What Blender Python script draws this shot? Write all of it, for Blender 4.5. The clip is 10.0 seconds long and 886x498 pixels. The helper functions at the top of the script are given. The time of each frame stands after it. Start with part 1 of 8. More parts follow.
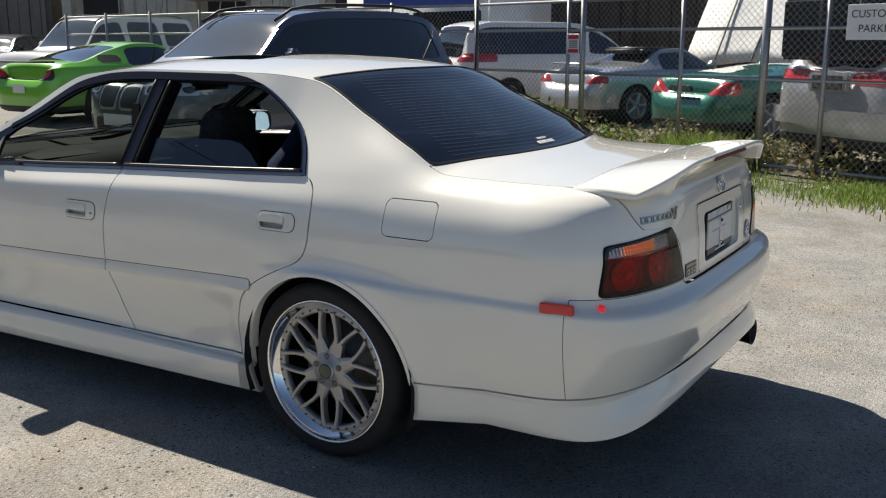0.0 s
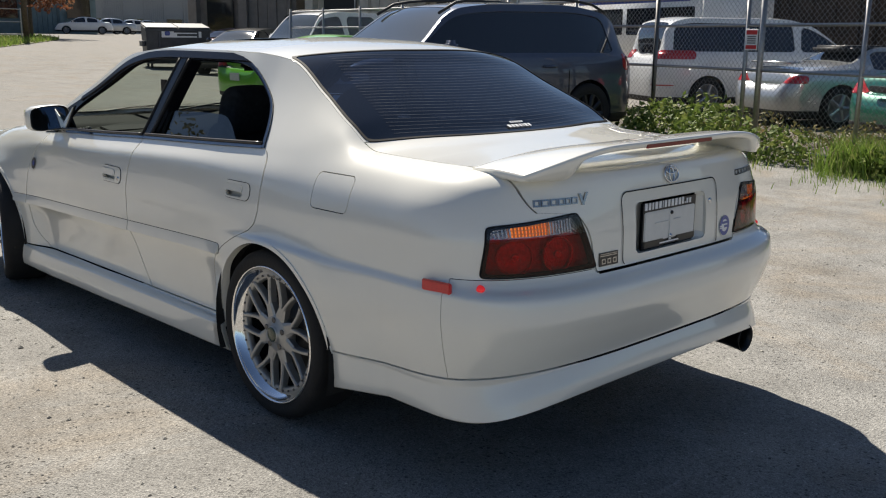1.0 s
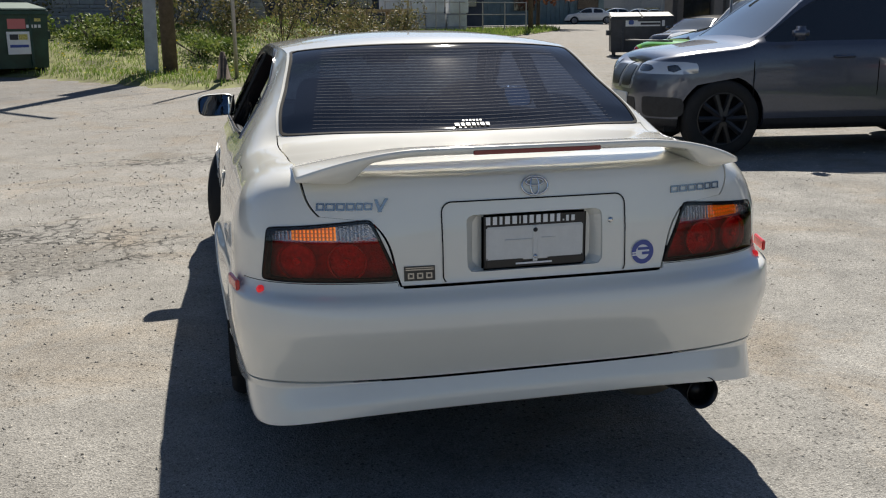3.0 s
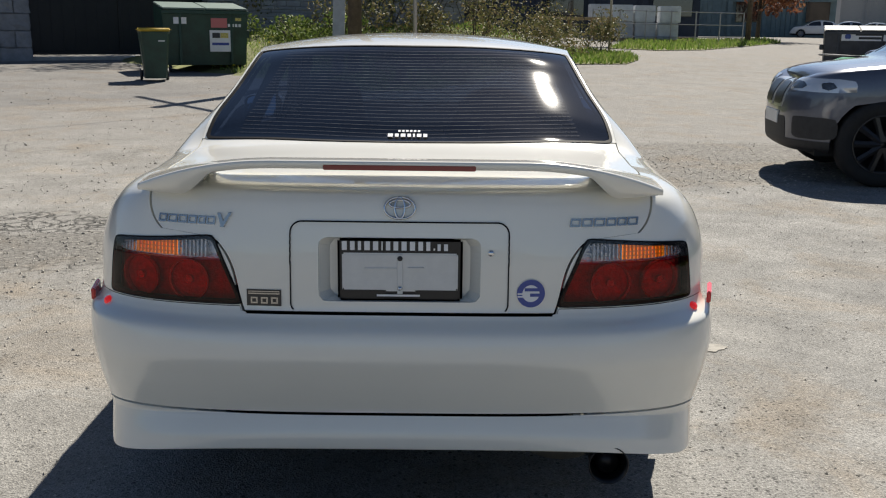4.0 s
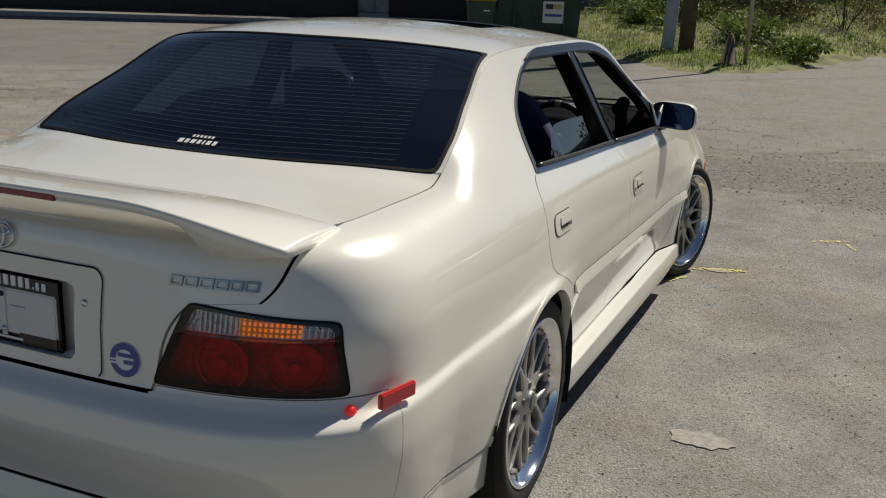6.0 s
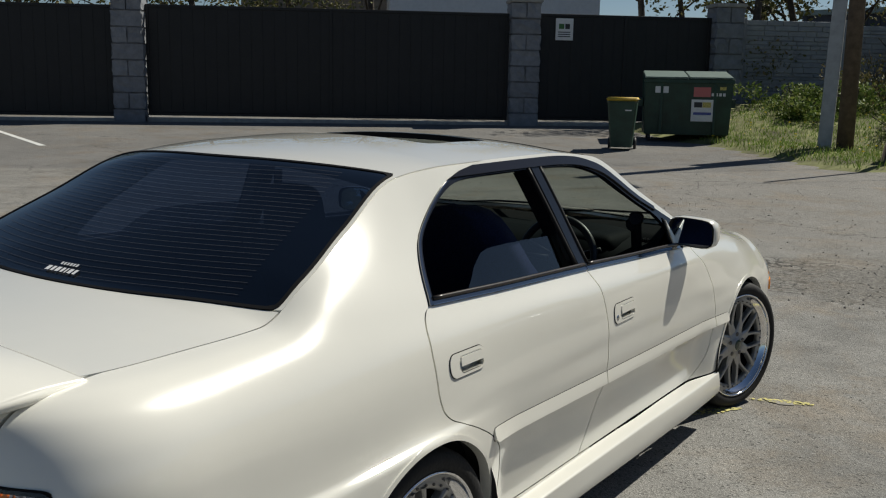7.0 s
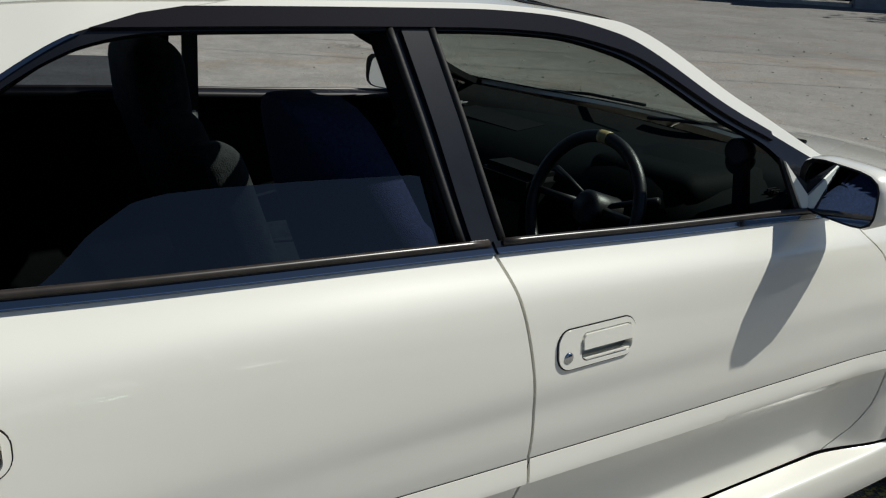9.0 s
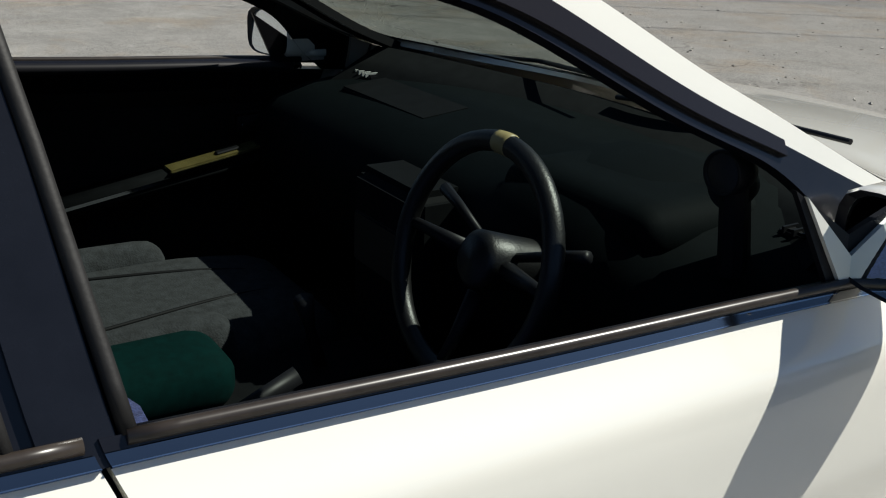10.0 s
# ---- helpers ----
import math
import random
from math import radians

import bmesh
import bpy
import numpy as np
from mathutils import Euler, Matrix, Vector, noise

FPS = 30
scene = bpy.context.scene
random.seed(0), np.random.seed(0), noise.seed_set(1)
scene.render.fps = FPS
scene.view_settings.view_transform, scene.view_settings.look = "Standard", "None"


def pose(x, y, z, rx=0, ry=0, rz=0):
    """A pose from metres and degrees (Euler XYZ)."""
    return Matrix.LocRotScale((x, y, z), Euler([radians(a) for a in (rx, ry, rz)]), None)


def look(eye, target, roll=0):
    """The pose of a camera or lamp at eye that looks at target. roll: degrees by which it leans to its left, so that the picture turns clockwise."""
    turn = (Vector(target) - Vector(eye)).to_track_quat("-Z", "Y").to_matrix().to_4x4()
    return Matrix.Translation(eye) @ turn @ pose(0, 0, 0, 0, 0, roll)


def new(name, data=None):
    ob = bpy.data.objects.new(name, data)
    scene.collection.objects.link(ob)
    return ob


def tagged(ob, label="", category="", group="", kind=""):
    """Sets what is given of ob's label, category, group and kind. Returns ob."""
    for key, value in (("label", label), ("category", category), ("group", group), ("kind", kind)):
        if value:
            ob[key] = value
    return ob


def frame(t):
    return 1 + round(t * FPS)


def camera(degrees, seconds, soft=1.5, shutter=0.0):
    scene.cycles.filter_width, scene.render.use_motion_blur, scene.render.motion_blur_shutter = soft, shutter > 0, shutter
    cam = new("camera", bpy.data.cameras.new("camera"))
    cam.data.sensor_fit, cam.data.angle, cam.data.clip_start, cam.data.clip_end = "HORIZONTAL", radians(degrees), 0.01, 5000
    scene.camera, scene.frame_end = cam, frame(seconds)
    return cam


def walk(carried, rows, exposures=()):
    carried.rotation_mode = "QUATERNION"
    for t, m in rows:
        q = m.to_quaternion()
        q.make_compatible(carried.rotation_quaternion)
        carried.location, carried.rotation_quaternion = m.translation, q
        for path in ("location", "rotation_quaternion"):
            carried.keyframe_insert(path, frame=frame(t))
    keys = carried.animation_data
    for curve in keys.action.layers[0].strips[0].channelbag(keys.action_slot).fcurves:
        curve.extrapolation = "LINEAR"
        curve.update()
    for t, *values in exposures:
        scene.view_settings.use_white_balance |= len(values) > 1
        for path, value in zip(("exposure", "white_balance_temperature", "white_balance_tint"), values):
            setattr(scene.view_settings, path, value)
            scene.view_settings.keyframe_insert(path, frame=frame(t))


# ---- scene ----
cam = camera(50.1, 10.0, soft=1.15)
PATH = [
    (0, (-3.285, -1.966, 1.43), (-1.627, -0.933, 0.999), 0.0),
    (0.5, (-3.026, -2.448, 1.411), (-1.539, -1.187, 0.963), -0.5),
    (1, (-2.688, -2.794, 1.376), (-1.343, -1.38, 0.939), 0.6),
    (1.5, (-2.322, -3.156, 1.362), (-1.178, -1.577, 0.917), 0.6),
    (2, (-1.918, -3.417, 1.367), (-1.006, -1.696, 0.912), 0.9),
    (2.5, (-1.42, -3.58, 1.392), (-0.747, -1.753, 0.937), 0.5),
    (2.7, (-1.191, -3.626, 1.398), (-0.617, -1.767, 0.932), -0.1),
    (3.8, (-0.09, -3.457, 1.373), (0.019, -1.507, 0.942), 0.2),
    (4, (0.095, -3.397, 1.374), (0.107, -1.448, 0.928), 0.7),
    (4.5, (0.493, -3.184, 1.383), (0.277, -1.254, 0.905), 1.0),
    (5, (0.93, -3.015, 1.397), (0.494, -1.132, 0.881), 0.5),
    (5.5, (1.297, -2.771, 1.427), (0.685, -0.949, 0.873), 1.2),
    (6, (1.606, -2.475, 1.471), (0.861, -0.695, 0.948), 2.3),
    (6.2, (1.719, -2.361, 1.525), (0.92, -0.591, 1.047), 2.6),
    (7.3, (2.261, -1.586, 1.538), (1.071, -0.012, 1.213), 1.1),
    (7.5, (2.292, -1.388, 1.521), (1.045, 0.132, 1.154), 1.4),
    (8, (2.25, -0.902, 1.477), (0.907, 0.505, 1.012), 2.1),
    (8.5, (2.165, -0.378, 1.442), (0.717, 0.884, 0.885), 3.9),
    (8.7, (2.084, -0.18, 1.434), (0.599, 1.023, 0.844), 4.2),
    (9, (1.933, 0.118, 1.412), (0.406, 1.253, 0.795), 3.7),
    (9.5, (1.703, 0.61, 1.347), (0.138, 1.658, 0.672), 3.4),
    (10, (1.408, 0.933, 1.325), (-0.143, 1.977, 0.617), 2.7),
]
walk(cam, [(t, look(eye, target, roll)) for t, eye, target, roll in PATH],
     exposures=[(0.0, 0.79, 6420, 10), (2.5, 0.72, 6350, 10), (4.5, 0.7, 6320, 10), (5.0, 0.42, 6400, 10), (6.0, 0.04, 6540, 9), (7.5, -0.05, 6080, 6), (8.5, -0.04, 5980, 6), (9.0, 0.06, 5980, 6), (9.5, 0.18, 5950, 6), (10.0, 0.42, 6050, 7)])

# ---- light ----
SUN = Vector((0.295, 0.80, 0.93)).normalized()
world = bpy.data.worlds.new("sky")
scene.world = world
world.use_nodes = True
wn = world.node_tree.nodes
sky = wn.new("ShaderNodeTexSky")
sky.sky_type, sky.sun_disc = "NISHITA", False
sky.sun_elevation = math.asin(SUN.z)
sky.sun_rotation = math.atan2(SUN.x, SUN.y)
sky.air_density, sky.dust_density = 0.78, 0.2
wn["Background"].inputs["Strength"].default_value = 0.05
world.node_tree.links.new(sky.outputs["Color"], wn["Background"].inputs["Color"])
sun_data = bpy.data.lights.new("sun", "SUN")
sun_data.energy, sun_data.angle, sun_data.color = 5.0, radians(0.53), (1.0, 0.92, 0.79)
sun_ob = new("sun", sun_data)
sun_ob.matrix_world = look(SUN * 50, (0, 0, 0))
scene.view_settings.exposure = 0.0


# ---- materials ----
def material(name, color, rough=0.5, metal=0.0, vary=0.0, scale=6.0, bump=0.0, bump_scale=60.0, coat=0.0, color2=None,
             spread=0.0, detail=6.0, per_object=0.0, clear=0.0, specular=0.5):
    """A Principled material: base colour varied by two scales of noise, with fine relief."""
    m = bpy.data.materials.new(name)
    m.use_nodes = True
    nt = m.node_tree
    b = nt.nodes["Principled BSDF"]
    b.inputs["Roughness"].default_value, b.inputs["Metallic"].default_value = rough, metal
    b.inputs["Coat Weight"].default_value, b.inputs["Coat Roughness"].default_value = coat, 0.03
    b.inputs["Transmission Weight"].default_value = clear
    b.inputs["Specular IOR Level"].default_value = specular
    b.inputs["Base Color"].default_value = (*color, 1)
    geo = nt.nodes.new("ShaderNodeTexCoord")
    if vary or color2:
        n1 = nt.nodes.new("ShaderNodeTexNoise")
        n1.inputs["Scale"].default_value, n1.inputs["Detail"].default_value = scale, detail
        n1.inputs["Roughness"].default_value = 0.62
        nt.links.new(geo.outputs["Object"], n1.inputs["Vector"])
        ramp = nt.nodes.new("ShaderNodeValToRGB")
        c2 = color2 or color
        lo = [c * (1 - vary) for c in color]
        hi = [min(1, c * (1 + vary)) for c in c2]
        ramp.color_ramp.elements[0].color, ramp.color_ramp.elements[1].color = (*lo, 1), (*hi, 1)
        ramp.color_ramp.elements[0].position, ramp.color_ramp.elements[1].position = 0.32, 0.68
        nt.links.new(n1.outputs["Fac"], ramp.inputs["Fac"])
        out = ramp.outputs["Color"]
        if per_object:
            info = nt.nodes.new("ShaderNodeObjectInfo")
            hsv = nt.nodes.new("ShaderNodeHueSaturation")
            mr = nt.nodes.new("ShaderNodeMapRange")
            mr.inputs["To Min"].default_value, mr.inputs["To Max"].default_value = 1 - per_object, 1 + per_object
            nt.links.new(info.outputs["Random"], mr.inputs["Value"])
            nt.links.new(mr.outputs["Result"], hsv.inputs["Value"])
            nt.links.new(out, hsv.inputs["Color"])
            out = hsv.outputs["Color"]
        nt.links.new(out, b.inputs["Base Color"])
        if spread:
            mr2 = nt.nodes.new("ShaderNodeMapRange")
            mr2.inputs["To Min"].default_value, mr2.inputs["To Max"].default_value = max(0.02, rough - spread), min(1, rough + spread)
            nt.links.new(n1.outputs["Fac"], mr2.inputs["Value"])
            nt.links.new(mr2.outputs["Result"], b.inputs["Roughness"])
    if bump:
        n2 = nt.nodes.new("ShaderNodeTexNoise")
        n2.inputs["Scale"].default_value, n2.inputs["Detail"].default_value = bump_scale, 5
        nt.links.new(geo.outputs["Object"], n2.inputs["Vector"])
        bp = nt.nodes.new("ShaderNodeBump")
        bp.inputs["Strength"].default_value, bp.inputs["Distance"].default_value = bump, 0.01
        nt.links.new(n2.outputs["Fac"], bp.inputs["Height"])
        nt.links.new(bp.outputs["Normal"], b.inputs["Normal"])
    return m


def glass(name, tint, rough=0.0, base=0.055):
    """Thin car glass: part see-through in a tint, part mirror by Fresnel."""
    m = bpy.data.materials.new(name)
    m.use_nodes = True
    nt = m.node_tree
    nt.nodes.remove(nt.nodes["Principled BSDF"])
    t = nt.nodes.new("ShaderNodeBsdfTransparent")
    t.inputs["Color"].default_value = (*tint, 1)
    g = nt.nodes.new("ShaderNodeBsdfGlossy")
    g.inputs["Roughness"].default_value = rough
    f = nt.nodes.new("ShaderNodeLayerWeight")
    f.inputs["Blend"].default_value = 0.5
    p = nt.nodes.new("ShaderNodeMath")
    p.operation = "POWER"
    p.inputs[1].default_value = 4.5
    q = nt.nodes.new("ShaderNodeMath")
    q.operation = "MULTIPLY_ADD"
    q.inputs[1].default_value, q.inputs[2].default_value = 0.90, base
    mix = nt.nodes.new("ShaderNodeMixShader")
    nt.links.new(f.outputs["Facing"], p.inputs[0])
    nt.links.new(p.outputs[0], q.inputs[0])
    nt.links.new(q.outputs[0], mix.inputs["Fac"])
    nt.links.new(t.outputs["BSDF"], mix.inputs[1])
    nt.links.new(g.outputs["BSDF"], mix.inputs[2])
    nt.links.new(mix.outputs["Shader"], nt.nodes["Material Output"].inputs["Surface"])
    return m


PEARL = material("pearl_white_paint", (0.80, 0.785, 0.715), 0.24, 0.0, 0.015, 3.0, coat=1.0, specular=.6)
PEARL.node_tree.nodes["Principled BSDF"].inputs["Coat IOR"].default_value = 1.55
DARK_GAP = material("black_rubber", (0.008, 0.008, 0.009), 0.65, specular=.12)
SEAL_RUBBER = material("worn_black_rubber", (0.013, 0.0125, 0.0125), 0.6, vary=0.25, scale=40, specular=.3, bump=.05, bump_scale=200)
TRIM = material("satin_black_trim", (0.009, 0.009, 0.011), 0.45, vary=0.15, scale=20, specular=.2)
GLOSS_TRIM = material("gloss_black_trim", (0.007, 0.007, 0.009), 0.17, vary=0.15, scale=20, specular=.5, spread=.06)
PILLAR_TRIM = material("satin_pillar_trim", (0.007, 0.008, 0.012), 0.24, vary=0.15, scale=20, specular=.35)
VISOR = material("smoked_visor", (0.014, 0.012, 0.013), 0.12, specular=.45)
CHROME = material("chrome", (0.62, 0.63, 0.65), 0.08, 1.0)
TYRE = material("tyre_rubber", (0.010, 0.010, 0.0105), 0.8, vary=0.25, scale=14, bump=0.2, bump_scale=90)
RIM_SILVER = material("silver_wheel_paint", (0.40, 0.395, 0.38), 0.40, 0.55, 0.06, 20)
BELT_CHROME = material("darkened_trim_chrome", (0.24, 0.245, 0.26), 0.09, 1.0)
RIM_LIP = material("polished_alloy", (0.86, 0.86, 0.87), 0.1, 1.0)
BRAKE = material("cast_iron", (0.16, 0.15, 0.14), 0.5, 0.8, 0.2, 30)
TINT = glass("tinted_glass", (0.035, 0.052, 0.095), .03, .125)
TINT_SIDE = glass("tinted_side_glass", (0.20, 0.22, 0.26), 0.0, .085)
CLEAR = glass("clear_glass", (0.58, 0.65, 0.61), 0.0, .03)
# dash and cabin colours set below real albedo to carry the cabin's shade
DASH_VINYL = material("dimmed_blue_grey_dash_vinyl", (0.0026, 0.0044, 0.0050), 0.75, vary=0.15, scale=30, bump=0.05, bump_scale=500, specular=.05)
CABIN = material("dimmed_grey_cabin_plastic", (0.0055, 0.0062, 0.0068), 0.75, vary=0.2, scale=30, bump=0.05, bump_scale=500, specular=.07)
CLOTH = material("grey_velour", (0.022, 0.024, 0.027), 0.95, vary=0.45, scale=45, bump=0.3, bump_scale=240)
HEADLINER = material("headliner", (0.40, 0.40, 0.385), 0.95, vary=0.1, scale=60)


# ---- ground height: the yard is level round the car and rises gently towards the gates ----
def ground_z(x, y):
    d = -0.55 * x + 0.83 * y - 7.0
    sx_, sy_ = min(max((x - 1.6) / 3.4, 0), 1), min(max((y + 1.5) / 6.0, 0), 1)
    side = 0.02 * sx_ * sx_ * (3 - 2 * sx_) * sy_ * sy_ * (3 - 2 * sy_)
    return side if d <= 0 else side + min(0.035 * d * d / (d + 3.0), 1.25)


def link_mesh(name, verts, faces, mats, smooth=True, parent=None, label=""):
    me = bpy.data.meshes.new(name)
    me.from_pydata([tuple(v) for v in verts], [], faces)
    for m in mats if isinstance(mats, (list, tuple)) else [mats]:
        me.materials.append(m)
    if smooth:
        me.polygons.foreach_set("use_smooth", [True] * len(me.polygons))
    me.update()
    ob = new(name, me)
    if parent:
        ob.parent = parent
    if label:
        ob["label"] = label
    return ob


def part(name, bm, mat, parent=None, label="", smooth=False):
    me = bpy.data.meshes.new(name)
    bmesh.ops.recalc_face_normals(bm, faces=bm.faces)
    bm.to_mesh(me)
    bm.free()
    for m in mat if isinstance(mat, (list, tuple)) else [mat]:
        me.materials.append(m)
    if smooth:
        me.polygons.foreach_set("use_smooth", [True] * len(me.polygons))
    ob = new(name, me)
    if parent:
        ob.parent = parent
    if label:
        ob["label"] = label
    return ob


def box_bm(x0, x1, y0, y1, z0, z1, bevel=0.0, seg=2, bm=None):
    bm = bm or bmesh.new()
    r = bmesh.ops.create_cube(bm, size=1)
    for v in r["verts"]:
        v.co = Vector(((x0 + x1) / 2 + v.co.x * (x1 - x0), (y0 + y1) / 2 + v.co.y * (y1 - y0), (z0 + z1) / 2 + v.co.z * (z1 - z0)))
    if bevel:
        es = {e for v in r["verts"] for e in v.link_edges}
        bmesh.ops.bevel(bm, geom=list(es), offset=bevel, segments=seg, affect="EDGES")
    return bm


def thing(name, label, category, at=(0, 0, 0), turn=0.0, group="", kind=""):
    e = new(name)
    e.empty_display_size = 0.2
    e.matrix_basis = pose(*at, 0, 0, turn)
    return tagged(e, label, category, group, kind)


def tube_bm(points, radius, sides=8, bm=None, closed=False, cap=True):
    """A tube along points; radius a number or one for each point."""
    bm = bm or bmesh.new()
    pts = [Vector(p) for p in points]
    n = len(pts)
    rad = radius if isinstance(radius, (list, tuple)) else [radius] * n
    rings, ref = [], None
    for i, p in enumerate(pts):
        a = pts[(i - 1) % n] if closed or i > 0 else p
        b = pts[(i + 1) % n] if closed or i < n - 1 else p
        d = (b - a).normalized()
        if ref is None:
            ref = Vector((0, 0, 1)) if abs(d.z) < 0.9 else Vector((1, 0, 0))
        side = d.cross(ref).normalized()
        ref = side.cross(d).normalized()
        rings.append([bm.verts.new(p + rad[i] * (math.cos(k * math.tau / sides) * side + math.sin(k * math.tau / sides) * ref)) for k in range(sides)])
    for i in range(n if closed else n - 1):
        r0, r1 = rings[i], rings[(i + 1) % n]
        for k in range(sides):
            bm.faces.new((r0[k], r0[(k + 1) % sides], r1[(k + 1) % sides], r1[k]))
    if cap and not closed:
        bm.faces.new(rings[0][::-1]), bm.faces.new(rings[-1])
    return bm


def lathe_bm(profile, sides=48, bm=None, axis="x"):
    """A body of revolution from (radius, along) pairs."""
    bm = bm or bmesh.new()
    rings = []
    for r, a in profile:
        ring = []
        for k in range(sides):
            c, s = r * math.cos(k * math.tau / sides), r * math.sin(k * math.tau / sides)
            ring.append(bm.verts.new((a, c, s) if axis == "x" else ((c, s, a) if axis == "z" else (c, a, s))))
        rings.append(ring)
    for r0, r1 in zip(rings, rings[1:]):
        for k in range(sides):
            bm.faces.new((r0[k], r0[(k + 1) % sides], r1[(k + 1) % sides], r1[k]))
    return bm


def pchip(xs, ys):
    """A monotone cubic through the knots; ys may have several columns."""
    xs = np.asarray(xs, float)
    ys = np.asarray(ys, float).reshape(len(xs), -1)
    h = np.diff(xs)[:, None]
    d = np.diff(ys, axis=0) / h
    m = np.zeros_like(ys)
    if len(xs) > 2:
        w1, w2 = 2 * h[1:] + h[:-1], h[1:] + 2 * h[:-1]
        with np.errstate(divide="ignore", invalid="ignore"):
            t = (w1 + w2) / (w1 / d[:-1] + w2 / d[1:])
        m[1:-1] = np.where(d[:-1] * d[1:] > 0, t, 0)
    m[0], m[-1] = d[0], d[-1]

    def f(q):
        q = np.atleast_1d(np.asarray(q, float))
        i = np.clip(np.searchsorted(xs, q) - 1, 0, len(xs) - 2)
        hh = (xs[i + 1] - xs[i])[:, None]
        t = ((q - xs[i]) / hh[:, 0])[:, None]
        t = np.clip(t, 0, 1)
        return ((2 * t**3 - 3 * t**2 + 1) * ys[i] + (t**3 - 2 * t**2 + t) * hh * m[i] + (-2 * t**3 + 3 * t**2) * ys[i + 1] + (t**3 - t**2) * hh * m[i + 1])
    return f


# ---- the car: body surface as rows of (x, z) along the car; y forward from the rear axle ----
AXLE_F = 2.73
YJ = -0.60      # behind this the rows wrap round the rear corner
NROW = 15
# stations: y, then for each row (x, z) from the sill's underside up to the ridge beside roof and boot lid
STATIONS = [
    (-0.60, [(.78, .247), (.826, .243), (.838, .280), (.842, .345), (.845, .356), (.866, .48), (.874, .570), (.868, .640), (.864, .668), (.860, .70), (.843, .79), (.812, .88), (.770, .950), (.722, .982), (.668, .993)]),
    (-0.36, [(.80, .214), (.851, .212), (.862, .265), (.868, .340), (.872, .350), (.888, .48), (.893, .570), (.882, .640), (.875, .668), (.868, .70), (.848, .79), (.816, .88), (.772, .960), (.727, .991), (.680, 1.000)]),
    (-0.20, [(.80, .180), (.852, .178), (.862, .240), (.868, .300), (.872, .310), (.896, .48), (.904, .580), (.897, .650), (.885, .672), (.874, .70), (.852, .79), (.820, .88), (.776, .972), (.730, 1.036), (.672, 1.078)]),
    (0.0, [(.80, .175), (.852, .170), (.862, .220), (.868, .270), (.872, .285), (.900, .48), (.908, .590), (.905, .656), (.892, .680), (.878, .71), (.856, .80), (.826, .885), (.782, .978), (.708, 1.088), (.632, 1.172)]),
    (0.27, [(.80, .175), (.852, .168), (.862, .210), (.868, .265), (.870, .280), (.885, .46), (.893, .560), (.888, .645), (.884, .672), (.878, .71), (.860, .80), (.832, .885), (.790, .968), (.680, 1.142), (.590, 1.289)]),
    (0.50, [(.80, .170), (.855, .165), (.866, .210), (.870, .265), (.872, .280), (.872, .46), (.877, .560), (.879, .630), (.880, .668), (.877, .71), (.862, .80), (.836, .885), (.798, .958), (.696, 1.15), (.604, 1.310)]),
    (1.10, [(.80, .165), (.865, .160), (.878, .205), (.876, .265), (.872, .280), (.876, .46), (.881, .550), (.883, .620), (.882, .665), (.880, .71), (.866, .79), (.842, .865), (.803, .933), (.702, 1.14), (.610, 1.315)]),
    (1.45, [(.80, .160), (.870, .155), (.884, .205), (.880, .265), (.872, .280), (.876, .46), (.882, .545), (.884, .610), (.883, .66), (.880, .70), (.866, .78), (.844, .85), (.806, .915), (.712, 1.115), (.625, 1.290)]),
    (1.80, [(.80, .155), (.872, .150), (.888, .205), (.882, .260), (.872, .275), (.874, .46), (.880, .535), (.882, .600), (.881, .65), (.877, .69), (.864, .765), (.844, .835), (.808, .900), (.750, 1.016), (.692, 1.129)]),
    (2.10, [(.80, .150), (.874, .145), (.892, .205), (.885, .258), (.872, .272), (.872, .46), (.878, .525), (.879, .590), (.877, .64), (.873, .68), (.858, .75), (.838, .82), (.806, .880), (.782, .93), (.758, .980)]),
    (2.35, [(.80, .145), (.874, .145), (.892, .200), (.887, .256), (.873, .270), (.884, .46), (.888, .525), (.887, .585), (.882, .63), (.876, .67), (.858, .735), (.836, .80), (.806, .858), (.780, .888), (.752, .905)]),
    (2.73, [(.80, .145), (.874, .145), (.890, .200), (.887, .256), (.885, .270), (.902, .46), (.906, .545), (.904, .610), (.895, .645), (.884, .675), (.862, .725), (.836, .775), (.800, .822), (.768, .848), (.735, .862)]),
    (3.08, [(.78, .145), (.860, .145), (.872, .200), (.870, .256), (.868, .270), (.880, .46), (.882, .545), (.874, .600), (.866, .63), (.856, .655), (.832, .70), (.806, .740), (.770, .775), (.735, .797), (.700, .810)]),
]
for y_, row_ in STATIONS:
    up_ = 1.0 if y_ < 2.0 else max(0.0, 1 - (y_ - 2.0) / .6)
    for k_, d_ in ((9, .004), (10, .010), (11, .018), (12, .009)):
        row_[k_] = (row_[k_][0] + d_ * up_, row_[k_][1])
    if .3 < y_ < 2.3:
        for k_, d_ in ((4, -.050), (5, -.024), (6, -.004)):
            row_[k_] = (row_[k_][0] + d_, row_[k_][1])
    led_ = 1.0 if y_ < -.1 else max(0.0, 1 - (y_ + .1) / .3)
    for k_, d_ in ((7, .004), (8, -.007), (9, -.008)):
        row_[k_] = (row_[k_][0] + d_ * led_, row_[k_][1])
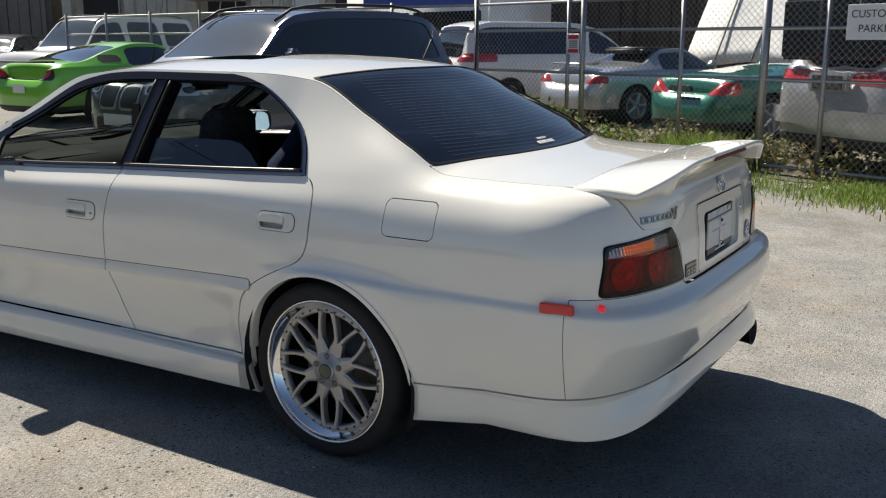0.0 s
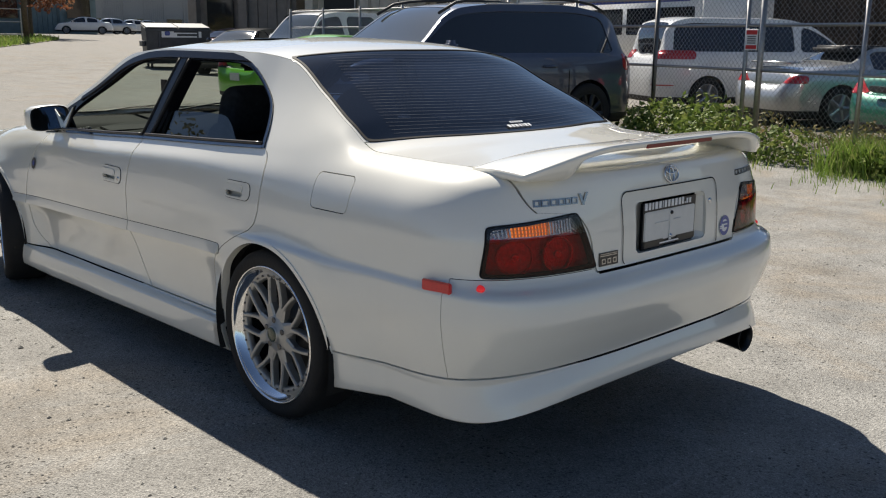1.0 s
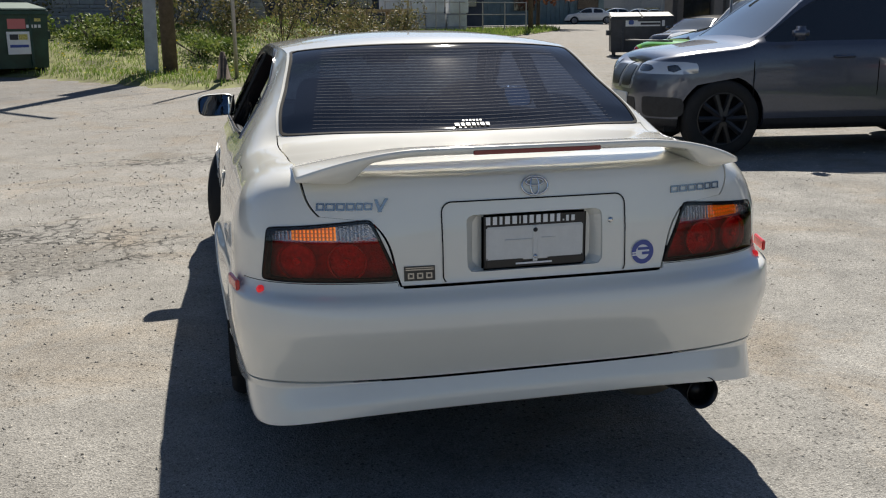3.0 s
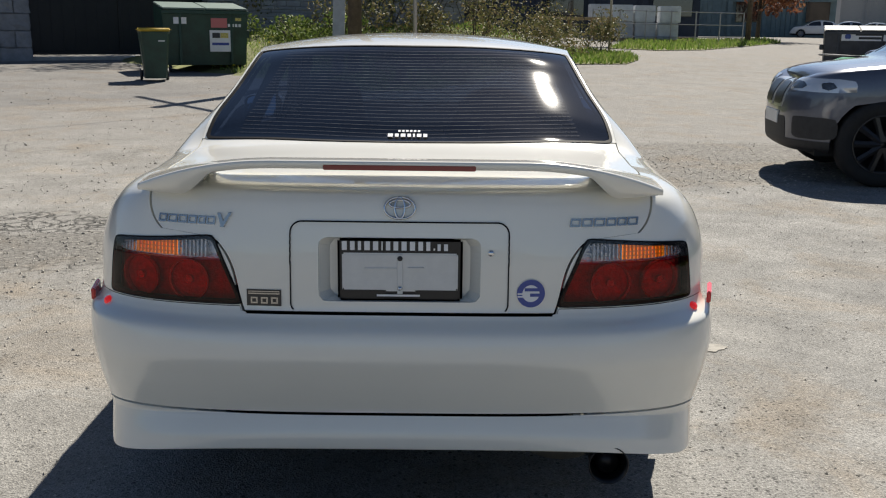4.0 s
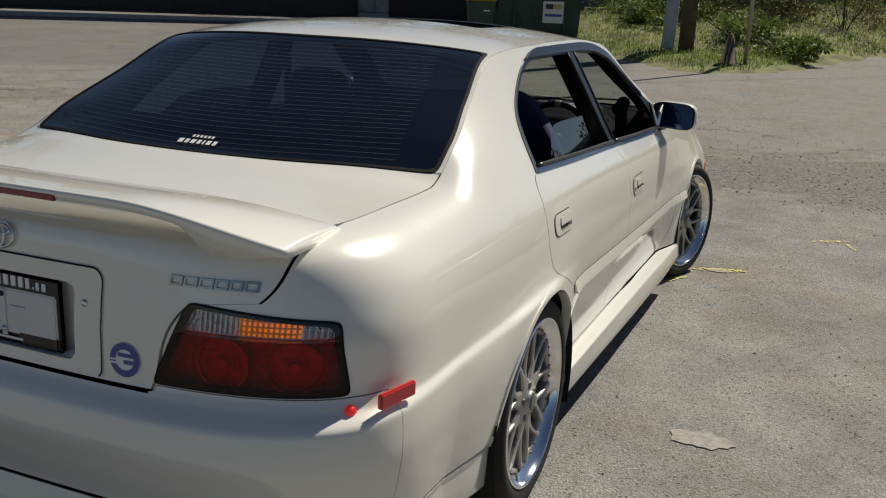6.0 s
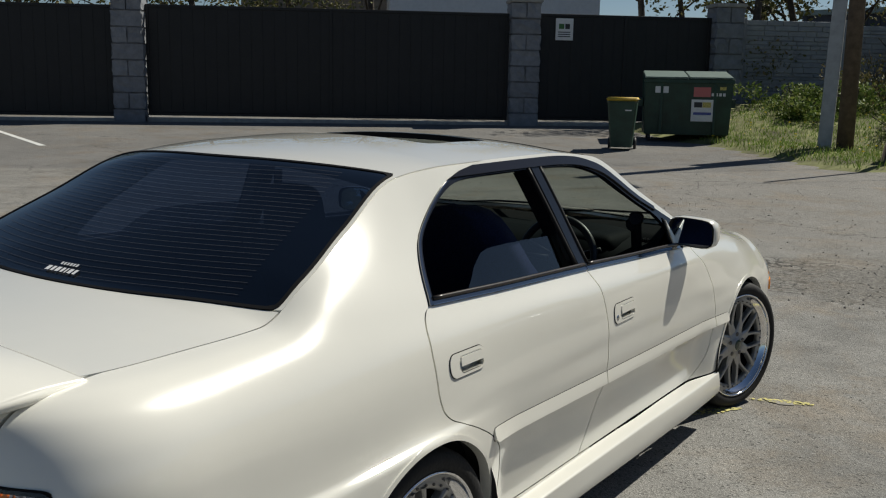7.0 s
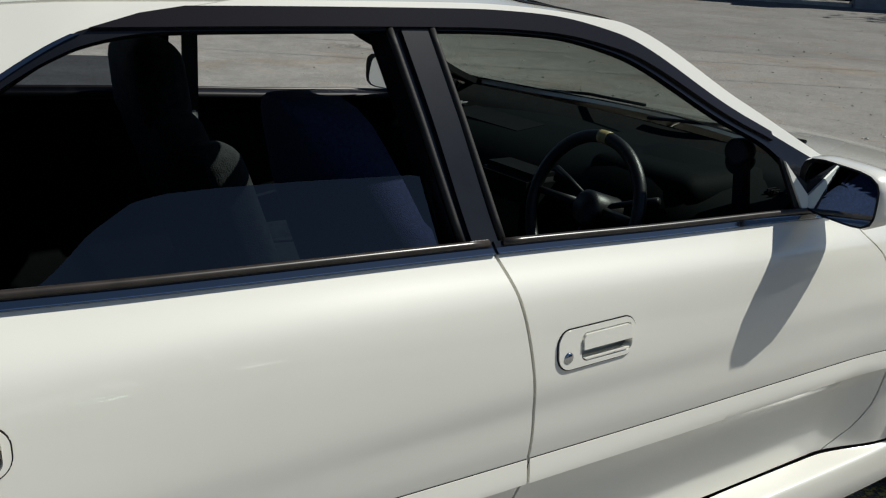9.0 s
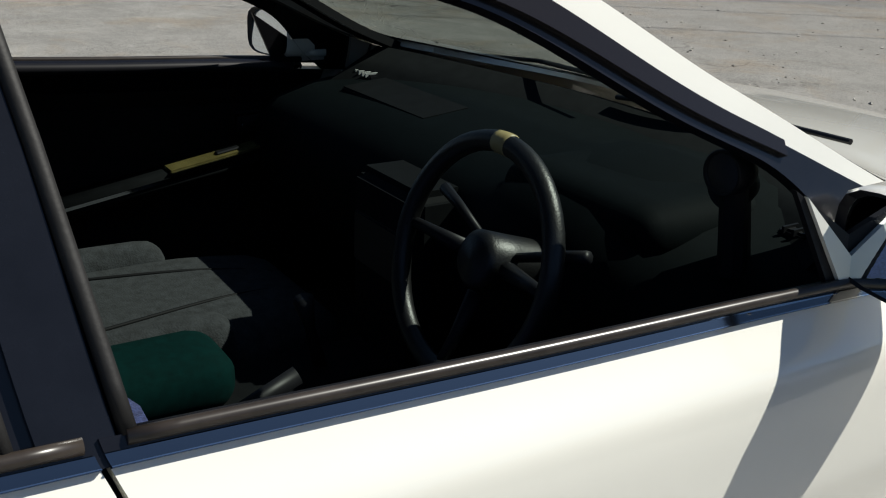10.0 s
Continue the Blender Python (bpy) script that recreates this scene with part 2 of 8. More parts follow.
# rear corner: for each row the rear end (y, z) on the centre line, and how square the corner is
REAR = [(-1.03, .312, 5.0), (-1.092, .306, 5.0), (-1.100, .340, 4.2), (-1.084, .394, 3.9), (-1.080, .406, 3.9), (-1.119, .50, 4.0), (-1.142, .572, 4.0), (-1.132, .630, 4.0),
        (-1.090, .664, 3.7), (-1.080, .690, 3.5), (-1.075, .79, 3.5), (-1.062, .89, 3.4), (-1.049, .958, 3.4), (-1.038, .975, 3.4), (-1.010, .981, 3.4)]
FRONT = [(3.50, .16, 2.6), (3.56, .16, 2.6), (3.58, .20, 2.6), (3.58, .256, 2.6), (3.58, .27, 2.6), (3.60, .46, 2.6), (3.60, .53, 2.6), (3.58, .58, 2.6),
         (3.56, .61, 2.6), (3.54, .635, 2.6), (3.50, .665, 2.6), (3.46, .70, 2.6), (3.42, .725, 2.6), (3.38, .745, 2.6), (3.34, .755, 2.6)]
YF = STATIONS[-1][0]
ROWS_AT = pchip([s[0] for s in STATIONS], [[c for p in s[1] for c in p] for s in STATIONS])
CENTRE = pchip([-1.0, -0.6, -0.42, -0.30, -.18, -.06, .06, 0.18, 0.30, 0.5, 0.8, 1.1, 1.30, 1.60, 1.95, 2.30, 2.45, 2.73, 3.08, 3.34],
               [.988, 1.016, 1.036, 1.0945, 1.1526, 1.2103, 1.2676, 1.3245, 1.346, 1.362, 1.370, 1.364, 1.346, 1.260, 1.118, .965, .948, .915, .865, .785])


REAR_ANGLES = list(np.linspace(0.03, .95, 40)) + [math.acos(f ** 1.7) for f in np.linspace(math.cos(.97) ** (1 / 1.7), 0, 44)]
NREAR = len(REAR_ANGLES)


def body_stations():
    """Row points of every station of the right half, from the front centre round to the rear centre."""
    out = []
    last = ROWS_AT(YF)[0].reshape(NROW, 2)
    for a in np.linspace(math.pi / 2, 0.06, 14):
        c, s = math.cos(a), math.sin(a)
        out.append([(last[k][0] * c ** (2 / n), YF + (ye - YF) * s ** (2 / n), z + (last[k][1] - z) * c ** 1.5) for k, (ye, z, n) in enumerate(FRONT)])
    for y in np.arange(YF, YJ - 0.001, -0.0125):
        out.append([(p[0], y, p[1]) for p in ROWS_AT(y)[0].reshape(NROW, 2)])
    first = ROWS_AT(YJ)[0].reshape(NROW, 2)
    for a in REAR_ANGLES:
        c, s = max(math.cos(a), 0.0), math.sin(a)
        w = 1 - c ** 1.8
        out.append([(first[k][0] * c ** (2 / n) if c > 1e-6 else 0.0, YJ + (ye - YJ) * s ** (2 / n), first[k][1] + (z - first[k][1]) * w) for k, (ye, z, n) in enumerate(REAR)])
    return np.array(out)


SUBV = 8
STN = body_stations()


def refine_rows(stn):
    ns = len(stn)
    f = pchip(range(NROW), stn.transpose(1, 0, 2).reshape(NROW, -1))
    v = np.linspace(0, NROW - 1, (NROW - 1) * SUBV + 1)
    return f(v).reshape(len(v), ns, 3).transpose(1, 0, 2), v


SKIN, SKIN_V = refine_rows(STN)          # [station, height, xyz], right half


def top_skin():
    """Roof, screens, bonnet and boot lid between the two ridges."""
    ridge = STN[:, NROW - 1]
    us = np.linspace(-1, 1, 61)
    zc = CENTRE(np.clip(ridge[:, 1], -1.0, 3.34))[:, 0]
    out = np.zeros((len(ridge), len(us), 3))
    for j, u in enumerate(us):
        out[:, j, 0] = ridge[:, 0] * u
        out[:, j, 1] = ridge[:, 1]
        out[:, j, 2] = zc + (ridge[:, 2] - zc) * (abs(u) ** 2.3)
    return out


TOP = top_skin()


def clip_skin(grid, fields, sign=1):
    """Cuts the part of a grid of points where all fields are positive. Returns vertices and faces."""
    ns, nv, _ = grid.shape
    fs = np.stack(fields, -1)
    data = np.concatenate([grid, fs], -1)
    q = np.stack([data[:-1, :-1], data[1:, :-1], data[1:, 1:], data[:-1, 1:]], 2)
    inside = q[..., 3:] > 0
    some = inside.any(2).all(-1)
    full = inside.all(2).all(-1)
    verts, index, faces = [], {}, []

    def vid(p):
        key = (round(p[0], 5), round(p[1], 5), round(p[2], 5))
        if key not in index:
            index[key] = len(verts)
            verts.append(key)
        return index[key]

    for i, j in zip(*np.nonzero(some)):
        poly = [q[i, j, k] for k in range(4)]
        if not full[i, j]:
            for n in range(fs.shape[-1]):
                res = []
                for a, b in zip(poly, poly[1:] + poly[:1]):
                    fa, fb = a[3 + n], b[3 + n]
                    if fa > 0:
                        res.append(a)
                    if (fa > 0) != (fb > 0):
                        res.append(a + (b - a) * (fa / (fa - fb)))
                poly = res
                if len(poly) < 3:
                    break
        ids = []
        for p in poly:
            k = vid(p)
            if k not in ids:
                ids.append(k)
        if len(ids) > 2:
            faces.append(ids if sign > 0 else ids[::-1])
    return verts, faces


def panel(name, grid, fields, mat, parent, mirror=False, lip=0.014, label="", out=0.0, flip=False):
    """One sheet-metal panel with its edges turned in."""
    verts, faces = clip_skin(grid, fields)
    if not faces:
        return None
    bm = bmesh.new()
    vs = [bm.verts.new(v) for v in verts]
    for f in faces:
        try:
            bm.faces.new([vs[i] for i in f])
        except ValueError:
            pass
    bm.normal_update()
    # outward: away from the car's middle
    s = sum(f.normal.dot(f.calc_center_median() - Vector((0, 1.2, 0.6))) * f.calc_area() for f in bm.faces)
    if s < 0:
        bmesh.ops.reverse_faces(bm, faces=bm.faces)
        bm.normal_update()
    if out:
        for v in bm.verts:
            v.co += v.normal * (out(v.co) if callable(out) else out)
    for f in bm.faces:
        f.smooth = True
    if lip:
        rim = [e for e in bm.edges if e.is_boundary]
        normals = {v: v.normal.copy() for e in rim for v in e.verts}
        top, low = {}, {}
        for v, n in normals.items():
            top[v] = bm.verts.new(v.co)
            low[v] = bm.verts.new(v.co - n * lip)
        for e in rim:
            a, b = e.verts
            l = e.link_loops[0]
            if l.vert == a:
                a, b = b, a
            if (top[a].co - top[b].co).length > 1e-6:
                bm.faces.new((top[a], top[b], low[b], low[a]))
    me = bpy.data.meshes.new(name)
    if mirror:
        for v in bm.verts:
            v.co.x = -v.co.x
        bmesh.ops.reverse_faces(bm, faces=bm.faces)
    bm.to_mesh(me)
    bm.free()
    me.materials.append(mat)
    ob = new(name, me)
    ob.parent = parent
    if label:
        ob["label"] = label
    return ob


def fine(box, k):
    """A piece of the side skin, k times finer: its points, and x, y, z and row at each."""
    y0, y1, z0, z1 = box
    ii = np.nonzero((STN[:, 8, 1] > y0) & (STN[:, 8, 1] < y1))[0]
    i0, i1 = max(ii[0] - 1, 0), min(ii[-1] + 2, len(STN))
    zz = SKIN[i0:i1, SUBV:, 2]
    jj = np.nonzero((zz > z0).any(0) & (zz < z1).any(0))[0] + SUBV
    j0, j1 = max(jj[0] - 1, 0), min(jj[-1] + 2, SKIN.shape[1])
    g = SKIN[i0:i1, j0:j1]
    v = np.broadcast_to(SKIN_V[j0:j1], g.shape[:2])[..., None]
    g = np.concatenate([g, v], -1)
    a = np.linspace(0, g.shape[0] - 1, (g.shape[0] - 1) * k + 1)
    b = np.linspace(0, g.shape[1] - 1, (g.shape[1] - 1) * k + 1)
    p, q = np.minimum(a.astype(int), g.shape[0] - 2), np.minimum(b.astype(int), g.shape[1] - 2)
    u, w_ = (a - p)[:, None, None], (b - q)[None, :, None]
    g = (g[p][:, q] * (1 - u) * (1 - w_) + g[p + 1][:, q] * u * (1 - w_) + g[p][:, q + 1] * (1 - u) * w_ + g[p + 1][:, q + 1] * u * w_)
    return g[..., :3], g[..., 0], g[..., 1], g[..., 2], g[..., 3]


# joints between the panels, y as a function of z
JOINT_B = pchip([.10, .285, .40, .53, .64, .73, .82, .90, .96, 1.40], [.97, 1.032, 1.077, 1.107, 1.112, 1.105, 1.090, 1.070, 1.052, 1.05])
JOINT_R = pchip([.10, .30, .40, .50, .575, .63, .665, .69, .72, .78, .86, .92, .955, .98, 1.40], [.44, .44, .438, .405, .34, .25, .175, .122, .094, .078, .076, .084, .104, .135, .14])
JOINT_F = pchip([.10, .26, .33, .41, .54, .67, .78, .87, 1.4], [2.08, 2.13, 2.22, 2.27, 2.28, 2.255, 2.19, 2.09, 2.05])
GAP = 0.0034
sx, sy, sz = SKIN[..., 0], SKIN[..., 1], SKIN[..., 2]
SV = np.broadcast_to(SKIN_V, sy.shape)


def along(f, z):
    return f(z.ravel())[:, 0].reshape(z.shape)


def smin(*fields, k=0.012):
    return -k * np.log(sum(np.exp(-np.clip(f, -1.5, 1.5) / k) for f in fields))


def rounded(a, b, ca, cb, ha, hb, r):
    """Positive inside a rectangle with rounded corners."""
    da, db = np.abs(a - ca) - ha + r, np.abs(b - cb) - hb + r
    return r - np.hypot(np.maximum(da, 0), np.maximum(db, 0)) - np.minimum(np.maximum(da, db), 0)


jb, jr, jf = along(JOINT_B, sz), along(JOINT_R, sz), along(JOINT_F, sz)
arch_r = np.hypot(sy - 0.015, sz - 0.305) - 0.352
arch_f = np.hypot(sy - AXLE_F, sz - 0.305) - 0.350
sill = sz - (0.285 - 0.012 * (sy - 1.0))
SKIRT_Z = along(pchip([-1.2, -1.09, -.86, -.36, 0, 4], [.400, .400, .378, .346, .30, .30]), sy)
w = np.clip((SV - 12) / 2, -.2, 1)
PILLAR = pchip([0, .22, .42, .62, .76, .84, .90, .94, .97, 1.0], [.140, .170, .220, .315, .392, .445, .500, .555, .620, .700])
back = np.where(SV < 12, jr, along(PILLAR, np.clip(w, 0, 1)))
front_edge = 2.02 - .22 * np.clip(w, 0, 1)
a_post = np.clip((sy - 1.28) / .45, 0, 1)
a_post = a_post * a_post * (3 - 2 * a_post)
frame_top = .96 - .12 * a_post
opening = smin((.87 - .16 * a_post - w) * .4, sy - back - .022, front_edge - sy, k=.030)
BELT = pchip([s[0] for s in STATIONS], [s[1][12][1] for s in STATIONS])
# tail lamp on the rear corner
def lamp_out(x, z):
    """Distance inside the lamp's outer edge, which leans out towards its foot."""
    return .756 + .022 * (.85 - z) / .16 - x


lamp_in = sx - (.396 + .075 * (sz - .69) / .176)
lamp = smin(lamp_in, (.868 - .026 * np.clip((sx - .48) / .29, 0, 1.2)) - sz, sz - .690, lamp_out(sx, sz), k=.006)
boot_edge = along(pchip([.5, .66, .69, .862, .874, .967, 1.2], [.39, .393, .402, .476, .612, .655, .67]), sz)
fuel = rounded(sy, sz, -.313, .874, .098, .060, .022)
pocket = rounded(sx, sz, 0.0, .786, .205, .082, .02)
handles = [rounded(sy, sz, cy + .022, cz - .011, .062, .015, .012) for cy, cz in ((.216, .819), (1.248, .767))]
BUMPER_TOP = np.where(sx < .400, .672, .6885)
car = thing("parked_sedan", "pearl white four-door sports sedan with boot spoiler and lowered windows", "car")


def both(name, grid, fields, mat, **kw):
    return [panel(name, grid, fields, mat, car, mirror=m, **kw) for m in (False, True)]


FD = both("front_door", SKIN, [sy - jb - GAP, jf - sy - GAP, 12 - SV, sill - GAP, -handles[1]], PEARL)
RD = both("rear_door", SKIN, [sy - jr - GAP, jb - sy - GAP, 12 - SV, sill - GAP, arch_r - .03, -handles[0]], PEARL)
both("side_skirt", SKIN, [-sill - GAP, sy - .30, arch_r, arch_f], PEARL)
both("front_wing", SKIN, [sy - jf - GAP, arch_f, sill - GAP, 3.28 - sy], PEARL)
both("front_bumper", SKIN, [sy - 3.28 - GAP, SV], PEARL)
wing_fields = [back - sy - GAP, arch_r, np.maximum(sy + .866 - .001, sz - BUMPER_TOP), np.maximum(sz - SKIRT_Z - GAP, sy - .02), -lamp, sx - np.where(sy > -.5, 0.0, boot_edge) - GAP, 13.98 - SV]
for m in (False, True):
    panel("rear_wing", SKIN, wing_fields + ([-fuel] if m else []), PEARL, car, mirror=m)
panel("fuel_door", SKIN, [fuel - .003], PEARL, car, mirror=True, lip=.008)
both("rear_bumper", SKIN, [np.minimum(-sy - .866 - .001, BUMPER_TOP - sz - .0022), sz - SKIRT_Z - GAP], PEARL)
both("rear_skirt", SKIN, [-.30 - sy, SKIRT_Z - GAP - sz, arch_r], PEARL)
both("roof_rail", SKIN, [w - frame_top + .005, sy - back, 2.30 - sy], PEARL)
both("window_visor", SKIN, [frame_top + .005 - w, w - frame_top + .080, sy - back - .004, 1.86 - sy], VISOR, out=.008, lip=.012)
frames = both("window_frame", SKIN, [SV - 12, frame_top - w, sy - back, -opening, 2.14 - sy], GLOSS_TRIM, out=.001)
pillar_b = np.abs(sy - (1.040 - .055 * w)) - .0
both("door_pillar", SKIN, [SV - 12, .90 - w, .046 - pillar_b], GLOSS_TRIM, lip=.05, out=-.004)
both("pillar_cover", SKIN, [SV - 12, .89 - w, .026 - np.abs(sy - (1.046 - .055 * w))], PILLAR_TRIM, lip=.008, out=.003)
both("boot_lid_rear", SKIN, [boot_edge - sx - GAP, sz - .678, -.6 - sy, -pocket, -lamp], PEARL)
tx, ty = TOP[..., 0], TOP[..., 1]
glass_low = ty - (-.425 + .135 * (tx / .67) ** 2)
glass_high = (.17 + .10 * (tx / .55) ** 2) - ty
ridge_x = np.broadcast_to(STN[:, NROW - 1, 0][:, None], tx.shape)
glass_side = ridge_x - .020 - np.abs(tx)
rear_pane = smin(glass_low, glass_high, glass_side + .006, k=.007)
panel("boot_lid", TOP, [-glass_low - .006, -.285 - ty, ridge_x - np.where(ty > -.95, GAP, -.01) - np.abs(tx)], PEARL, car)
rear_glass = panel("rear_window", TOP, [rear_pane], TINT, car, lip=0, label="dark tinted rear window with heating lines")
panel("rear_window_seal", TOP, [.006 - rear_pane, rear_pane + .004, ty + .5, .4 - ty], DARK_GAP, car, out=.0025, lip=.004)
ws_low = 2.335 - .17 * (tx / .7) ** 2 - ty
ws_high = ty - (1.30 - .05 * (tx / .6) ** 2)
screen = smin(ws_low, ws_high, glass_side - .02, k=.016)
panel("windscreen", TOP, [screen], CLEAR, car, lip=0)
for s_ in (1, -1):
    panel("windscreen_border", TOP, [.065 - glass_side, screen + .003, ty - 1.25, 2.25 - ty, s_ * tx], DARK_GAP, car, out=-.004, lip=.02)
panel("windscreen_seal", TOP, [.016 - screen, screen + .004, ty - 1.2, 2.4 - ty], DARK_GAP, car, out=.002, lip=.004)
hatch = rounded(tx, ty, 0.0, .93, .37, .20, .05)
panel("roof", TOP, [-rear_pane, -screen, glass_low, ws_low, -hatch, 2.4 - ty], PEARL, car)
# black sheet just under the roof stands in for the opening's shade
panel("sunroof_well", TOP, [hatch + .01], DARK_GAP, car, lip=0, out=-.035, label="open sunroof, a black sheet for its shaded inside")
panel("sunroof_seal", TOP, [.012 - np.abs(hatch - .004)], DARK_GAP, car, lip=.02, out=-.002)
panel("bonnet", TOP, [-ws_low - .004, 3.33 - ty], PEARL, car)


def side_x(y, z):
    """Half width of the body's side at y and z."""
    i = int(np.argmin(np.abs(STN[14:len(STN) - NREAR, 0, 1] - y))) + 14
    return float(np.interp(z, SKIN[i, SUBV:, 2], SKIN[i, SUBV:, 0]))


def rear_y(x, z):
    """Where the rear face lies at x and z."""
    st = SKIN[-NREAR:]
    xs = [np.interp(z, s[SUBV:, 2], s[SUBV:, 0]) for s in st]
    ys = [np.interp(z, s[SUBV:, 2], s[SUBV:, 1]) for s in st]
    return float(np.interp(abs(x), xs[::-1], ys[::-1]))


def skin_x(y, z):
    """Half width of the rear corner at y and z."""
    st = SKIN[14:]
    ys = [np.interp(z, q[SUBV:, 2], q[SUBV:, 1]) for q in st]
    xs = [np.interp(z, q[SUBV:, 2], q[SUBV:, 0]) for q in st]
    return float(np.interp(-y, [-c for c in ys], xs))


def pillar_point(y, h):
    """A point of the side glass plane at y, h from the belt line (0) to the roof (1)."""
    r = ROWS_AT(y)[0].reshape(NROW, 2)
    return Vector((float(np.interp(h, (0, .5, 1), r[12:, 0])), y, float(np.interp(h, (0, .5, 1), r[12:, 1]))))


def mirror_part(name, make, mat, label="", smooth=False, parents=None):
    """The same part on both sides of the car."""
    obs = []
    for n, s in enumerate((1, -1)):
        bm = make()
        for v in bm.verts:
            v.co.x *= s
        obs.append(part(name, bm, mat, parents[n] if parents else car, label, smooth))
    return obs


# rubber beads on both sides of the door pillar
for off_, rad_ in ((-.041, .0065), (.040, .007)):
    mirror_part("pillar_seal", lambda: tube_bm([pillar_point(1.040 + off_ - .055 * h, h) + Vector((.001, 0, 0)) for h in np.linspace(.045, .88, 12)], rad_, 10), SEAL_RUBBER, "", True)
# inner seals along the foot of the windows
for y0_, y1_ in ((.16, 1.00), (1.08, 1.93)):
    mirror_part("inner_seal", lambda: tube_bm([pillar_point(y_, .0) + Vector((-.024, 0, .001)) for y_ in np.linspace(y0_, y1_, 14)], .0135, 8), TRIM, "", True)
# side mouldings, one piece on each panel
m_mid = .582 - .030 * (sy - .33)
m_half = .020
mould = smin(m_half - np.abs(sz - m_mid), sy - .335, 2.44 - sy, k=.004)


def moulding_face(co):
    """The moulding's face leans back, proud at its lower edge."""
    return .0080 - .0062 * (co.z - (.582 - .030 * (co.y - .33))) / .020


for nm, lo, hi in (("front_door_moulding", jb, jf), ("rear_door_moulding", jr - 9, jb), ("wing_moulding", jf, jf + 9)):
    both(nm, SKIN, [mould, sy - lo - GAP, hi - sy - GAP], PEARL, out=moulding_face, lip=.014)
    both(nm.replace("moulding", "moulding_seal"), SKIN, [mould + .0016, sy - lo - GAP, hi - sy - GAP], DARK_GAP, out=.0010, lip=.003)
# chrome strips and rubber seals under the windows; highlights added as thin chrome lines
BX = fine((.05, 2.05, .84, 1.01), 3)
b_rise, b_jb = BX[3] - along(BELT, BX[2]), along(JOINT_B, BX[3])
for nm, mid, half, mat_, o_, l_ in (("belt_strip", .0035, .0048, BELT_CHROME, .006, .010), ("highlight_line", .0078, .0011, CHROME, .0075, .004), ("highlight_edge", -.0008, .0012, CHROME, .0075, .004), ("window_seal", .0135, .0045, GLOSS_TRIM, .006, .03)):
    for lo, hi in ((b_jb, 0 * b_jb + 1.96), (0 * b_jb + .150, b_jb)):
        for mm in (False, True):
            panel(nm, BX[0], [half - np.abs(b_rise - mid), BX[2] - lo - GAP, hi - BX[2] - GAP], mat_, car, mirror=mm, out=o_, lip=l_)
# rounded rubber lip above the chrome strip
LIP_RUBBER = material("brown_black_rubber", (0.030, 0.024, 0.020), 0.30, vary=0.3, scale=30, specular=.5)
for y0_, y1_ in ((.165, 1.045), (1.075, 1.955)):
    mirror_part("seal_lip", lambda: tube_bm([pillar_point(y_, .0) + Vector((-.0045, 0, .0185)) for y_ in np.linspace(y0_, y1_, 24)], .0065, 10), LIP_RUBBER, "", True)
# thin bright line behind the rear door window
PX = fine((.08, .55, .95, 1.30), 3)
p_w = (PX[4] - 12) / 2
p_d = PX[2] - along(PILLAR, np.clip(p_w, 0, 1))
for mm in (False, True):
    panel("pillar_trim", PX[0], [p_w, .86 - p_w, p_d + .001, .011 - p_d], BELT_CHROME, car, mirror=mm, out=.006, lip=.008)
# wheel arch edges
for nm, fld, lim in (("rear_arch_lip", arch_r, sz - .335), ("front_arch_lip", arch_f, sz - .29)):
    both(nm, SKIN, [.012 - fld, fld + .002, lim], PEARL, out=.004, lip=.03)

# door handles: a bezel round a recess, with a grip above it
RECESS = material("handle_recess_paint", (0.72, 0.70, 0.63), 0.35, coat=0.5)
for (cy, cz), door, nm in (((.216, .819), RD, "rear"), ((1.248, .767), FD, "front")):
    HG, hx, hy, hz, hv = fine((cy - .13, cy + .13, cz - .09, cz + .09), 5)
    k_h = .90 if nm == "rear" else 1.0
    outer = rounded(hy, hz, cy + .005 * (nm == "rear"), cz, .092 * k_h, .0345 * k_h, .026)
    inner = rounded(hy, hz, cy + .022, cz - .001, .062 * k_h, .026 * k_h, .014)
    for n, mm in enumerate((False, True)):
        panel("handle_bezel", HG, [outer, -inner], PEARL, door[n], mirror=mm, out=.0035, lip=.008)
        panel("handle_grip", HG, [inner - .003, hz - (cz - .005)], PEARL, door[n], mirror=mm, out=.007, lip=.022)
        panel("handle_recess", HG, [inner + .02], RECESS, door[n], mirror=mm, out=-.024, lip=0)
        panel("handle_lower", HG, [inner - .003, (cz - .021) - hz], PEARL, door[n], mirror=mm, out=.004, lip=.016)
        panel("handle_gasket", HG, [.0012 - np.abs(outer + .0010)], DARK_GAP, door[n], mirror=mm, out=.0015, lip=.002)
        if nm == "front":
            ky, kz = cy - .070, cz - .014
            bm = lathe_bm([(.0001, .004), (.008, .004), (.011, .002), (.012, -.004)], 20)
            for v in bm.verts:
                v.co = Vector(((side_x(ky, kz) + .0015 + v.co.x) * (-1 if mm else 1), ky + v.co.y, kz + v.co.z))
            part("key_lock", bm, CHROME, door[n], "chrome key lock", True)

# ---- rear of the car ----
RED_LENS = glass("red_lens", (0.66, 0.004, 0.012), 0.02, .03)
CLEAR_LENS = glass("clear_lens", (0.86, 0.86, 0.88), 0.02)
LAMP_RED = material("lamp_red_inner", (0.50, 0.05, 0.05), 0.25, 0.2, 0.3, 90, .3, 220)
LAMP_BOWL = material("lamp_bowl_reflector", (0.62, 0.16, 0.16), 0.28, 0.4, 0.35, 60, .5, 140)
LAMP_SILVER = material("lamp_reflector", (0.58, 0.58, 0.59), 0.16, 0.95, 0.3, 90, .4, 160)
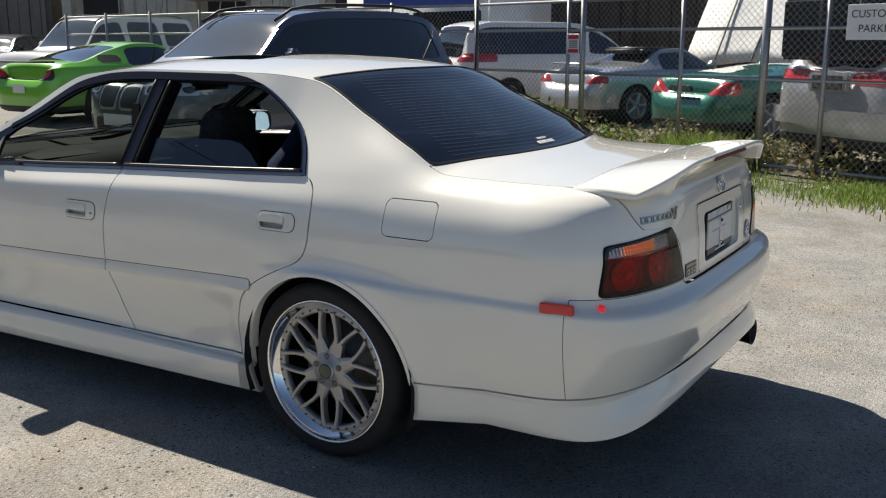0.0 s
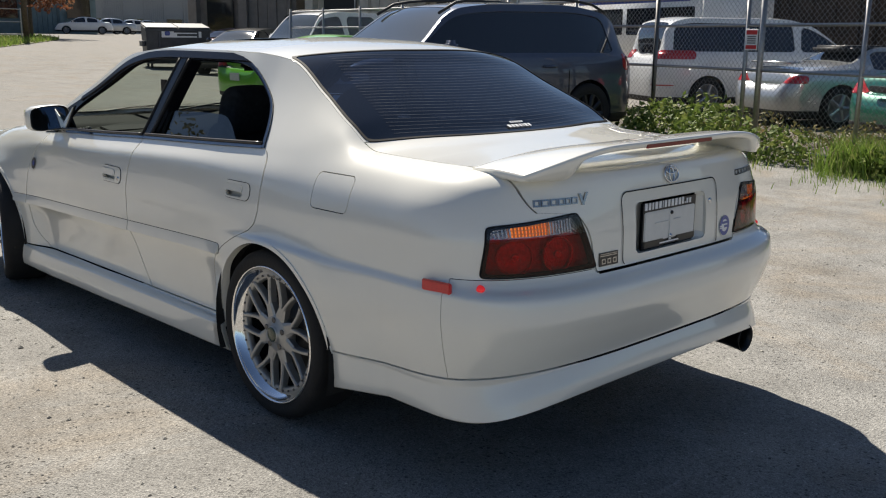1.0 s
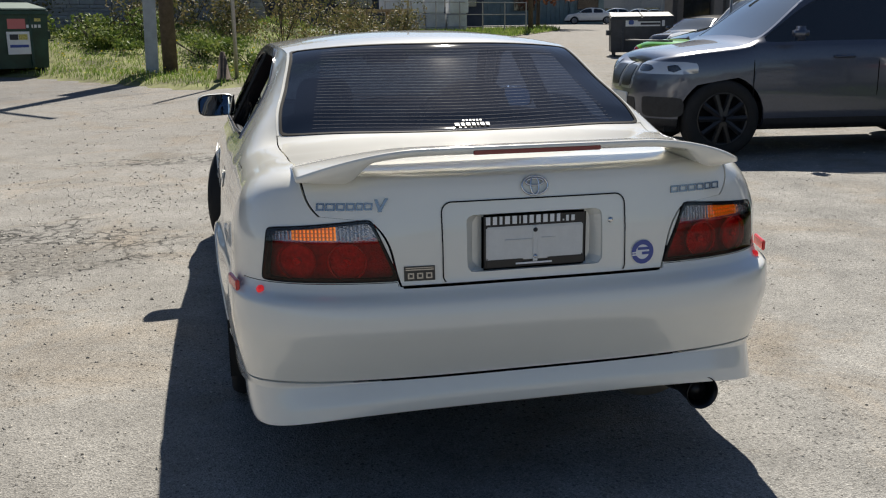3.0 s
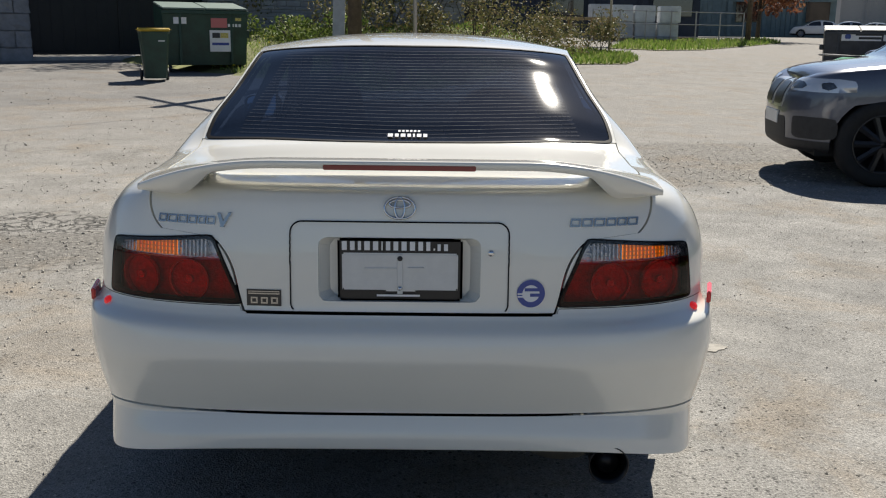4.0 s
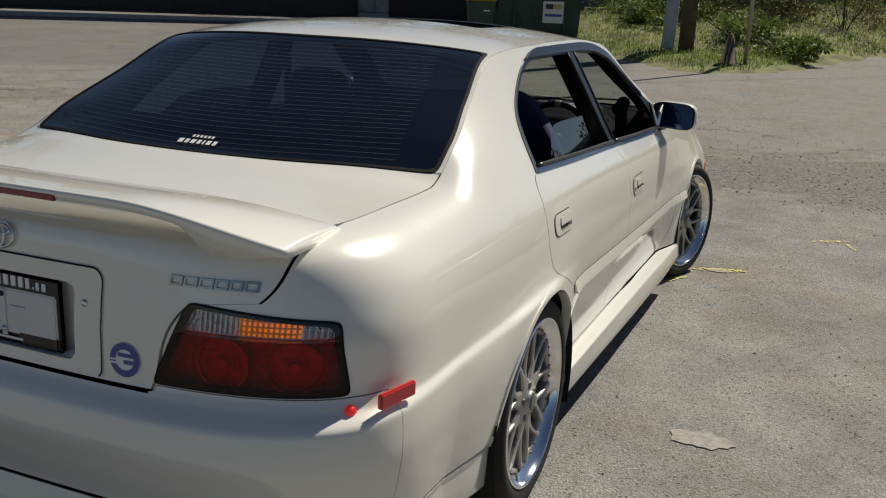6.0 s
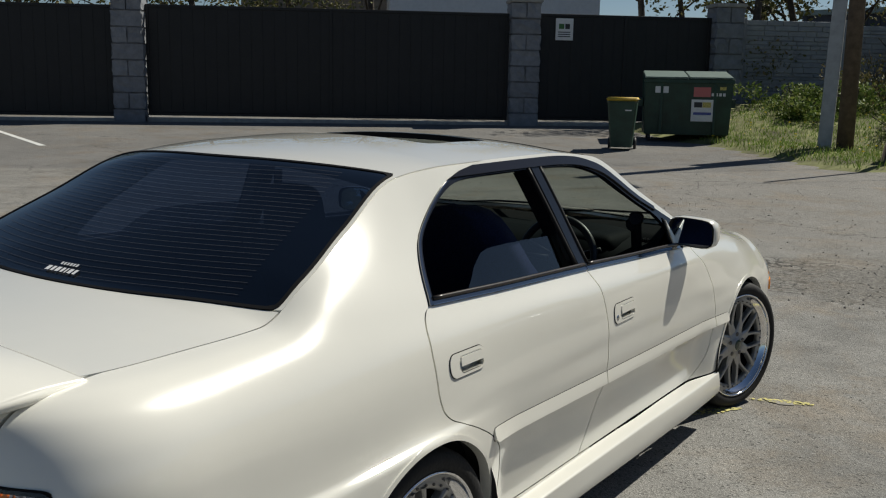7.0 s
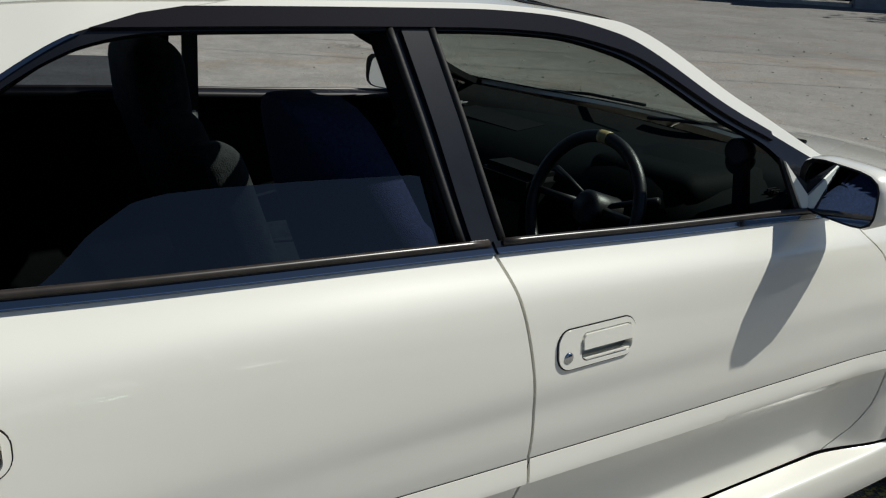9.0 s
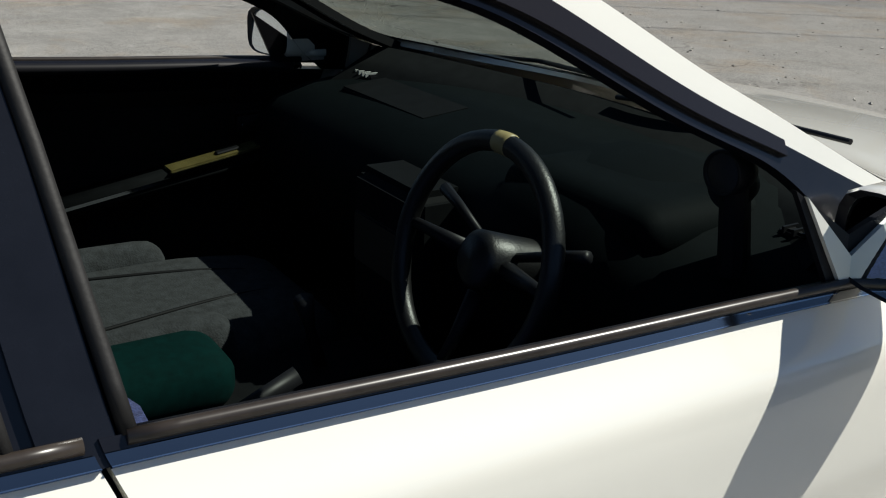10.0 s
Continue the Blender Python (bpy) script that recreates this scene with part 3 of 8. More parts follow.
AMBER = material("amber_bulb_cover", (0.95, 0.30, 0.015), 0.2, 0.0, 0.1, 60)
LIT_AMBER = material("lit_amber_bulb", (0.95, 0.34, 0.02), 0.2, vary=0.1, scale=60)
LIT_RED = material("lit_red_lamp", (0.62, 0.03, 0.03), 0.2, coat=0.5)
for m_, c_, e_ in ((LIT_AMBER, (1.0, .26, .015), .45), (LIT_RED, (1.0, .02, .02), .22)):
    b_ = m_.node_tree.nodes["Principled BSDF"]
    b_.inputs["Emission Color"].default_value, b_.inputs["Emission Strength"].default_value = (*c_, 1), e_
RED_MARK = material("red_reflector", (0.62, 0.03, 0.03), 0.25, coat=0.5, vary=0.1, scale=200)
WHITE_INK = material("white_lettering", (0.8, 0.8, 0.8), 0.5)
BLUE_INK = material("blue_sticker", (0.03, 0.06, 0.30), 0.35, coat=0.4)
PLATE_BLACK = material("black_plate_frame", (0.012, 0.012, 0.014), 0.35)
PLASTIC_WHITE = material("white_plate_backing", (0.66, 0.66, 0.64), 0.35, vary=0.05, scale=30)
band_z = .806
LG, lx, ly, lz, lv = fine((-1.3, -.84, .66, .90), 2)
l_lamp = smin(lx - (.396 + .075 * (lz - .69) / .176), (.868 - .026 * np.clip((lx - .48) / .29, 0, 1.2)) - lz, lz - .690, lamp_out(lx, lz), k=.006)
RG, rx, ry, rz, rv_ = fine((-1.3, -.84, .795, .90), 7)
r_lamp = smin(rx - (.396 + .075 * (rz - .69) / .176), (.868 - .026 * np.clip((rx - .48) / .29, 0, 1.2)) - rz, rz - .690, lamp_out(rx, rz), k=.006)
for n, mm in enumerate((False, True)):
    unit = panel("tail_light", LG, [l_lamp + .002], LAMP_RED, car, mirror=mm, out=-.032, lip=0, label="red tail light with clear upper band")
    panel("red_lens", LG, [l_lamp - .004, band_z - .003 - lz], RED_LENS, unit, mirror=mm, out=.004, lip=.01)
    panel("clear_lens", LG, [l_lamp - .004, lz - band_z], CLEAR_LENS, unit, mirror=mm, out=.004, lip=.01)
    panel("lens_edge", LG, [l_lamp - .0005, .011 - l_lamp], DARK_GAP, unit, mirror=mm, out=.003, lip=.02)
    panel("reflector", LG, [l_lamp - .004, lz - band_z], LAMP_SILVER, unit, mirror=mm, out=-.022, lip=.02)
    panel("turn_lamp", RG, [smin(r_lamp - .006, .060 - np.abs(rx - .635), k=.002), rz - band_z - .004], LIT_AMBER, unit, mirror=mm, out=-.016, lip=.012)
    for cx in (.545, .685):
        bowl = np.hypot((lx - cx), lz - .748)
        panel("lamp_ring", LG, [.054 - bowl, bowl - .050, l_lamp - .01], LAMP_SILVER if cx < .6 else LAMP_RED, unit, mirror=mm, out=-.008, lip=.01)
        panel("lamp_bowl", LG, [.049 - bowl, l_lamp - .01], LAMP_BOWL, unit, mirror=mm, out=-.020, lip=.0)
        panel("lamp_bulb", LG, [.011 - bowl, l_lamp - .01], LAMP_SILVER, unit, mirror=mm, out=-.010, lip=.01)
    # ribs of the clear band
    for k_, cx in enumerate(np.arange(.497, .765, .0105)):
        lit = abs(cx - .635) < .058
        panel("rib", RG, [.0020 - np.abs(rx - cx), rz - band_z - .004, r_lamp - .008], AMBER if lit else LAMP_SILVER, unit, mirror=mm, out=-.009, lip=.006)
    for z_ in (.819, .830, .841):
        panel("cross_rib", RG, [.0016 - np.abs(rz - z_), r_lamp - .008, rx - .577, .693 - rx], AMBER, unit, mirror=mm, out=-.008, lip=.006)
    bm = box_bm(-.006, .006, -.050, .050, -.0165, .0165, .003, 2)
    m_y, m_z = (-.842, .664) if mm else (-.872, .682)
    back_x, front_x = [max(skin_x(y_m, z_m) for z_m in (.650, .664, .678)) for y_m in (m_y - .05, m_y + .05)]
    for v in bm.verts:
        u_m = (v.co.y + .05) / .1
        v.co = Vector(((back_x + (front_x - back_x) * u_m + .001 + v.co.x) * (-1 if mm else 1), m_y + v.co.y, m_z + v.co.z + .02 * v.co.y))
    part("side_marker", bm, RED_MARK, car, "red side reflector")
    bm = lathe_bm([(.0001, -.014), (.008, -.012), (.012, -.004), (.0125, .004)], 20, axis="y")
    yl = rear_y(.783, .664)
    for v in bm.verts:
        v.co = Vector(((.783 + v.co.x) * (-1 if mm else 1), yl + .003 + v.co.y, .664 + v.co.z))
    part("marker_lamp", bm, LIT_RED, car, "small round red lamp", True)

# number plate recess
bm = bmesh.new()
ring_o, ring_i = [], []
for k in range(40):
    a = k * math.tau / 40
    cx, cz = math.cos(a), math.sin(a)
    e = 9
    rr_ = (abs(cx) ** e + abs(cz) ** e) ** (-1 / e)
    xo, zo = .212 * rr_ * cx, .786 + .0885 * rr_ * cz
    ring_o.append(bm.verts.new((xo, rear_y(xo, zo) + .003, zo)))
    xi, zi = .180 * rr_ * cx, .784 + .080 * rr_ * cz
    ring_i.append(bm.verts.new((xi, -1.035, zi)))
for k in range(40):
    bm.faces.new((ring_o[k], ring_o[(k + 1) % 40], ring_i[(k + 1) % 40], ring_i[k]))
bm.faces.new(ring_i)
part("plate_recess", bm, PEARL, car)
JG, jx, jy, jz, jv = fine((-1.3, -1.02, .66, .93), 4)
j_garnish = rounded(jx, jz, 0.0, .789, .276, .118, .03)
for mm in (False, True):
    panel("garnish_joint", JG, [.0020 - np.abs(j_garnish), jz - .682], DARK_GAP, car, mirror=mm, out=.0030, lip=0)
plate = part("number_plate_holder", box_bm(-.158, .160, -1.062, -1.050, .702, .864, .006, 2), PLATE_BLACK, car, "black dealer plate frame with white backing")
part("backing", box_bm(-.146, .148, -1.0655, -1.060, .728, .828, .004, 2), PLASTIC_WHITE, plate)
for x0, x1, z0, z1 in ((-.006, .008, .722, .826), (-.090, -.006, .786, .790), (.020, .062, .788, .792)):
    part("backing_rib", box_bm(x0, x1, -1.0685, -1.065, z0, z1, .001, 1), PLASTIC_WHITE, plate)
part("frame_tab", box_bm(-.150, -.035, -1.067, -1.060, .708, .736, .005, 2), PLATE_BLACK, plate)
part("frame_tab", box_bm(.040, .152, -1.067, -1.060, .708, .736, .005, 2), PLATE_BLACK, plate)
for z0 in (.815, .737):
    bm = lathe_bm([(.0001, -.006), (.005, -.005), (.007, 0)], 12, axis="y")
    for v in bm.verts:
        v.co += Vector((.001, -1.068, z0))
    part("plate_screw", bm, CHROME if z0 < .8 else PLATE_BLACK, plate, "", True)
# web address along the frame's top as plain bars
bx = -.146
for k in range(15):
    wd = (.0165, .0155, .012, .018, .017, .007, .015, .016, .017, .017, .016, .014, .006, .012, .014)[k]
    if 12 == k:
        part("bar", box_bm(bx, bx + wd - .002, -1.0645, -1.0615, .836, .841), WHITE_INK, plate)
    else:
        part("bar", box_bm(bx, bx + wd - .004, -1.0645, -1.0615, .835, .858 if k < 12 else .852), WHITE_INK, plate)
    bx += wd + .0042
part("small_bar", box_bm(-.058, .052, -1.0682, -1.0665, .7155, .7205), WHITE_INK, plate)


def on_rear(x, z, lift=.002):
    return Vector((x, rear_y(x, z) - lift, z))


def badge_bars(name, x0, z0, widths, height, mat, slope=0.0, gap=.006, lift=.002, depth=.006, label="", hollow=False):
    """Lettering as plain raised bars on the rear face."""
    x, first = x0, None
    for wd in widths:
        bm = bmesh.new()
        stroke = .0042
        if hollow and wd > 3 * stroke and height > 3 * stroke:
            rects = ((0, 0, wd, stroke), (0, height - stroke, wd, height), (0, stroke, stroke, height - stroke), (wd - stroke, stroke, wd, height - stroke))
        else:
            rects = ((0, 0, wd, height),)
        for x0_, z0_, x1_, z1_ in rects:
            vs = [on_rear(x + dx + dz * slope, z0 + dz, lift) for dx, dz in ((x0_, z0_), (x1_, z0_), (x1_, z1_), (x0_, z1_))]
            lo = [bm.verts.new(v + Vector((0, depth, 0))) for v in vs]
            hi = [bm.verts.new(v) for v in vs]
            bm.faces.new(hi)
            for k in range(4):
                bm.faces.new((lo[k], lo[(k + 1) % 4], hi[(k + 1) % 4], hi[k]))
        x += wd + gap
        ob = part(name if first is None else "badge_bar", bm, mat, car, label if first is None else "")
        first = first or ob
    return first


BADGE = material("badge_chrome", (0.36, 0.355, 0.35), 0.18, 1.0)
BADGE_BLACK = material("badge_infill", (0.03, 0.03, 0.03), 0.3)
badge_bars("model_badge", .430, .897, [.027, .028, .029, .026, .024, .028], .020, BADGE, gap=.0035, slope=.12, lift=.004, label="raised chrome model badge", hollow=True)
badge_bars("grade_badge", -.622, .893, [.022, .026, .024, .023, .020, .023], .020, BADGE, gap=.003, slope=.12, lift=.004, label="raised chrome grade badge", hollow=True)
badge_bars("grade_letter_stroke", -.452, .888, [.009], .034, BADGE, slope=-.30, lift=.005)
badge_bars("grade_letter_stroke", -.455, .888, [.009], .036, BADGE, slope=.62, lift=.0055)
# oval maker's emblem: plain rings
bm = bmesh.new()
for rx, rz, cz in ((.0385, .0265, .943), (.0125, .0255, .943), (.026, .0095, .953)):
    tube_bm([on_rear(rx * math.cos(a), cz + rz * math.sin(a), .006) for a in np.linspace(0, math.tau, 36, endpoint=False)], .0032, 8, bm, closed=True)
part("maker_emblem", bm, CHROME, car, "oval chrome ring emblem", True)
# tuning plate and round sticker
badge_bars("tuning_plate", -.388, .690, [.088], .042, BADGE_BLACK, lift=.0030, label="black and silver tuning plate")
badge_bars("tuning_plate_stripe", -.384, .720, [.080], .0035, BADGE, lift=.0038)
badge_bars("tuning_plate_stripe", -.384, .726, [.080], .0025, BADGE, lift=.0038)
badge_bars("tuning_plate_letters", -.378, .696, [.018, .018, .018], .017, BADGE, gap=.008, lift=.0040, hollow=True)


def disc_on_rear(name, cx, cz, r0, r1, mat, lift):
    bm = bmesh.new()
    outer = [bm.verts.new(on_rear(cx + r1 * math.cos(a), cz + r1 * math.sin(a), lift)) for a in np.linspace(0, math.tau, 40, endpoint=False)]
    if r0 > 0:
        inner = [bm.verts.new(on_rear(cx + r0 * math.cos(a), cz + r0 * math.sin(a), lift)) for a in np.linspace(0, math.tau, 40, endpoint=False)]
        for k in range(40):
            bm.faces.new((outer[k], outer[(k + 1) % 40], inner[(k + 1) % 40], inner[k]))
    else:
        bm.faces.new(outer)
    return part(name, bm, mat, car)


tagged(disc_on_rear("round_sticker", .334, .729, 0, .0365, WHITE_INK, .0030), "round blue and white dealer sticker")
disc_on_rear("sticker_ring", .334, .729, .022, .036, BLUE_INK, .0036)
badge_bars("sticker_bars", .318, .735, [.040], .008, BLUE_INK, lift=.0042)
badge_bars("sticker_bars", .332, .721, [.028], .008, BLUE_INK, lift=.0042)
badge_bars("sticker_bars", .300, .726, [.016], .004, WHITE_INK, lift=.0044)
badge_bars("sticker_bars", .300, .719, [.016], .004, WHITE_INK, lift=.0044)
bm = lathe_bm([(.0001, -.003), (.006, -.003), (.0085, 0), (.009, .004)], 16, axis="y")
for v in bm.verts:
    v.co += on_rear(.231, .831, .001)
part("boot_lock", bm, CHROME, car, "", True)
# boot spoiler
bm = bmesh.new()
xs_sp = np.concatenate([np.linspace(-.672, -.36, 30), np.linspace(-.32, .32, 9), np.linspace(.36, .672, 30)])
rings = []
for x in xs_sp:
    ax = abs(x)
    drop = max(0.0, (ax - .31) / .362) ** 2.1
    foot = np.clip((ax - .465) / .085, 0, 1)
    foot = foot * foot * (3 - 2 * foot)
    tail, lead = 1.064 - .076 * drop, 1.036 - .044 * drop
    yf, yr = -.845 + .045 * drop, -1.086 + .085 * drop ** 1.6
    thick = .022
    low_r = (tail - thick) * (1 - foot) + min(.972, tail - .010) * foot
    low_f = (lead - .011) * (1 - foot) + .975 * foot
    prof = []
    for u in (0, .03, .10, .25, .40, .55, .70, .84, .94, .985, 1):
        prof.append((yf + (yr + .004 - yf) * u, lead + (tail - lead) * u + .006 * math.sin(math.pi * u)))
    prof += [(yr, tail - .003), (yr - .001, tail - .008), (yr + .002, max(tail - thick * .85, low_r + .001)), (yr + .012, low_r)]
    for u in np.linspace(.15, .92, 5):
        prof.append((yr + (yf - yr) * u, low_r + (low_f - low_r) * u))
    prof += [(yf - .003, low_f + .003), (yf + .002, (lead + low_f) / 2)]
    rings.append([bm.verts.new((x, py, pz)) for py, pz in prof])
for r0, r1 in zip(rings, rings[1:]):
    for k in range(len(r0)):
        bm.faces.new((r0[k], r0[(k + 1) % len(r0)], r1[(k + 1) % len(r0)], r1[k]))
bm.faces.new(rings[0]), bm.faces.new(rings[-1][::-1])
spoiler = part("boot_spoiler", bm, PEARL, car, "white boot spoiler with a red brake light strip", True)
bm = box_bm(-.188, .188, -1.0885, -1.080, 1.041, 1.0545, .002, 2)
part("brake_light", bm, material("dark_red_lens", (.22, .02, .02), .15, coat=.6), spoiler, "dark red high brake light")
# exhaust
EXH = material("burnt_black_steel", (0.02, 0.02, 0.022), 0.35, 0.7, 0.3, 40)
bm = lathe_bm([(.034, -1.03), (.044, -1.04), (.051, -1.105), (.054, -1.115), (.051, -1.117), (.046, -1.09), (.042, -1.0), (.0001, -.99)], 36, axis="y")
for v in bm.verts:
    v.co += Vector((.556, .040, .258))
tip = part("exhaust_tip", bm, EXH, car, "large black exhaust tip", True)
bm = lathe_bm([(.0001, -.92), (.085, -.91), (.095, -.88), (.095, -.55), (.085, -.52), (.0001, -.51)], 28, axis="y")
for v in bm.verts:
    v.co = Vector((v.co.x * 1.35 + .45, v.co.y, v.co.z * .8 + .265))
part("muffler", bm, material("muffler_steel", (.45, .40, .32), .35, .9, .2, 12), car, "", True)
part("exhaust_pipe", tube_bm([(.52, -.90, .25), (.555, -.98, .25), (.56, -1.04, .25)], .030, 16), EXH, car, "", True)
# underside and wheel wells
UNDERBODY = material("underbody_black", (0.010, 0.010, 0.010), 0.9)
part("underbody", box_bm(-.68, .68, -.92, 3.30, .25, .30), UNDERBODY, car)
part("floor_pan", box_bm(-.80, .80, .40, 2.22, .285, .31), UNDERBODY, car)
part("rear_pan", box_bm(-.62, .62, -1.0, -.60, .30, .34), UNDERBODY, car)
for yy in (0.015, AXLE_F):
    def well(yy=yy):
        bm = bmesh.new()
        pts = [(math.cos(a), math.sin(a)) for a in np.linspace(-.35, math.pi + .35, 22)]
        ra = .365
        a_ = [bm.verts.new((.885, yy + ra * c, .305 + ra * s)) for c, s in pts]
        b_ = [bm.verts.new((.56, yy + ra * c, .305 + ra * s)) for c, s in pts]
        for k in range(len(pts) - 1):
            bm.faces.new((a_[k], a_[k + 1], b_[k + 1], b_[k]))
        bm.faces.new(b_)
        return bm
    mirror_part("wheel_well", well, UNDERBODY)


# wheels
def wheel(name, x, y, turn, side):
    hub = new(name)
    hub.parent = car
    hub.matrix_basis = pose(x * side, y, .314, 0, 0, turn) @ Matrix.Diagonal((side, 1, 1, 1))
    hub["label"] = "silver mesh alloy wheel with polished lip and low tyre"
    R = .254
    part("tyre", lathe_bm([(.252, .004), (.262, .012), (.285, .016), (.300, .010), (.3105, -.006), (.3145, -.03), (.3150, -.09), (.3145, -.16), (.310, -.19), (.295, -.21), (.250, -.205)], 72), TYRE, hub, "", True)
    part("rim_lip", lathe_bm([(.254, -.004), (.2555, .006), (.2535, .013), (.2495, .013), (.2465, .006), (.2445, -.008), (.226, -.022), (.222, -.026), (.215, -.028), (.213, -.05), (.216, -.18), (.24, -.2)], 72), RIM_LIP, hub, "polished outer lip", True)
    part("rim_ring", lathe_bm([(.226, -.0225), (.222, -.018), (.206, -.018), (.202, -.024), (.200, -.04), (.21, -.05)], 72), RIM_SILVER, hub, "", True)
    bm = bmesh.new()
    for k in range(36):
        a = k * math.tau / 36
        lathe = lathe_bm([(.0001, .005), (.0038, .0045), (.0046, 0.0), (.0046, -.003)], 6)
        for v in lathe.verts:
            bm.verts.new((v.co.x - .0175, v.co.y + .2145 * math.cos(a), v.co.z + .2145 * math.sin(a)))
        lathe.free()
        bm.verts.ensure_lookup_table()
        n0 = k * 24
        for r in range(3):
            for q in range(6):
                bm.faces.new([bm.verts[n0 + r * 6 + q], bm.verts[n0 + r * 6 + (q + 1) % 6], bm.verts[n0 + (r + 1) * 6 + (q + 1) % 6], bm.verts[n0 + (r + 1) * 6 + q]])
    tagged(part("rim_bolts", bm, BRAKE, hub, "", True), kind="stuff")
    for k in range(8):
        a0 = (k + .5) * math.tau / 8
        bm = bmesh.new()
        for sg in (-1, 0, 1):
            p0, p1 = ((.050, 0.0), (.112, 0.0)) if sg == 0 else ((.092, sg * 1.5), (.211, sg * 16.0))
            prev = None
            for t in np.linspace(0, 1, 6):
                r, a = p0[0] + (p1[0] - p0[0]) * t, a0 + radians(p0[1] + (p1[1] - p0[1]) * (t ** .85))
                depth = -.010 - .006 * math.sin(math.pi * min(1, r / .21))
                wd = (.030 - .010 * t) if sg == 0 else (.0100 - .0030 * min(1, t * 3) + .010 * max(0, t - .75))
                c, s = math.cos(a), math.sin(a)
                tc, ts = -s, c
                ring = [bm.verts.new((depth + o, r * c + q * wd * tc, r * s + q * wd * ts)) for q, o in ((-1, -.005), (-.6, 0), (.6, 0), (1, -.005), (.8, -.03), (-.8, -.03))]
                if prev:
                    for q in range(6):
                        bm.faces.new((prev[q], prev[(q + 1) % 6], ring[(q + 1) % 6], ring[q]))
                prev = ring
        part("spoke", bm, RIM_SILVER, hub)
    part("hub_centre", lathe_bm([(.0001, .000), (.030, .000), (.033, -.004), (.034, -.010), (.062, -.013), (.070, -.018), (.073, -.026), (.080, -.05), (.05, -.06)], 40), RIM_SILVER, hub, "", True)
    part("centre_cap", lathe_bm([(.0001, .0035), (.022, .003), (.0275, .001), (.028, -.004)], 32), material("cap_green_black", (.03, .05, .03), .25, coat=.5), hub, "black centre cap", True)
    # nuts coloured dark to imitate the shaded recesses of the nut holes
    for k in range(5):
        a = k * math.tau / 5 + .3
        bm = lathe_bm([(.0001, -.012), (.006, -.010), (.0105, -.011), (.011, -.02)], 14)
        for v in bm.verts:
            v.co += Vector((0.002, .052 * math.cos(a), .052 * math.sin(a)))
        part("nut_recess", bm, BRAKE, hub, "", True)
    part("brake_disc", lathe_bm([(.0001, -.10), (.080, -.10), (.082, -.115), (.160, -.115), (.160, -.14)], 48), BRAKE, hub, "", True)
    bm = box_bm(-.135, -.085, .085, .165, -.07, .07, .02, 3)
    part("brake_caliper", bm, BRAKE, hub)
    part("barrel", lathe_bm([(.212, -.05), (.205, -.2), (.0001, -.2)], 40), DARK_GAP, hub, "", True)
    return hub


for yy, turn in ((0.018, 0.0), (AXLE_F - .01, -17.0)):
    for s_ in (1, -1):
        wheel("wheel", .868 if yy < 1 else .872, yy, turn, s_)

# mirrors
def mirror_shell():
    bm = bmesh.new()
    prof = []
    for t, yy, sc in ((0, 1.928, .94), (1, 1.935, .99), (2, 1.98, 1.0), (3, 2.02, .90), (4, 2.045, .62), (5, 2.053, .2)):
        ring = []
        for k in range(28):
            a = k * math.tau / 28
            c, s = math.cos(a), math.sin(a)
            e = 4
            q = (abs(c) ** e + abs(s) ** e) ** (-1 / e)
            ring.append(bm.verts.new((.878 + .104 * sc * q * c, yy + .012 * (-c * q * sc) * (1 if t < 3 else .4) + .006, .961 + .062 * sc * q * s - .004 * c)))
        prof.append(ring)
    for r0, r1 in zip(prof, prof[1:]):
        for k in range(28):
            bm.faces.new((r0[k], r0[(k + 1) % 28], r1[(k + 1) % 28], r1[k]))
    bm.faces.new(prof[-1])
    return bm


def mirror_ring(yoff, s0, s1, lift, rake=0.0):
    def make():
        bm = bmesh.new()
        o, i = [], []
        for k in range(28):
            a = k * math.tau / 28
            c, s = math.cos(a), math.sin(a)
            q = (abs(c) ** 4 + abs(s) ** 4) ** -.25
            for lst, sc in ((o, s1), (i, s0)):
                lst.append(bm.verts.new((.878 + .104 * sc * q * c, 1.934 + yoff - .012 * sc * q * c + rake * sc * q * s + (lift if lst is i else 0), .961 + .062 * sc * q * s - .004 * c)))
        for k in range(28):
            bm.faces.new((o[k], o[(k + 1) % 28], i[(k + 1) % 28], i[k]))
        if s0 < .5:
            bm.faces.new(i)
        return bm
    return make


def moved(make, dy=-.032, dz=.008):
    """The same shape a little further back and up."""
    def build():
        bm = make()
        bmesh.ops.translate(bm, verts=bm.verts, vec=(0, dy, dz))
        return bm
    return build


shells = mirror_part("door_mirror", moved(mirror_shell), PEARL, "white door mirror with dark bezel", True)
mirror_part("mirror_bezel", moved(mirror_ring(-.001, .85, .95, .008)), TRIM, "", False, shells)
MIRROR = material("mirror_glass", (0.78, 0.84, 0.88), 0.02, 1.0)
mirror_part("mirror_glass", moved(mirror_ring(.008, .3, .90, 0.0, .006)), MIRROR, "", False, shells)


def sail(a, thick):
    """A three-cornered plate at the foot of the front pillar."""
    def make():
        bm = bmesh.new()
        lo = [bm.verts.new(p) for p in a]
        hi = [bm.verts.new((p[0] + thick, p[1], p[2])) for p in a]
        bm.faces.new(hi), bm.faces.new(lo[::-1])
        for k in range(3):
            bm.faces.new((lo[k], lo[(k + 1) % 3], hi[(k + 1) % 3], hi[k]))
        return bm
    return make


mirror_part("mirror_sail", sail([(.800, 1.885, .905), (.804, 2.03, .895), (.776, 1.822, 1.030)], .008), TRIM)
mirror_part("sail_cover", sail([(.808, 1.900, .908), (.810, 1.955, .905), (.785, 1.836, 1.022)], .006), PEARL)
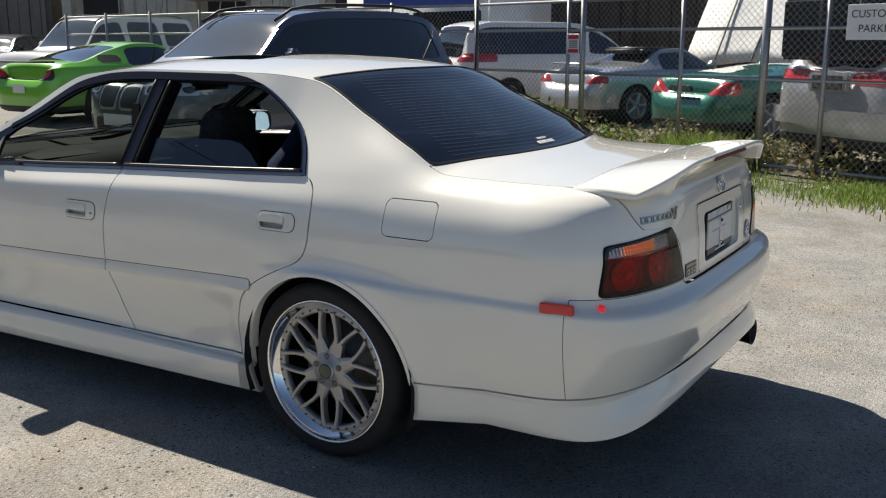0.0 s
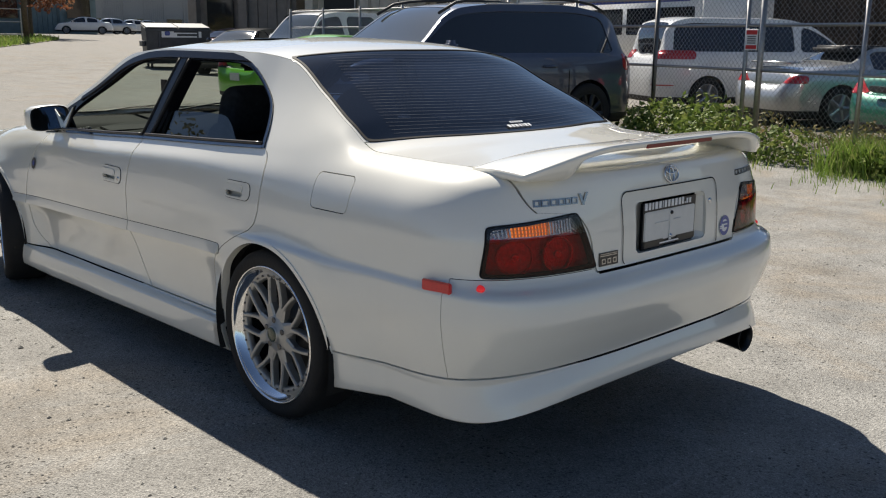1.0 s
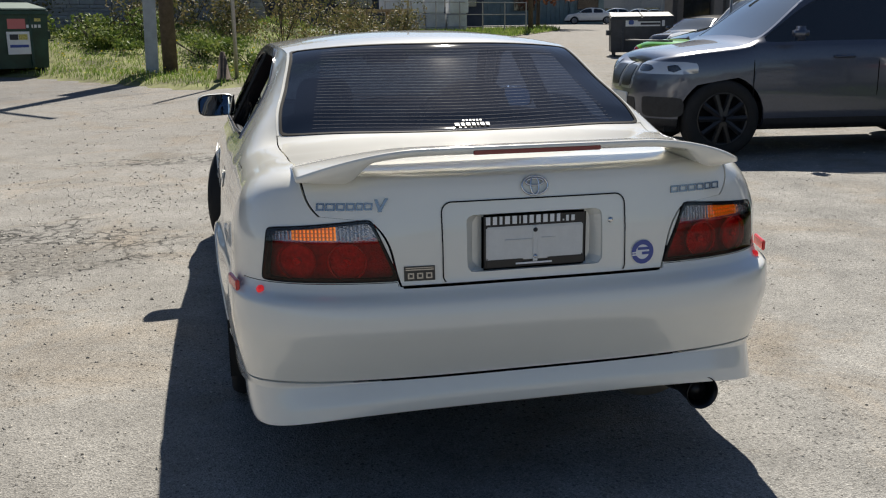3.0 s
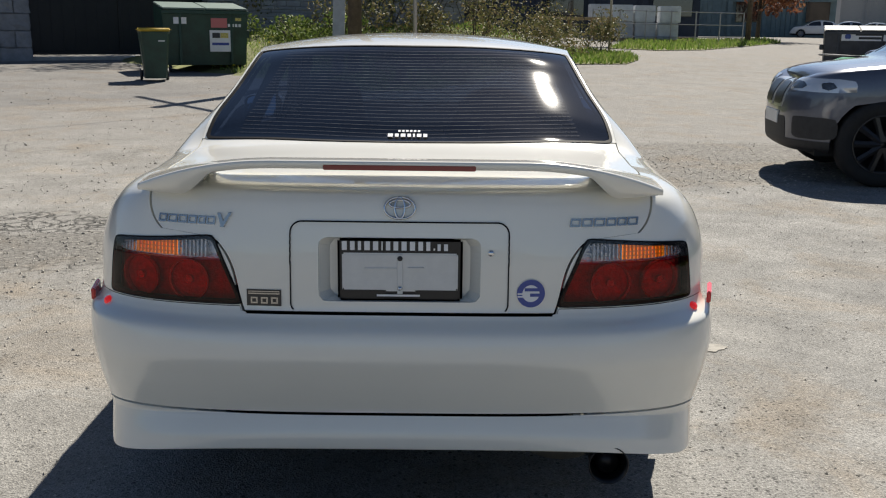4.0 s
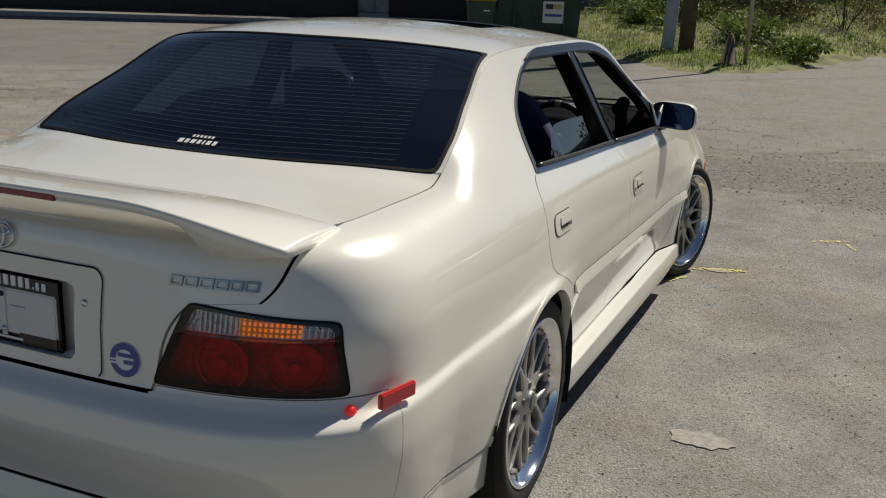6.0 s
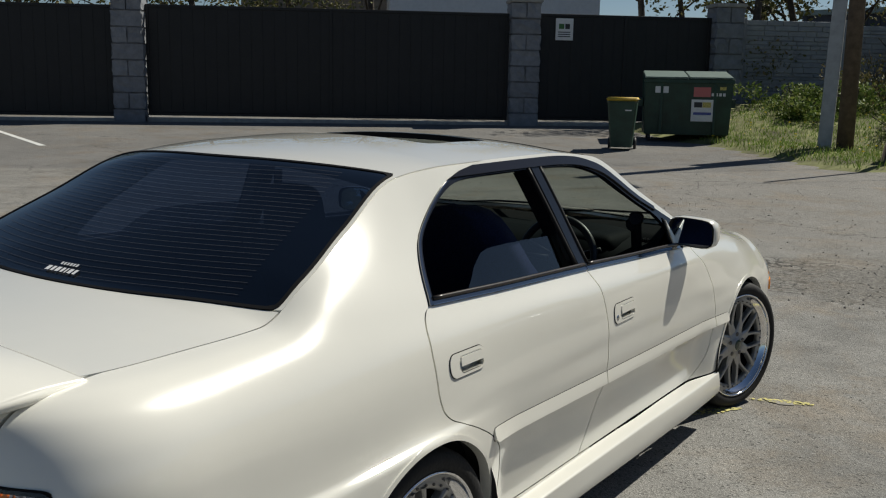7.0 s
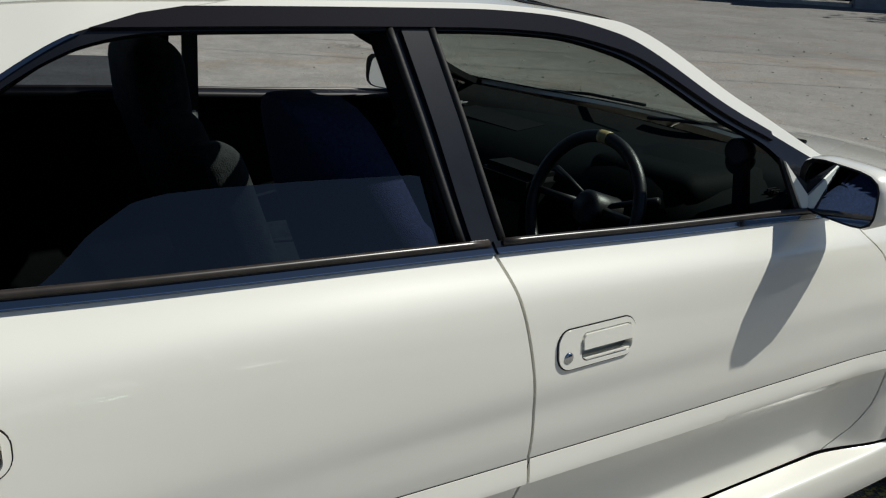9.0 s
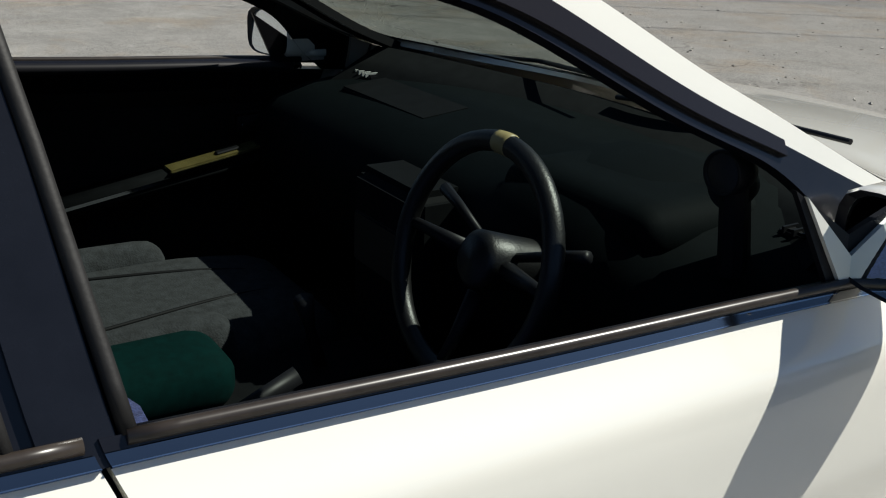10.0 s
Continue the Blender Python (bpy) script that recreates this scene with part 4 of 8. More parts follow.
mirror_part("mirror_arm", lambda: box_bm(.785, .83, 1.95, 2.035, .905, .945, .012, 3), PEARL, "", True)
# heating lines and sticker on the rear window
bm = bmesh.new()


def top_at(x, y):
    i = int(np.argmin(np.abs(STN[:, NROW - 1, 1] - y)))
    lo = i if STN[i, NROW - 1, 1] <= y else min(i + 1, len(STN) - 1)
    hi = max(lo - 1, 0)
    def zz(k):
        return float(np.interp(x, TOP[k, :, 0], TOP[k, :, 2]))
    y0, y1 = STN[lo, NROW - 1, 1], STN[hi, NROW - 1, 1]
    t = 0 if abs(y1 - y0) < 1e-6 else (y - y0) / (y1 - y0)
    return zz(lo) + (zz(hi) - zz(lo)) * t


for k in range(27):
    f = .05 + .0335 * k
    pts = []
    for x in np.linspace(-.56 + .11 * f, .56 - .11 * f, 17):
        yl = -.425 + .135 * (x / .67) ** 2
        yh = .17 + .10 * (x / .55) ** 2
        y = yl + (yh - yl) * f
        pts.append((x, y, top_at(x, y) + .0035))
    for p, q in zip(pts, pts[1:]):
        a_, b_ = Vector(p), Vector(q)
        up = Vector((0, .00045, .00022))
        bm.faces.new([bm.verts.new(c) for c in (a_ - up, b_ - up, b_ + up, a_ + up)])
tagged(part("heating_print", bm, material("heater_print", (0.06, 0.06, 0.065), 0.7, specular=.2), rear_glass, "thin heating lines"), kind="stuff")


def glass_bars(x0, y0, widths, height, gap):
    bm = bmesh.new()
    x = x0
    for wd in widths:
        q = []
        for dx, dy in ((0, 0), (wd, 0), (wd, height), (0, height)):
            q.append(bm.verts.new((x + dx, y0 + dy, top_at(x + dx, y0 + dy) + .005)))
        bm.faces.new(q)
        x += wd + gap
    return bm


part("window_sticker", glass_bars(-.066, -.392, [.016, .012, .015, .011, .006, .014, .012], .017, .0065), WHITE_INK, rear_glass, "white shop sticker")
part("window_sticker_line", glass_bars(-.034, -.366, [.008, .008, .008, .008, .008, .008], .009, .0045), WHITE_INK, rear_glass, "white shop sticker")
# half lowered rear door glass


def half_pane():
    bm = bmesh.new()
    n = 40
    lo, hi = [], []
    for k in range(n):
        y = .355 + (.975 - .355) * k / (n - 1)
        h = float(np.interp(y, [.355, .39, .44, .50, .545, .62, .75, .955, .975], [.0, .022, .062, .094, .102, .106, .109, .110, .098]))
        xb = float(np.interp(y, [.1, .5, 1.1], [.770, .778, .783]))
        zb = float(np.interp(y, [.1, .5, 1.1], [.968, .955, .928]))
        lo.append(bm.verts.new((xb + .012, y, zb - .02)))
        hi.append(bm.verts.new((xb - .52 * h, y, zb + h + .012)))
    for k in range(n - 1):
        bm.faces.new((lo[k], lo[k + 1], hi[k + 1], hi[k]))
    return bm


mirror_part("lowered_window", half_pane, TINT_SIDE, "half lowered tinted window", True, RD)
# front corner lamp and marker
CLEAR_LAMP = material("clear_lamp_glass", (.6, .62, .64), .1, .3, coat=1)
panelx = smin(3.42 - sy, sy - 3.26, .655 - sz, sz - .580, k=.01)
both("corner_lamp", SKIN, [panelx], CLEAR_LAMP, out=.004, lip=.01, label="clear corner lamp")
panelx = smin(3.34 - sy, sy - 3.20, .565 - sz, sz - .510, k=.006)
both("side_indicator", SKIN, [panelx], AMBER, out=.005, lip=.01, label="small orange side indicator")

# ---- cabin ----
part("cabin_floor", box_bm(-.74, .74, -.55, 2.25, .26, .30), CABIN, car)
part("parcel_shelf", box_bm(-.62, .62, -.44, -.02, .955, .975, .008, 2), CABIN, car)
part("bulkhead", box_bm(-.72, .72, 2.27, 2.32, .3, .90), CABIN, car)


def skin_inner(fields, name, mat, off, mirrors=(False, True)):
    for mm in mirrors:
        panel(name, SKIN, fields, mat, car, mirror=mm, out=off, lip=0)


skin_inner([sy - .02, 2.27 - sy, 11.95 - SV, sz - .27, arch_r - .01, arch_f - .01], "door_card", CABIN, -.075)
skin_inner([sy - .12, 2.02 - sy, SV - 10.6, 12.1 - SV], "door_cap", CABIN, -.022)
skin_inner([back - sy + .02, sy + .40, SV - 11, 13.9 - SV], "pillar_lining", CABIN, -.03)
panel("headliner", TOP, [ty - .22, 1.34 - ty, ridge_x - .03 - np.abs(tx)], HEADLINER, car, out=-.035, lip=0)


def soft_box(x0, x1, y0, y1, z0, z1, r, puff=.06):
    """A padded block: round edges all over and slightly bulging faces."""
    bm = bmesh.new()
    bmesh.ops.create_cube(bm, size=2.0)
    bmesh.ops.subdivide_edges(bm, edges=bm.edges[:], cuts=11, use_grid_fill=True)
    lo, hi = Vector((x0, y0, z0)), Vector((x1, y1, z1))
    mid, half = (lo + hi) / 2, (hi - lo) / 2
    rr = min(r, *(.98 * h for h in half))
    for v in bm.verts:
        u = Vector([math.sin(c * math.pi / 2) for c in v.co])
        p = Vector([a * b for a, b in zip(u, half)])
        inner = Vector([max(-h + rr, min(h - rr, c)) for c, h in zip(p, half)])
        d = p - inner
        q = inner + d.normalized() * rr if d.length > 1e-9 else p
        bulge = Vector([puff * min(half) * a * (1 - max(abs(b), abs(c))) for a, b, c in ((u.x, u.y, u.z), (u.y, u.z, u.x), (u.z, u.x, u.y))])
        v.co = mid + q + bulge
    return bm


def cushion(x0, x1, y0, y1, z0, z1, lean=0.0, r=.05, pinch=.02):
    bm = soft_box(x0, x1, y0, y1, z0, z1, r)
    zc = z0
    for v in bm.verts:
        t = (v.co.z - z0) / max(z1 - z0, 1e-3)
        v.co.y -= lean * (v.co.z - zc)
        v.co.x = (x0 + x1) / 2 + (v.co.x - (x0 + x1) / 2) * (1 - pinch * t * 2)
    return bm


def front_seat(x, name, cloth, label):
    s = new(name)
    s.parent = car
    s["label"] = label
    bm = cushion(x - .25, x + .25, 1.16, 1.78, .36, .53, 0, .08)
    for v in bm.verts:
        k = max(0, (v.co.y - 1.42) / .36)
        v.co.x = x + (v.co.x - x) * (1 - .22 * k ** 2)
        v.co.z -= .03 * k ** 3
    pad = part("seat_cushion", bm, cloth, s, "", True)
    for sg in (-1, 1):
        part("seam", tube_bm([(x + sg * (.15 - .10 * k / 8), 1.20 + .064 * k, .534 - .025 * (max(0, k - 3) / 5) ** 3) for k in range(9)], .004, 6), DARK_GAP, pad, "", True)
    for sg in (-1, 1):
        part("seat_bolster", cushion(x + sg * .215 - .05, x + sg * .215 + .05, 1.10, 1.52, .40, .565, 0, .05), cloth, s, "", True)
        part("back_bolster", cushion(x + sg * .19 - .055, x + sg * .19 + .055, 1.06, 1.19, .52, .92, .36, .045), cloth, s, "", True)
    part("seat_back", cushion(x - .22, x + .22, 1.04, 1.16, .48, 1.00, .36, .055, .10), cloth, s, "", True)
    part("headrest", cushion(x - .15, x + .15, .855, .985, .925, 1.155, .12, .062, .10), cloth, s, "", True)
    for sg in (-1, 1):
        part("headrest_post", tube_bm([(x + sg * .05, .91, .95), (x + sg * .05, .90, 1.05)], .007, 8), CHROME, s, "", True)
    return s


BLUE_CLOTH = material("blue_mesh_cloth", (0.018, 0.028, 0.085), 0.85, vary=0.45, scale=160, bump=.4, bump_scale=420)


def bucket_back(x0):
    """Narrow racing-style seat back with forward wings."""
    bm = bmesh.new()
    zs = [.46, .52, .62, .74, .86, .93, 1.0, 1.05, 1.09, 1.115, 1.128]
    ws = [.20, .215, .23, .245, .25, .235, .20, .17, .14, .10, .045]
    rings = []
    for z, wd in zip(zs, ws):
        yc = 1.17 - .36 * (z - .46)
        front = [(wd * u, yc + .035 + .075 * abs(u) ** 3 * (1 if z < .93 else .4)) for u in np.linspace(-1, 1, 13)]
        rear = [(wd * u * .96, yc - .055 + .05 * abs(u) ** 4) for u in np.linspace(1, -1, 13)]
        rings.append([bm.verts.new((x0 + x, y, z)) for x, y in front + rear])
    for r0, r1 in zip(rings, rings[1:]):
        for k in range(26):
            bm.faces.new((r0[k], r0[(k + 1) % 26], r1[(k + 1) % 26], r1[k]))
    bm.faces.new(rings[-1]), bm.faces.new(rings[0][::-1])
    return bm


bucket = new("bucket_seat")
bucket.parent = car
bucket["label"] = "blue mesh cloth racing bucket seat"
part("seat_back", bucket_back(.36), BLUE_CLOTH, bucket, "", True)
part("seat_cushion", cushion(.14, .58, 1.10, 1.62, .30, .40, 0, .05), BLUE_CLOTH, bucket, "", True)
for sg in (-1, 1):
    part("seat_bolster", cushion(.36 + sg * .21 - .045, .36 + sg * .21 + .045, 1.10, 1.58, .34, .47, 0, .04), BLUE_CLOTH, bucket, "", True)
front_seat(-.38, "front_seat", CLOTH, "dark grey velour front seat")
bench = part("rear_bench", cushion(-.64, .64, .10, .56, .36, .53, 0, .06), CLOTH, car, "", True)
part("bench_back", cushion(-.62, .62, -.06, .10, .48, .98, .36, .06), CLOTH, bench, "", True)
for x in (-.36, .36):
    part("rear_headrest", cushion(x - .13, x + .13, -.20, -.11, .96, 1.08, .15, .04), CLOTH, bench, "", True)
# dashboard
bm = bmesh.new()
prof = [(1.84, .60), (1.80, .70), (1.81, .80), (1.86, .855), (1.95, .885), (2.08, .900), (2.26, .905), (2.27, .60)]
rings = []
for x in np.linspace(-.74, .74, 25):
    hump = .045 * math.exp(-((x - .37) / .17) ** 4)
    rings.append([bm.verts.new((x, y - (hump * .9 if 0 < i < 4 else 0), z + (hump if 2 < i < 6 else 0) - .02 * (abs(x) / .74) ** 3)) for i, (y, z) in enumerate(prof)])
for r0, r1 in zip(rings, rings[1:]):
    for k in range(len(prof) - 1):
        bm.faces.new((r0[k], r0[k + 1], r1[k + 1], r1[k]))
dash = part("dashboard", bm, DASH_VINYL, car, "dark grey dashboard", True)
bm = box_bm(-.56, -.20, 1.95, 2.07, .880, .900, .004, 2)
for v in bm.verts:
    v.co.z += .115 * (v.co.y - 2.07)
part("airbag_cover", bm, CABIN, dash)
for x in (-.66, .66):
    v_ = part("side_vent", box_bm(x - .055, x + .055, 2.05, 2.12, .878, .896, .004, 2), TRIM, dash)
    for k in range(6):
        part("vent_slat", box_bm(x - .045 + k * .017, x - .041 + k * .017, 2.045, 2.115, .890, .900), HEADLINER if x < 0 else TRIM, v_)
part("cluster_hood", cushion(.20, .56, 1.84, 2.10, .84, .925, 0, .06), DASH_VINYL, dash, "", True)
GAUGE_FACE = material("gauge_face_grey", (.010, .011, .013), .2)
for x_g, y_g, z_g in ((.655, 1.848, 1.012), (.625, 1.895, .980)):
    pod = part("gauge_pod", lathe_bm([(.0001, .048), (.022, .044), (.029, .028), (.030, .002), (.027, 0.0), (.025, .006), (.0001, .006)], 24, axis="y"), TRIM, dash, "round black gauge pod", True)
    for v in pod.data.vertices:
        v.co += Vector((x_g, y_g, z_g))
    face_ = part("gauge_face", lathe_bm([(.0001, .004), (.025, .004), (.025, .005)], 24, axis="y"), GAUGE_FACE, pod)
    for v in face_.data.vertices:
        v.co += Vector((x_g, y_g, z_g))
    part("gauge_stem", tube_bm([(x_g, y_g + .03, z_g - .02), (x_g, y_g + .05, .87)], .018, 8), TRIM, pod)
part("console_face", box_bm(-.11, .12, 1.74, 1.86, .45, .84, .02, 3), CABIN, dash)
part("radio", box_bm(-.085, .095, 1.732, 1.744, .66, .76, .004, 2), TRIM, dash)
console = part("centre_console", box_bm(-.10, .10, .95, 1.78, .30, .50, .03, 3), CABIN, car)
part("gear_lever", tube_bm([(0, 1.62, .50), (0, 1.60, .58), (.005, 1.585, .64)], [.014, .010, .02], 10), TRIM, console, "", True)
part("handbrake", tube_bm([(.12, 1.30, .45), (.12, 1.42, .52), (.12, 1.52, .56)], [.013, .015, .017], 10), TRIM, console, "", True)
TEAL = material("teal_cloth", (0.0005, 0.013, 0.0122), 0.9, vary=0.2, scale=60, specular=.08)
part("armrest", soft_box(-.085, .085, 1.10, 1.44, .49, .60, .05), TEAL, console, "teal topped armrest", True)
# steering wheel
SW = Matrix.Translation((.390, 1.665, .838)) @ Matrix.Rotation(radians(74), 4, "X")
sw = new("steering_wheel")
sw.parent = car
sw["label"] = "black three-spoke steering wheel"
ring = [SW @ Vector((.170 * math.cos(a), .170 * math.sin(a), 0)) for a in np.linspace(0, math.tau, 48, endpoint=False)]
LEATHER = material("black_leather", (0.005, 0.005, 0.0055), 0.42, vary=0.15, scale=60, bump=.1, bump_scale=300)
part("wheel_rim", tube_bm(ring, .0155, 12, closed=True), LEATHER, sw, "", True)
for a in (math.radians(178), math.radians(2), math.radians(-90)):
    part("spoke", tube_bm([SW @ Vector((.05 * math.cos(a), .05 * math.sin(a), -.03)), SW @ Vector((.12 * math.cos(a), .12 * math.sin(a), -.015)), SW @ Vector((.17 * math.cos(a), .17 * math.sin(a), 0))], [.014, .010, .009], 8), TRIM, sw, "", True)
bm = lathe_bm([(.0001, .000), (.034, -.003), (.044, -.014), (.042, -.06), (.040, -.14), (.038, -.30)], 28, axis="z")
for v in bm.verts:
    v.co = SW @ v.co
part("hub_pad", bm, LEATHER, sw, "", True)
part("top_mark", tube_bm([SW @ Vector((.170 * math.cos(a), .170 * math.sin(a), 0)) for a in np.linspace(1.47, 1.64, 5)], .0165, 12), material("mark_tape", (.35, .28, .12), .5), sw, "", True)
for sg, z in ((-1, .0), (1, .0)):
    part("stalk", tube_bm([SW @ Vector((sg * .04, .02, -.05)), SW @ Vector((sg * .12, .05, -.05)), SW @ Vector((sg * .17, .065, -.05))], [.007, .008, .010], 8), TRIM, sw, "", True)
# cowl between dashboard and windscreen
bm = bmesh.new()
rings = []
for x in np.linspace(-.70, .70, 29):
    y = 2.285 - .17 * (x / .7) ** 2
    z = top_at(x, y) - .034
    rings.append([bm.verts.new(p) for p in ((x, y - .16, .85), (x, y - .07, z - .045), (x, y + .01, z), (x, y + .03, .80))])
for r0, r1 in zip(rings, rings[1:]):
    for k in range(3):
        bm.faces.new((r0[k], r0[k + 1], r1[k + 1], r1[k]))
part("cowl", bm, CABIN, dash, "", True)
# door furniture seen through the windows
WOODTRIM = material("woodgrain_trim", (.12, .10, .035), .25, coat=.6, vary=.3, scale=30)


def sloped(bm, slope=.17, y0=1.60):
    for v in bm.verts:
        v.co.z += slope * (v.co.y - y0)
    return bm


for s_ in (-1, 1):
    door_ = FD[0] if s_ > 0 else FD[1]
    part("door_armrest", sloped(box_bm(min(s_ * .695, s_ * .80), max(s_ * .695, s_ * .80), 1.22, 1.93, .635, .682, .016, 3)), CABIN, door_, "", True)
    part("armrest_edge", sloped(box_bm(min(s_ * .692, s_ * .698), max(s_ * .692, s_ * .698), 1.24, 1.93, .668, .676)), CHROME, door_)
    part("switch_panel", sloped(box_bm(min(s_ * .70, s_ * .765), max(s_ * .70, s_ * .765), 1.58, 1.90, .681, .689, .004, 2)), WOODTRIM, door_)
    part("window_switch", sloped(box_bm(min(s_ * .72, s_ * .74), max(s_ * .72, s_ * .74), 1.70, 1.76, .688, .695, .003, 1)), TRIM, door_)
    part("door_pull", box_bm(min(s_ * .735, s_ * .75), max(s_ * .735, s_ * .75), 1.77, 1.865, .765, .777, .004, 2), CHROME, door_)
    part("pull_cup", box_bm(min(s_ * .745, s_ * .765), max(s_ * .745, s_ * .765), 1.755, 1.88, .75, .80, .01, 2), TRIM, door_)
part("belt_strap", box_bm(-.672, -.665, 1.10, 1.145, .45, 1.18), TRIM, car)
part("belt_buckle", box_bm(-.665, -.655, 1.105, 1.140, .86, .91, .006, 2), HEADLINER, car)
part("inner_mirror", box_bm(-.12, .12, 1.36, 1.385, 1.20, 1.265, .02, 3), TRIM, car, "", True)
part("mirror_stem", tube_bm([(0, 1.38, 1.24), (0, 1.42, 1.30)], .01, 8), TRIM, car)
for x in (-.35, .35):
    part("sun_visor", box_bm(x - .19, x + .19, 1.20, 1.36, 1.268, 1.285, .008, 2), HEADLINER, car, "", True)
for x0, x1 in ((-.55, .0), (.0, .55)):
    part("wiper_arm", tube_bm([(x0, 2.29, .945), ((x0 + x1) / 2, 2.305, .972), (x1, 2.27, .984)], .005, 8), TRIM, car)
# owner's round badge on the left front door
BADGE_RING = [(.032, WHITE_INK, .002), (.030, BADGE_BLACK, .003), (.014, BLUE_INK, .004)]
for r_, mat_, lift_ in BADGE_RING:
    DG, dx_, dy_, dz_, dv_ = fine((2.12, 2.24, .66, .78), 4)
    panel("door_sticker", DG, [r_ - np.hypot(dy_ - 2.18, dz_ - .72)], mat_, FD[1], mirror=True, out=lift_, lip=0)


# ---- ground ----
def ground_material():
    m = bpy.data.materials.new("worn_asphalt_and_dust")
    m.use_nodes = True
    nt = m.node_tree
    b = nt.nodes["Principled BSDF"]
    b.inputs["Roughness"].default_value = 0.92
    b.inputs["Specular IOR Level"].default_value = 0.25
    tc = nt.nodes.new("ShaderNodeTexCoord")

    def noise_tex(scale, detail=6, rough=.6, dist=0.0):
        n = nt.nodes.new("ShaderNodeTexNoise")
        n.inputs["Scale"].default_value, n.inputs["Detail"].default_value, n.inputs["Roughness"].default_value = scale, detail, rough
        n.inputs["Distortion"].default_value = dist
        nt.links.new(tc.outputs["Object"], n.inputs["Vector"])
        return n.outputs["Fac"]

    def ramp(fac, stops):
        r = nt.nodes.new("ShaderNodeValToRGB")
        while len(r.color_ramp.elements) < len(stops):
            r.color_ramp.elements.new(0.5)
        for e, (p, c) in zip(r.color_ramp.elements, stops):
            e.position, e.color = p, (*c, 1) if isinstance(c, tuple) else (c, c, c, 1)
        nt.links.new(fac, r.inputs["Fac"])
        return r.outputs["Color"]

    def mix(fac, a, c, kind="MIX"):
        x = nt.nodes.new("ShaderNodeMix")
        x.data_type, x.blend_type = "RGBA", kind
        for sock, val in ((x.inputs["Factor"], fac), (x.inputs["A"], a), (x.inputs["B"], c)):
            if isinstance(val, float):
                sock.default_value = val
            elif isinstance(val, tuple):
                sock.default_value = (*val, 1)
            else:
                nt.links.new(val, sock)
        return x.outputs["Result"]

    def math_node(op, a, c=0.0):
        x = nt.nodes.new("ShaderNodeMath")
        x.operation = op
        for sock, val in ((x.inputs[0], a), (x.inputs[1], c)):
            if isinstance(val, (int, float)):
                sock.default_value = val
            else:
                nt.links.new(val, sock)
        return x.outputs[0]

    sep = nt.nodes.new("ShaderNodeSeparateXYZ")
    nt.links.new(tc.outputs["Object"], sep.inputs[0])
    X, Y = sep.outputs["X"], sep.outputs["Y"]
    big, mid, speck = noise_tex(.16, 5, .6, .6), noise_tex(1.6, 8, .68, .3), noise_tex(95, 3, .7)
    asphalt = ramp(mid, [(.30, (.185, .182, .174)), (.50, (.25, .245, .232)), (.70, (.32, .312, .294))])
    dust = ramp(mid, [(.28, (.215, .206, .190)), (.50, (.255, .245, .226)), (.72, (.325, .312, .287))])
    gravel = ramp(noise_tex(26, 7, .8), [(.36, (.058, .055, .05)), (.5, (.17, .162, .148)), (.64, (.32, .304, .276))])
    # stone chips in the surface
    chips = nt.nodes.new("ShaderNodeTexVoronoi")
    chips.inputs["Scale"].default_value = 150
    nt.links.new(tc.outputs["Object"], chips.inputs["Vector"])
    chip_val = ramp(chips.outputs["Color"], [(.0, .50), (.35, .90), (.75, 1.10), (.92, 1.30), (1.0, 1.9)])
    asphalt = mix(1.0, asphalt, chip_val, "MULTIPLY")
    # dust lies ahead of the car and on its left side
    lane = math_node("SUBTRACT", math_node("MULTIPLY", Y, 0.50), 2.45)
    lane = math_node("ADD", lane, math_node("MULTIPLY", math_node("SUBTRACT", big, .5), 2.0))
    lane = math_node("ADD", lane, math_node("MULTIPLY", math_node("SUBTRACT", mid, .5), 2.6))
    dusty = nt.nodes.new("ShaderNodeMapRange")
    dusty.inputs["From Min"].default_value, dusty.inputs["From Max"].default_value = .7, 2.3
    nt.links.new(lane, dusty.inputs["Value"])
    # dust trodden into the asphalt on the car's left side
    left = nt.nodes.new("ShaderNodeMapRange")
    left.inputs["From Min"].default_value, left.inputs["From Max"].default_value = -.4, -1.5
    nt.links.new(math_node("ADD", X, math_node("MULTIPLY", math_node("SUBTRACT", mid, .5), 1.8)), left.inputs["Value"])
    asphalt = mix(math_node("MULTIPLY", left.outputs["Result"], .75), asphalt, mix(1.0, dust, chip_val, "MULTIPLY"))
    col = mix(dusty.outputs["Result"], asphalt, mix(.55, mix(1.0, dust, (.90, .90, .91), "MULTIPLY"), (.228, .219, .203)))
    # the yard before the gates is smoother grey
    yard = math_node("SUBTRACT", math_node("ADD", math_node("MULTIPLY", X, -0.638), math_node("MULTIPLY", Y, 0.77)), 13.0)
    yard = math_node("MINIMUM", yard, math_node("SUBTRACT", -2.2, X))
    yard = math_node("ADD", yard, math_node("MULTIPLY", math_node("SUBTRACT", mid, .5), 1.0))
    smooth_yard = nt.nodes.new("ShaderNodeMapRange")
    smooth_yard.inputs["From Min"].default_value, smooth_yard.inputs["From Max"].default_value = 0.0, .35
    nt.links.new(yard, smooth_yard.inputs["Value"])
    col = mix(smooth_yard.outputs["Result"], col, ramp(noise_tex(.9, 7, .65), [(.3, (.155, .151, .145)), (.7, (.215, .208, .198))]))
    # broken, gravelly patches
    broken = ramp(noise_tex(.55, 7, .66, .8), [(.545, 0.0), (.60, 1.0)])
    near = nt.nodes.new("ShaderNodeMapRange")
    near.inputs["From Min"].default_value, near.inputs["From Max"].default_value = .55, 1.1
    nt.links.new(lane, near.inputs["Value"])
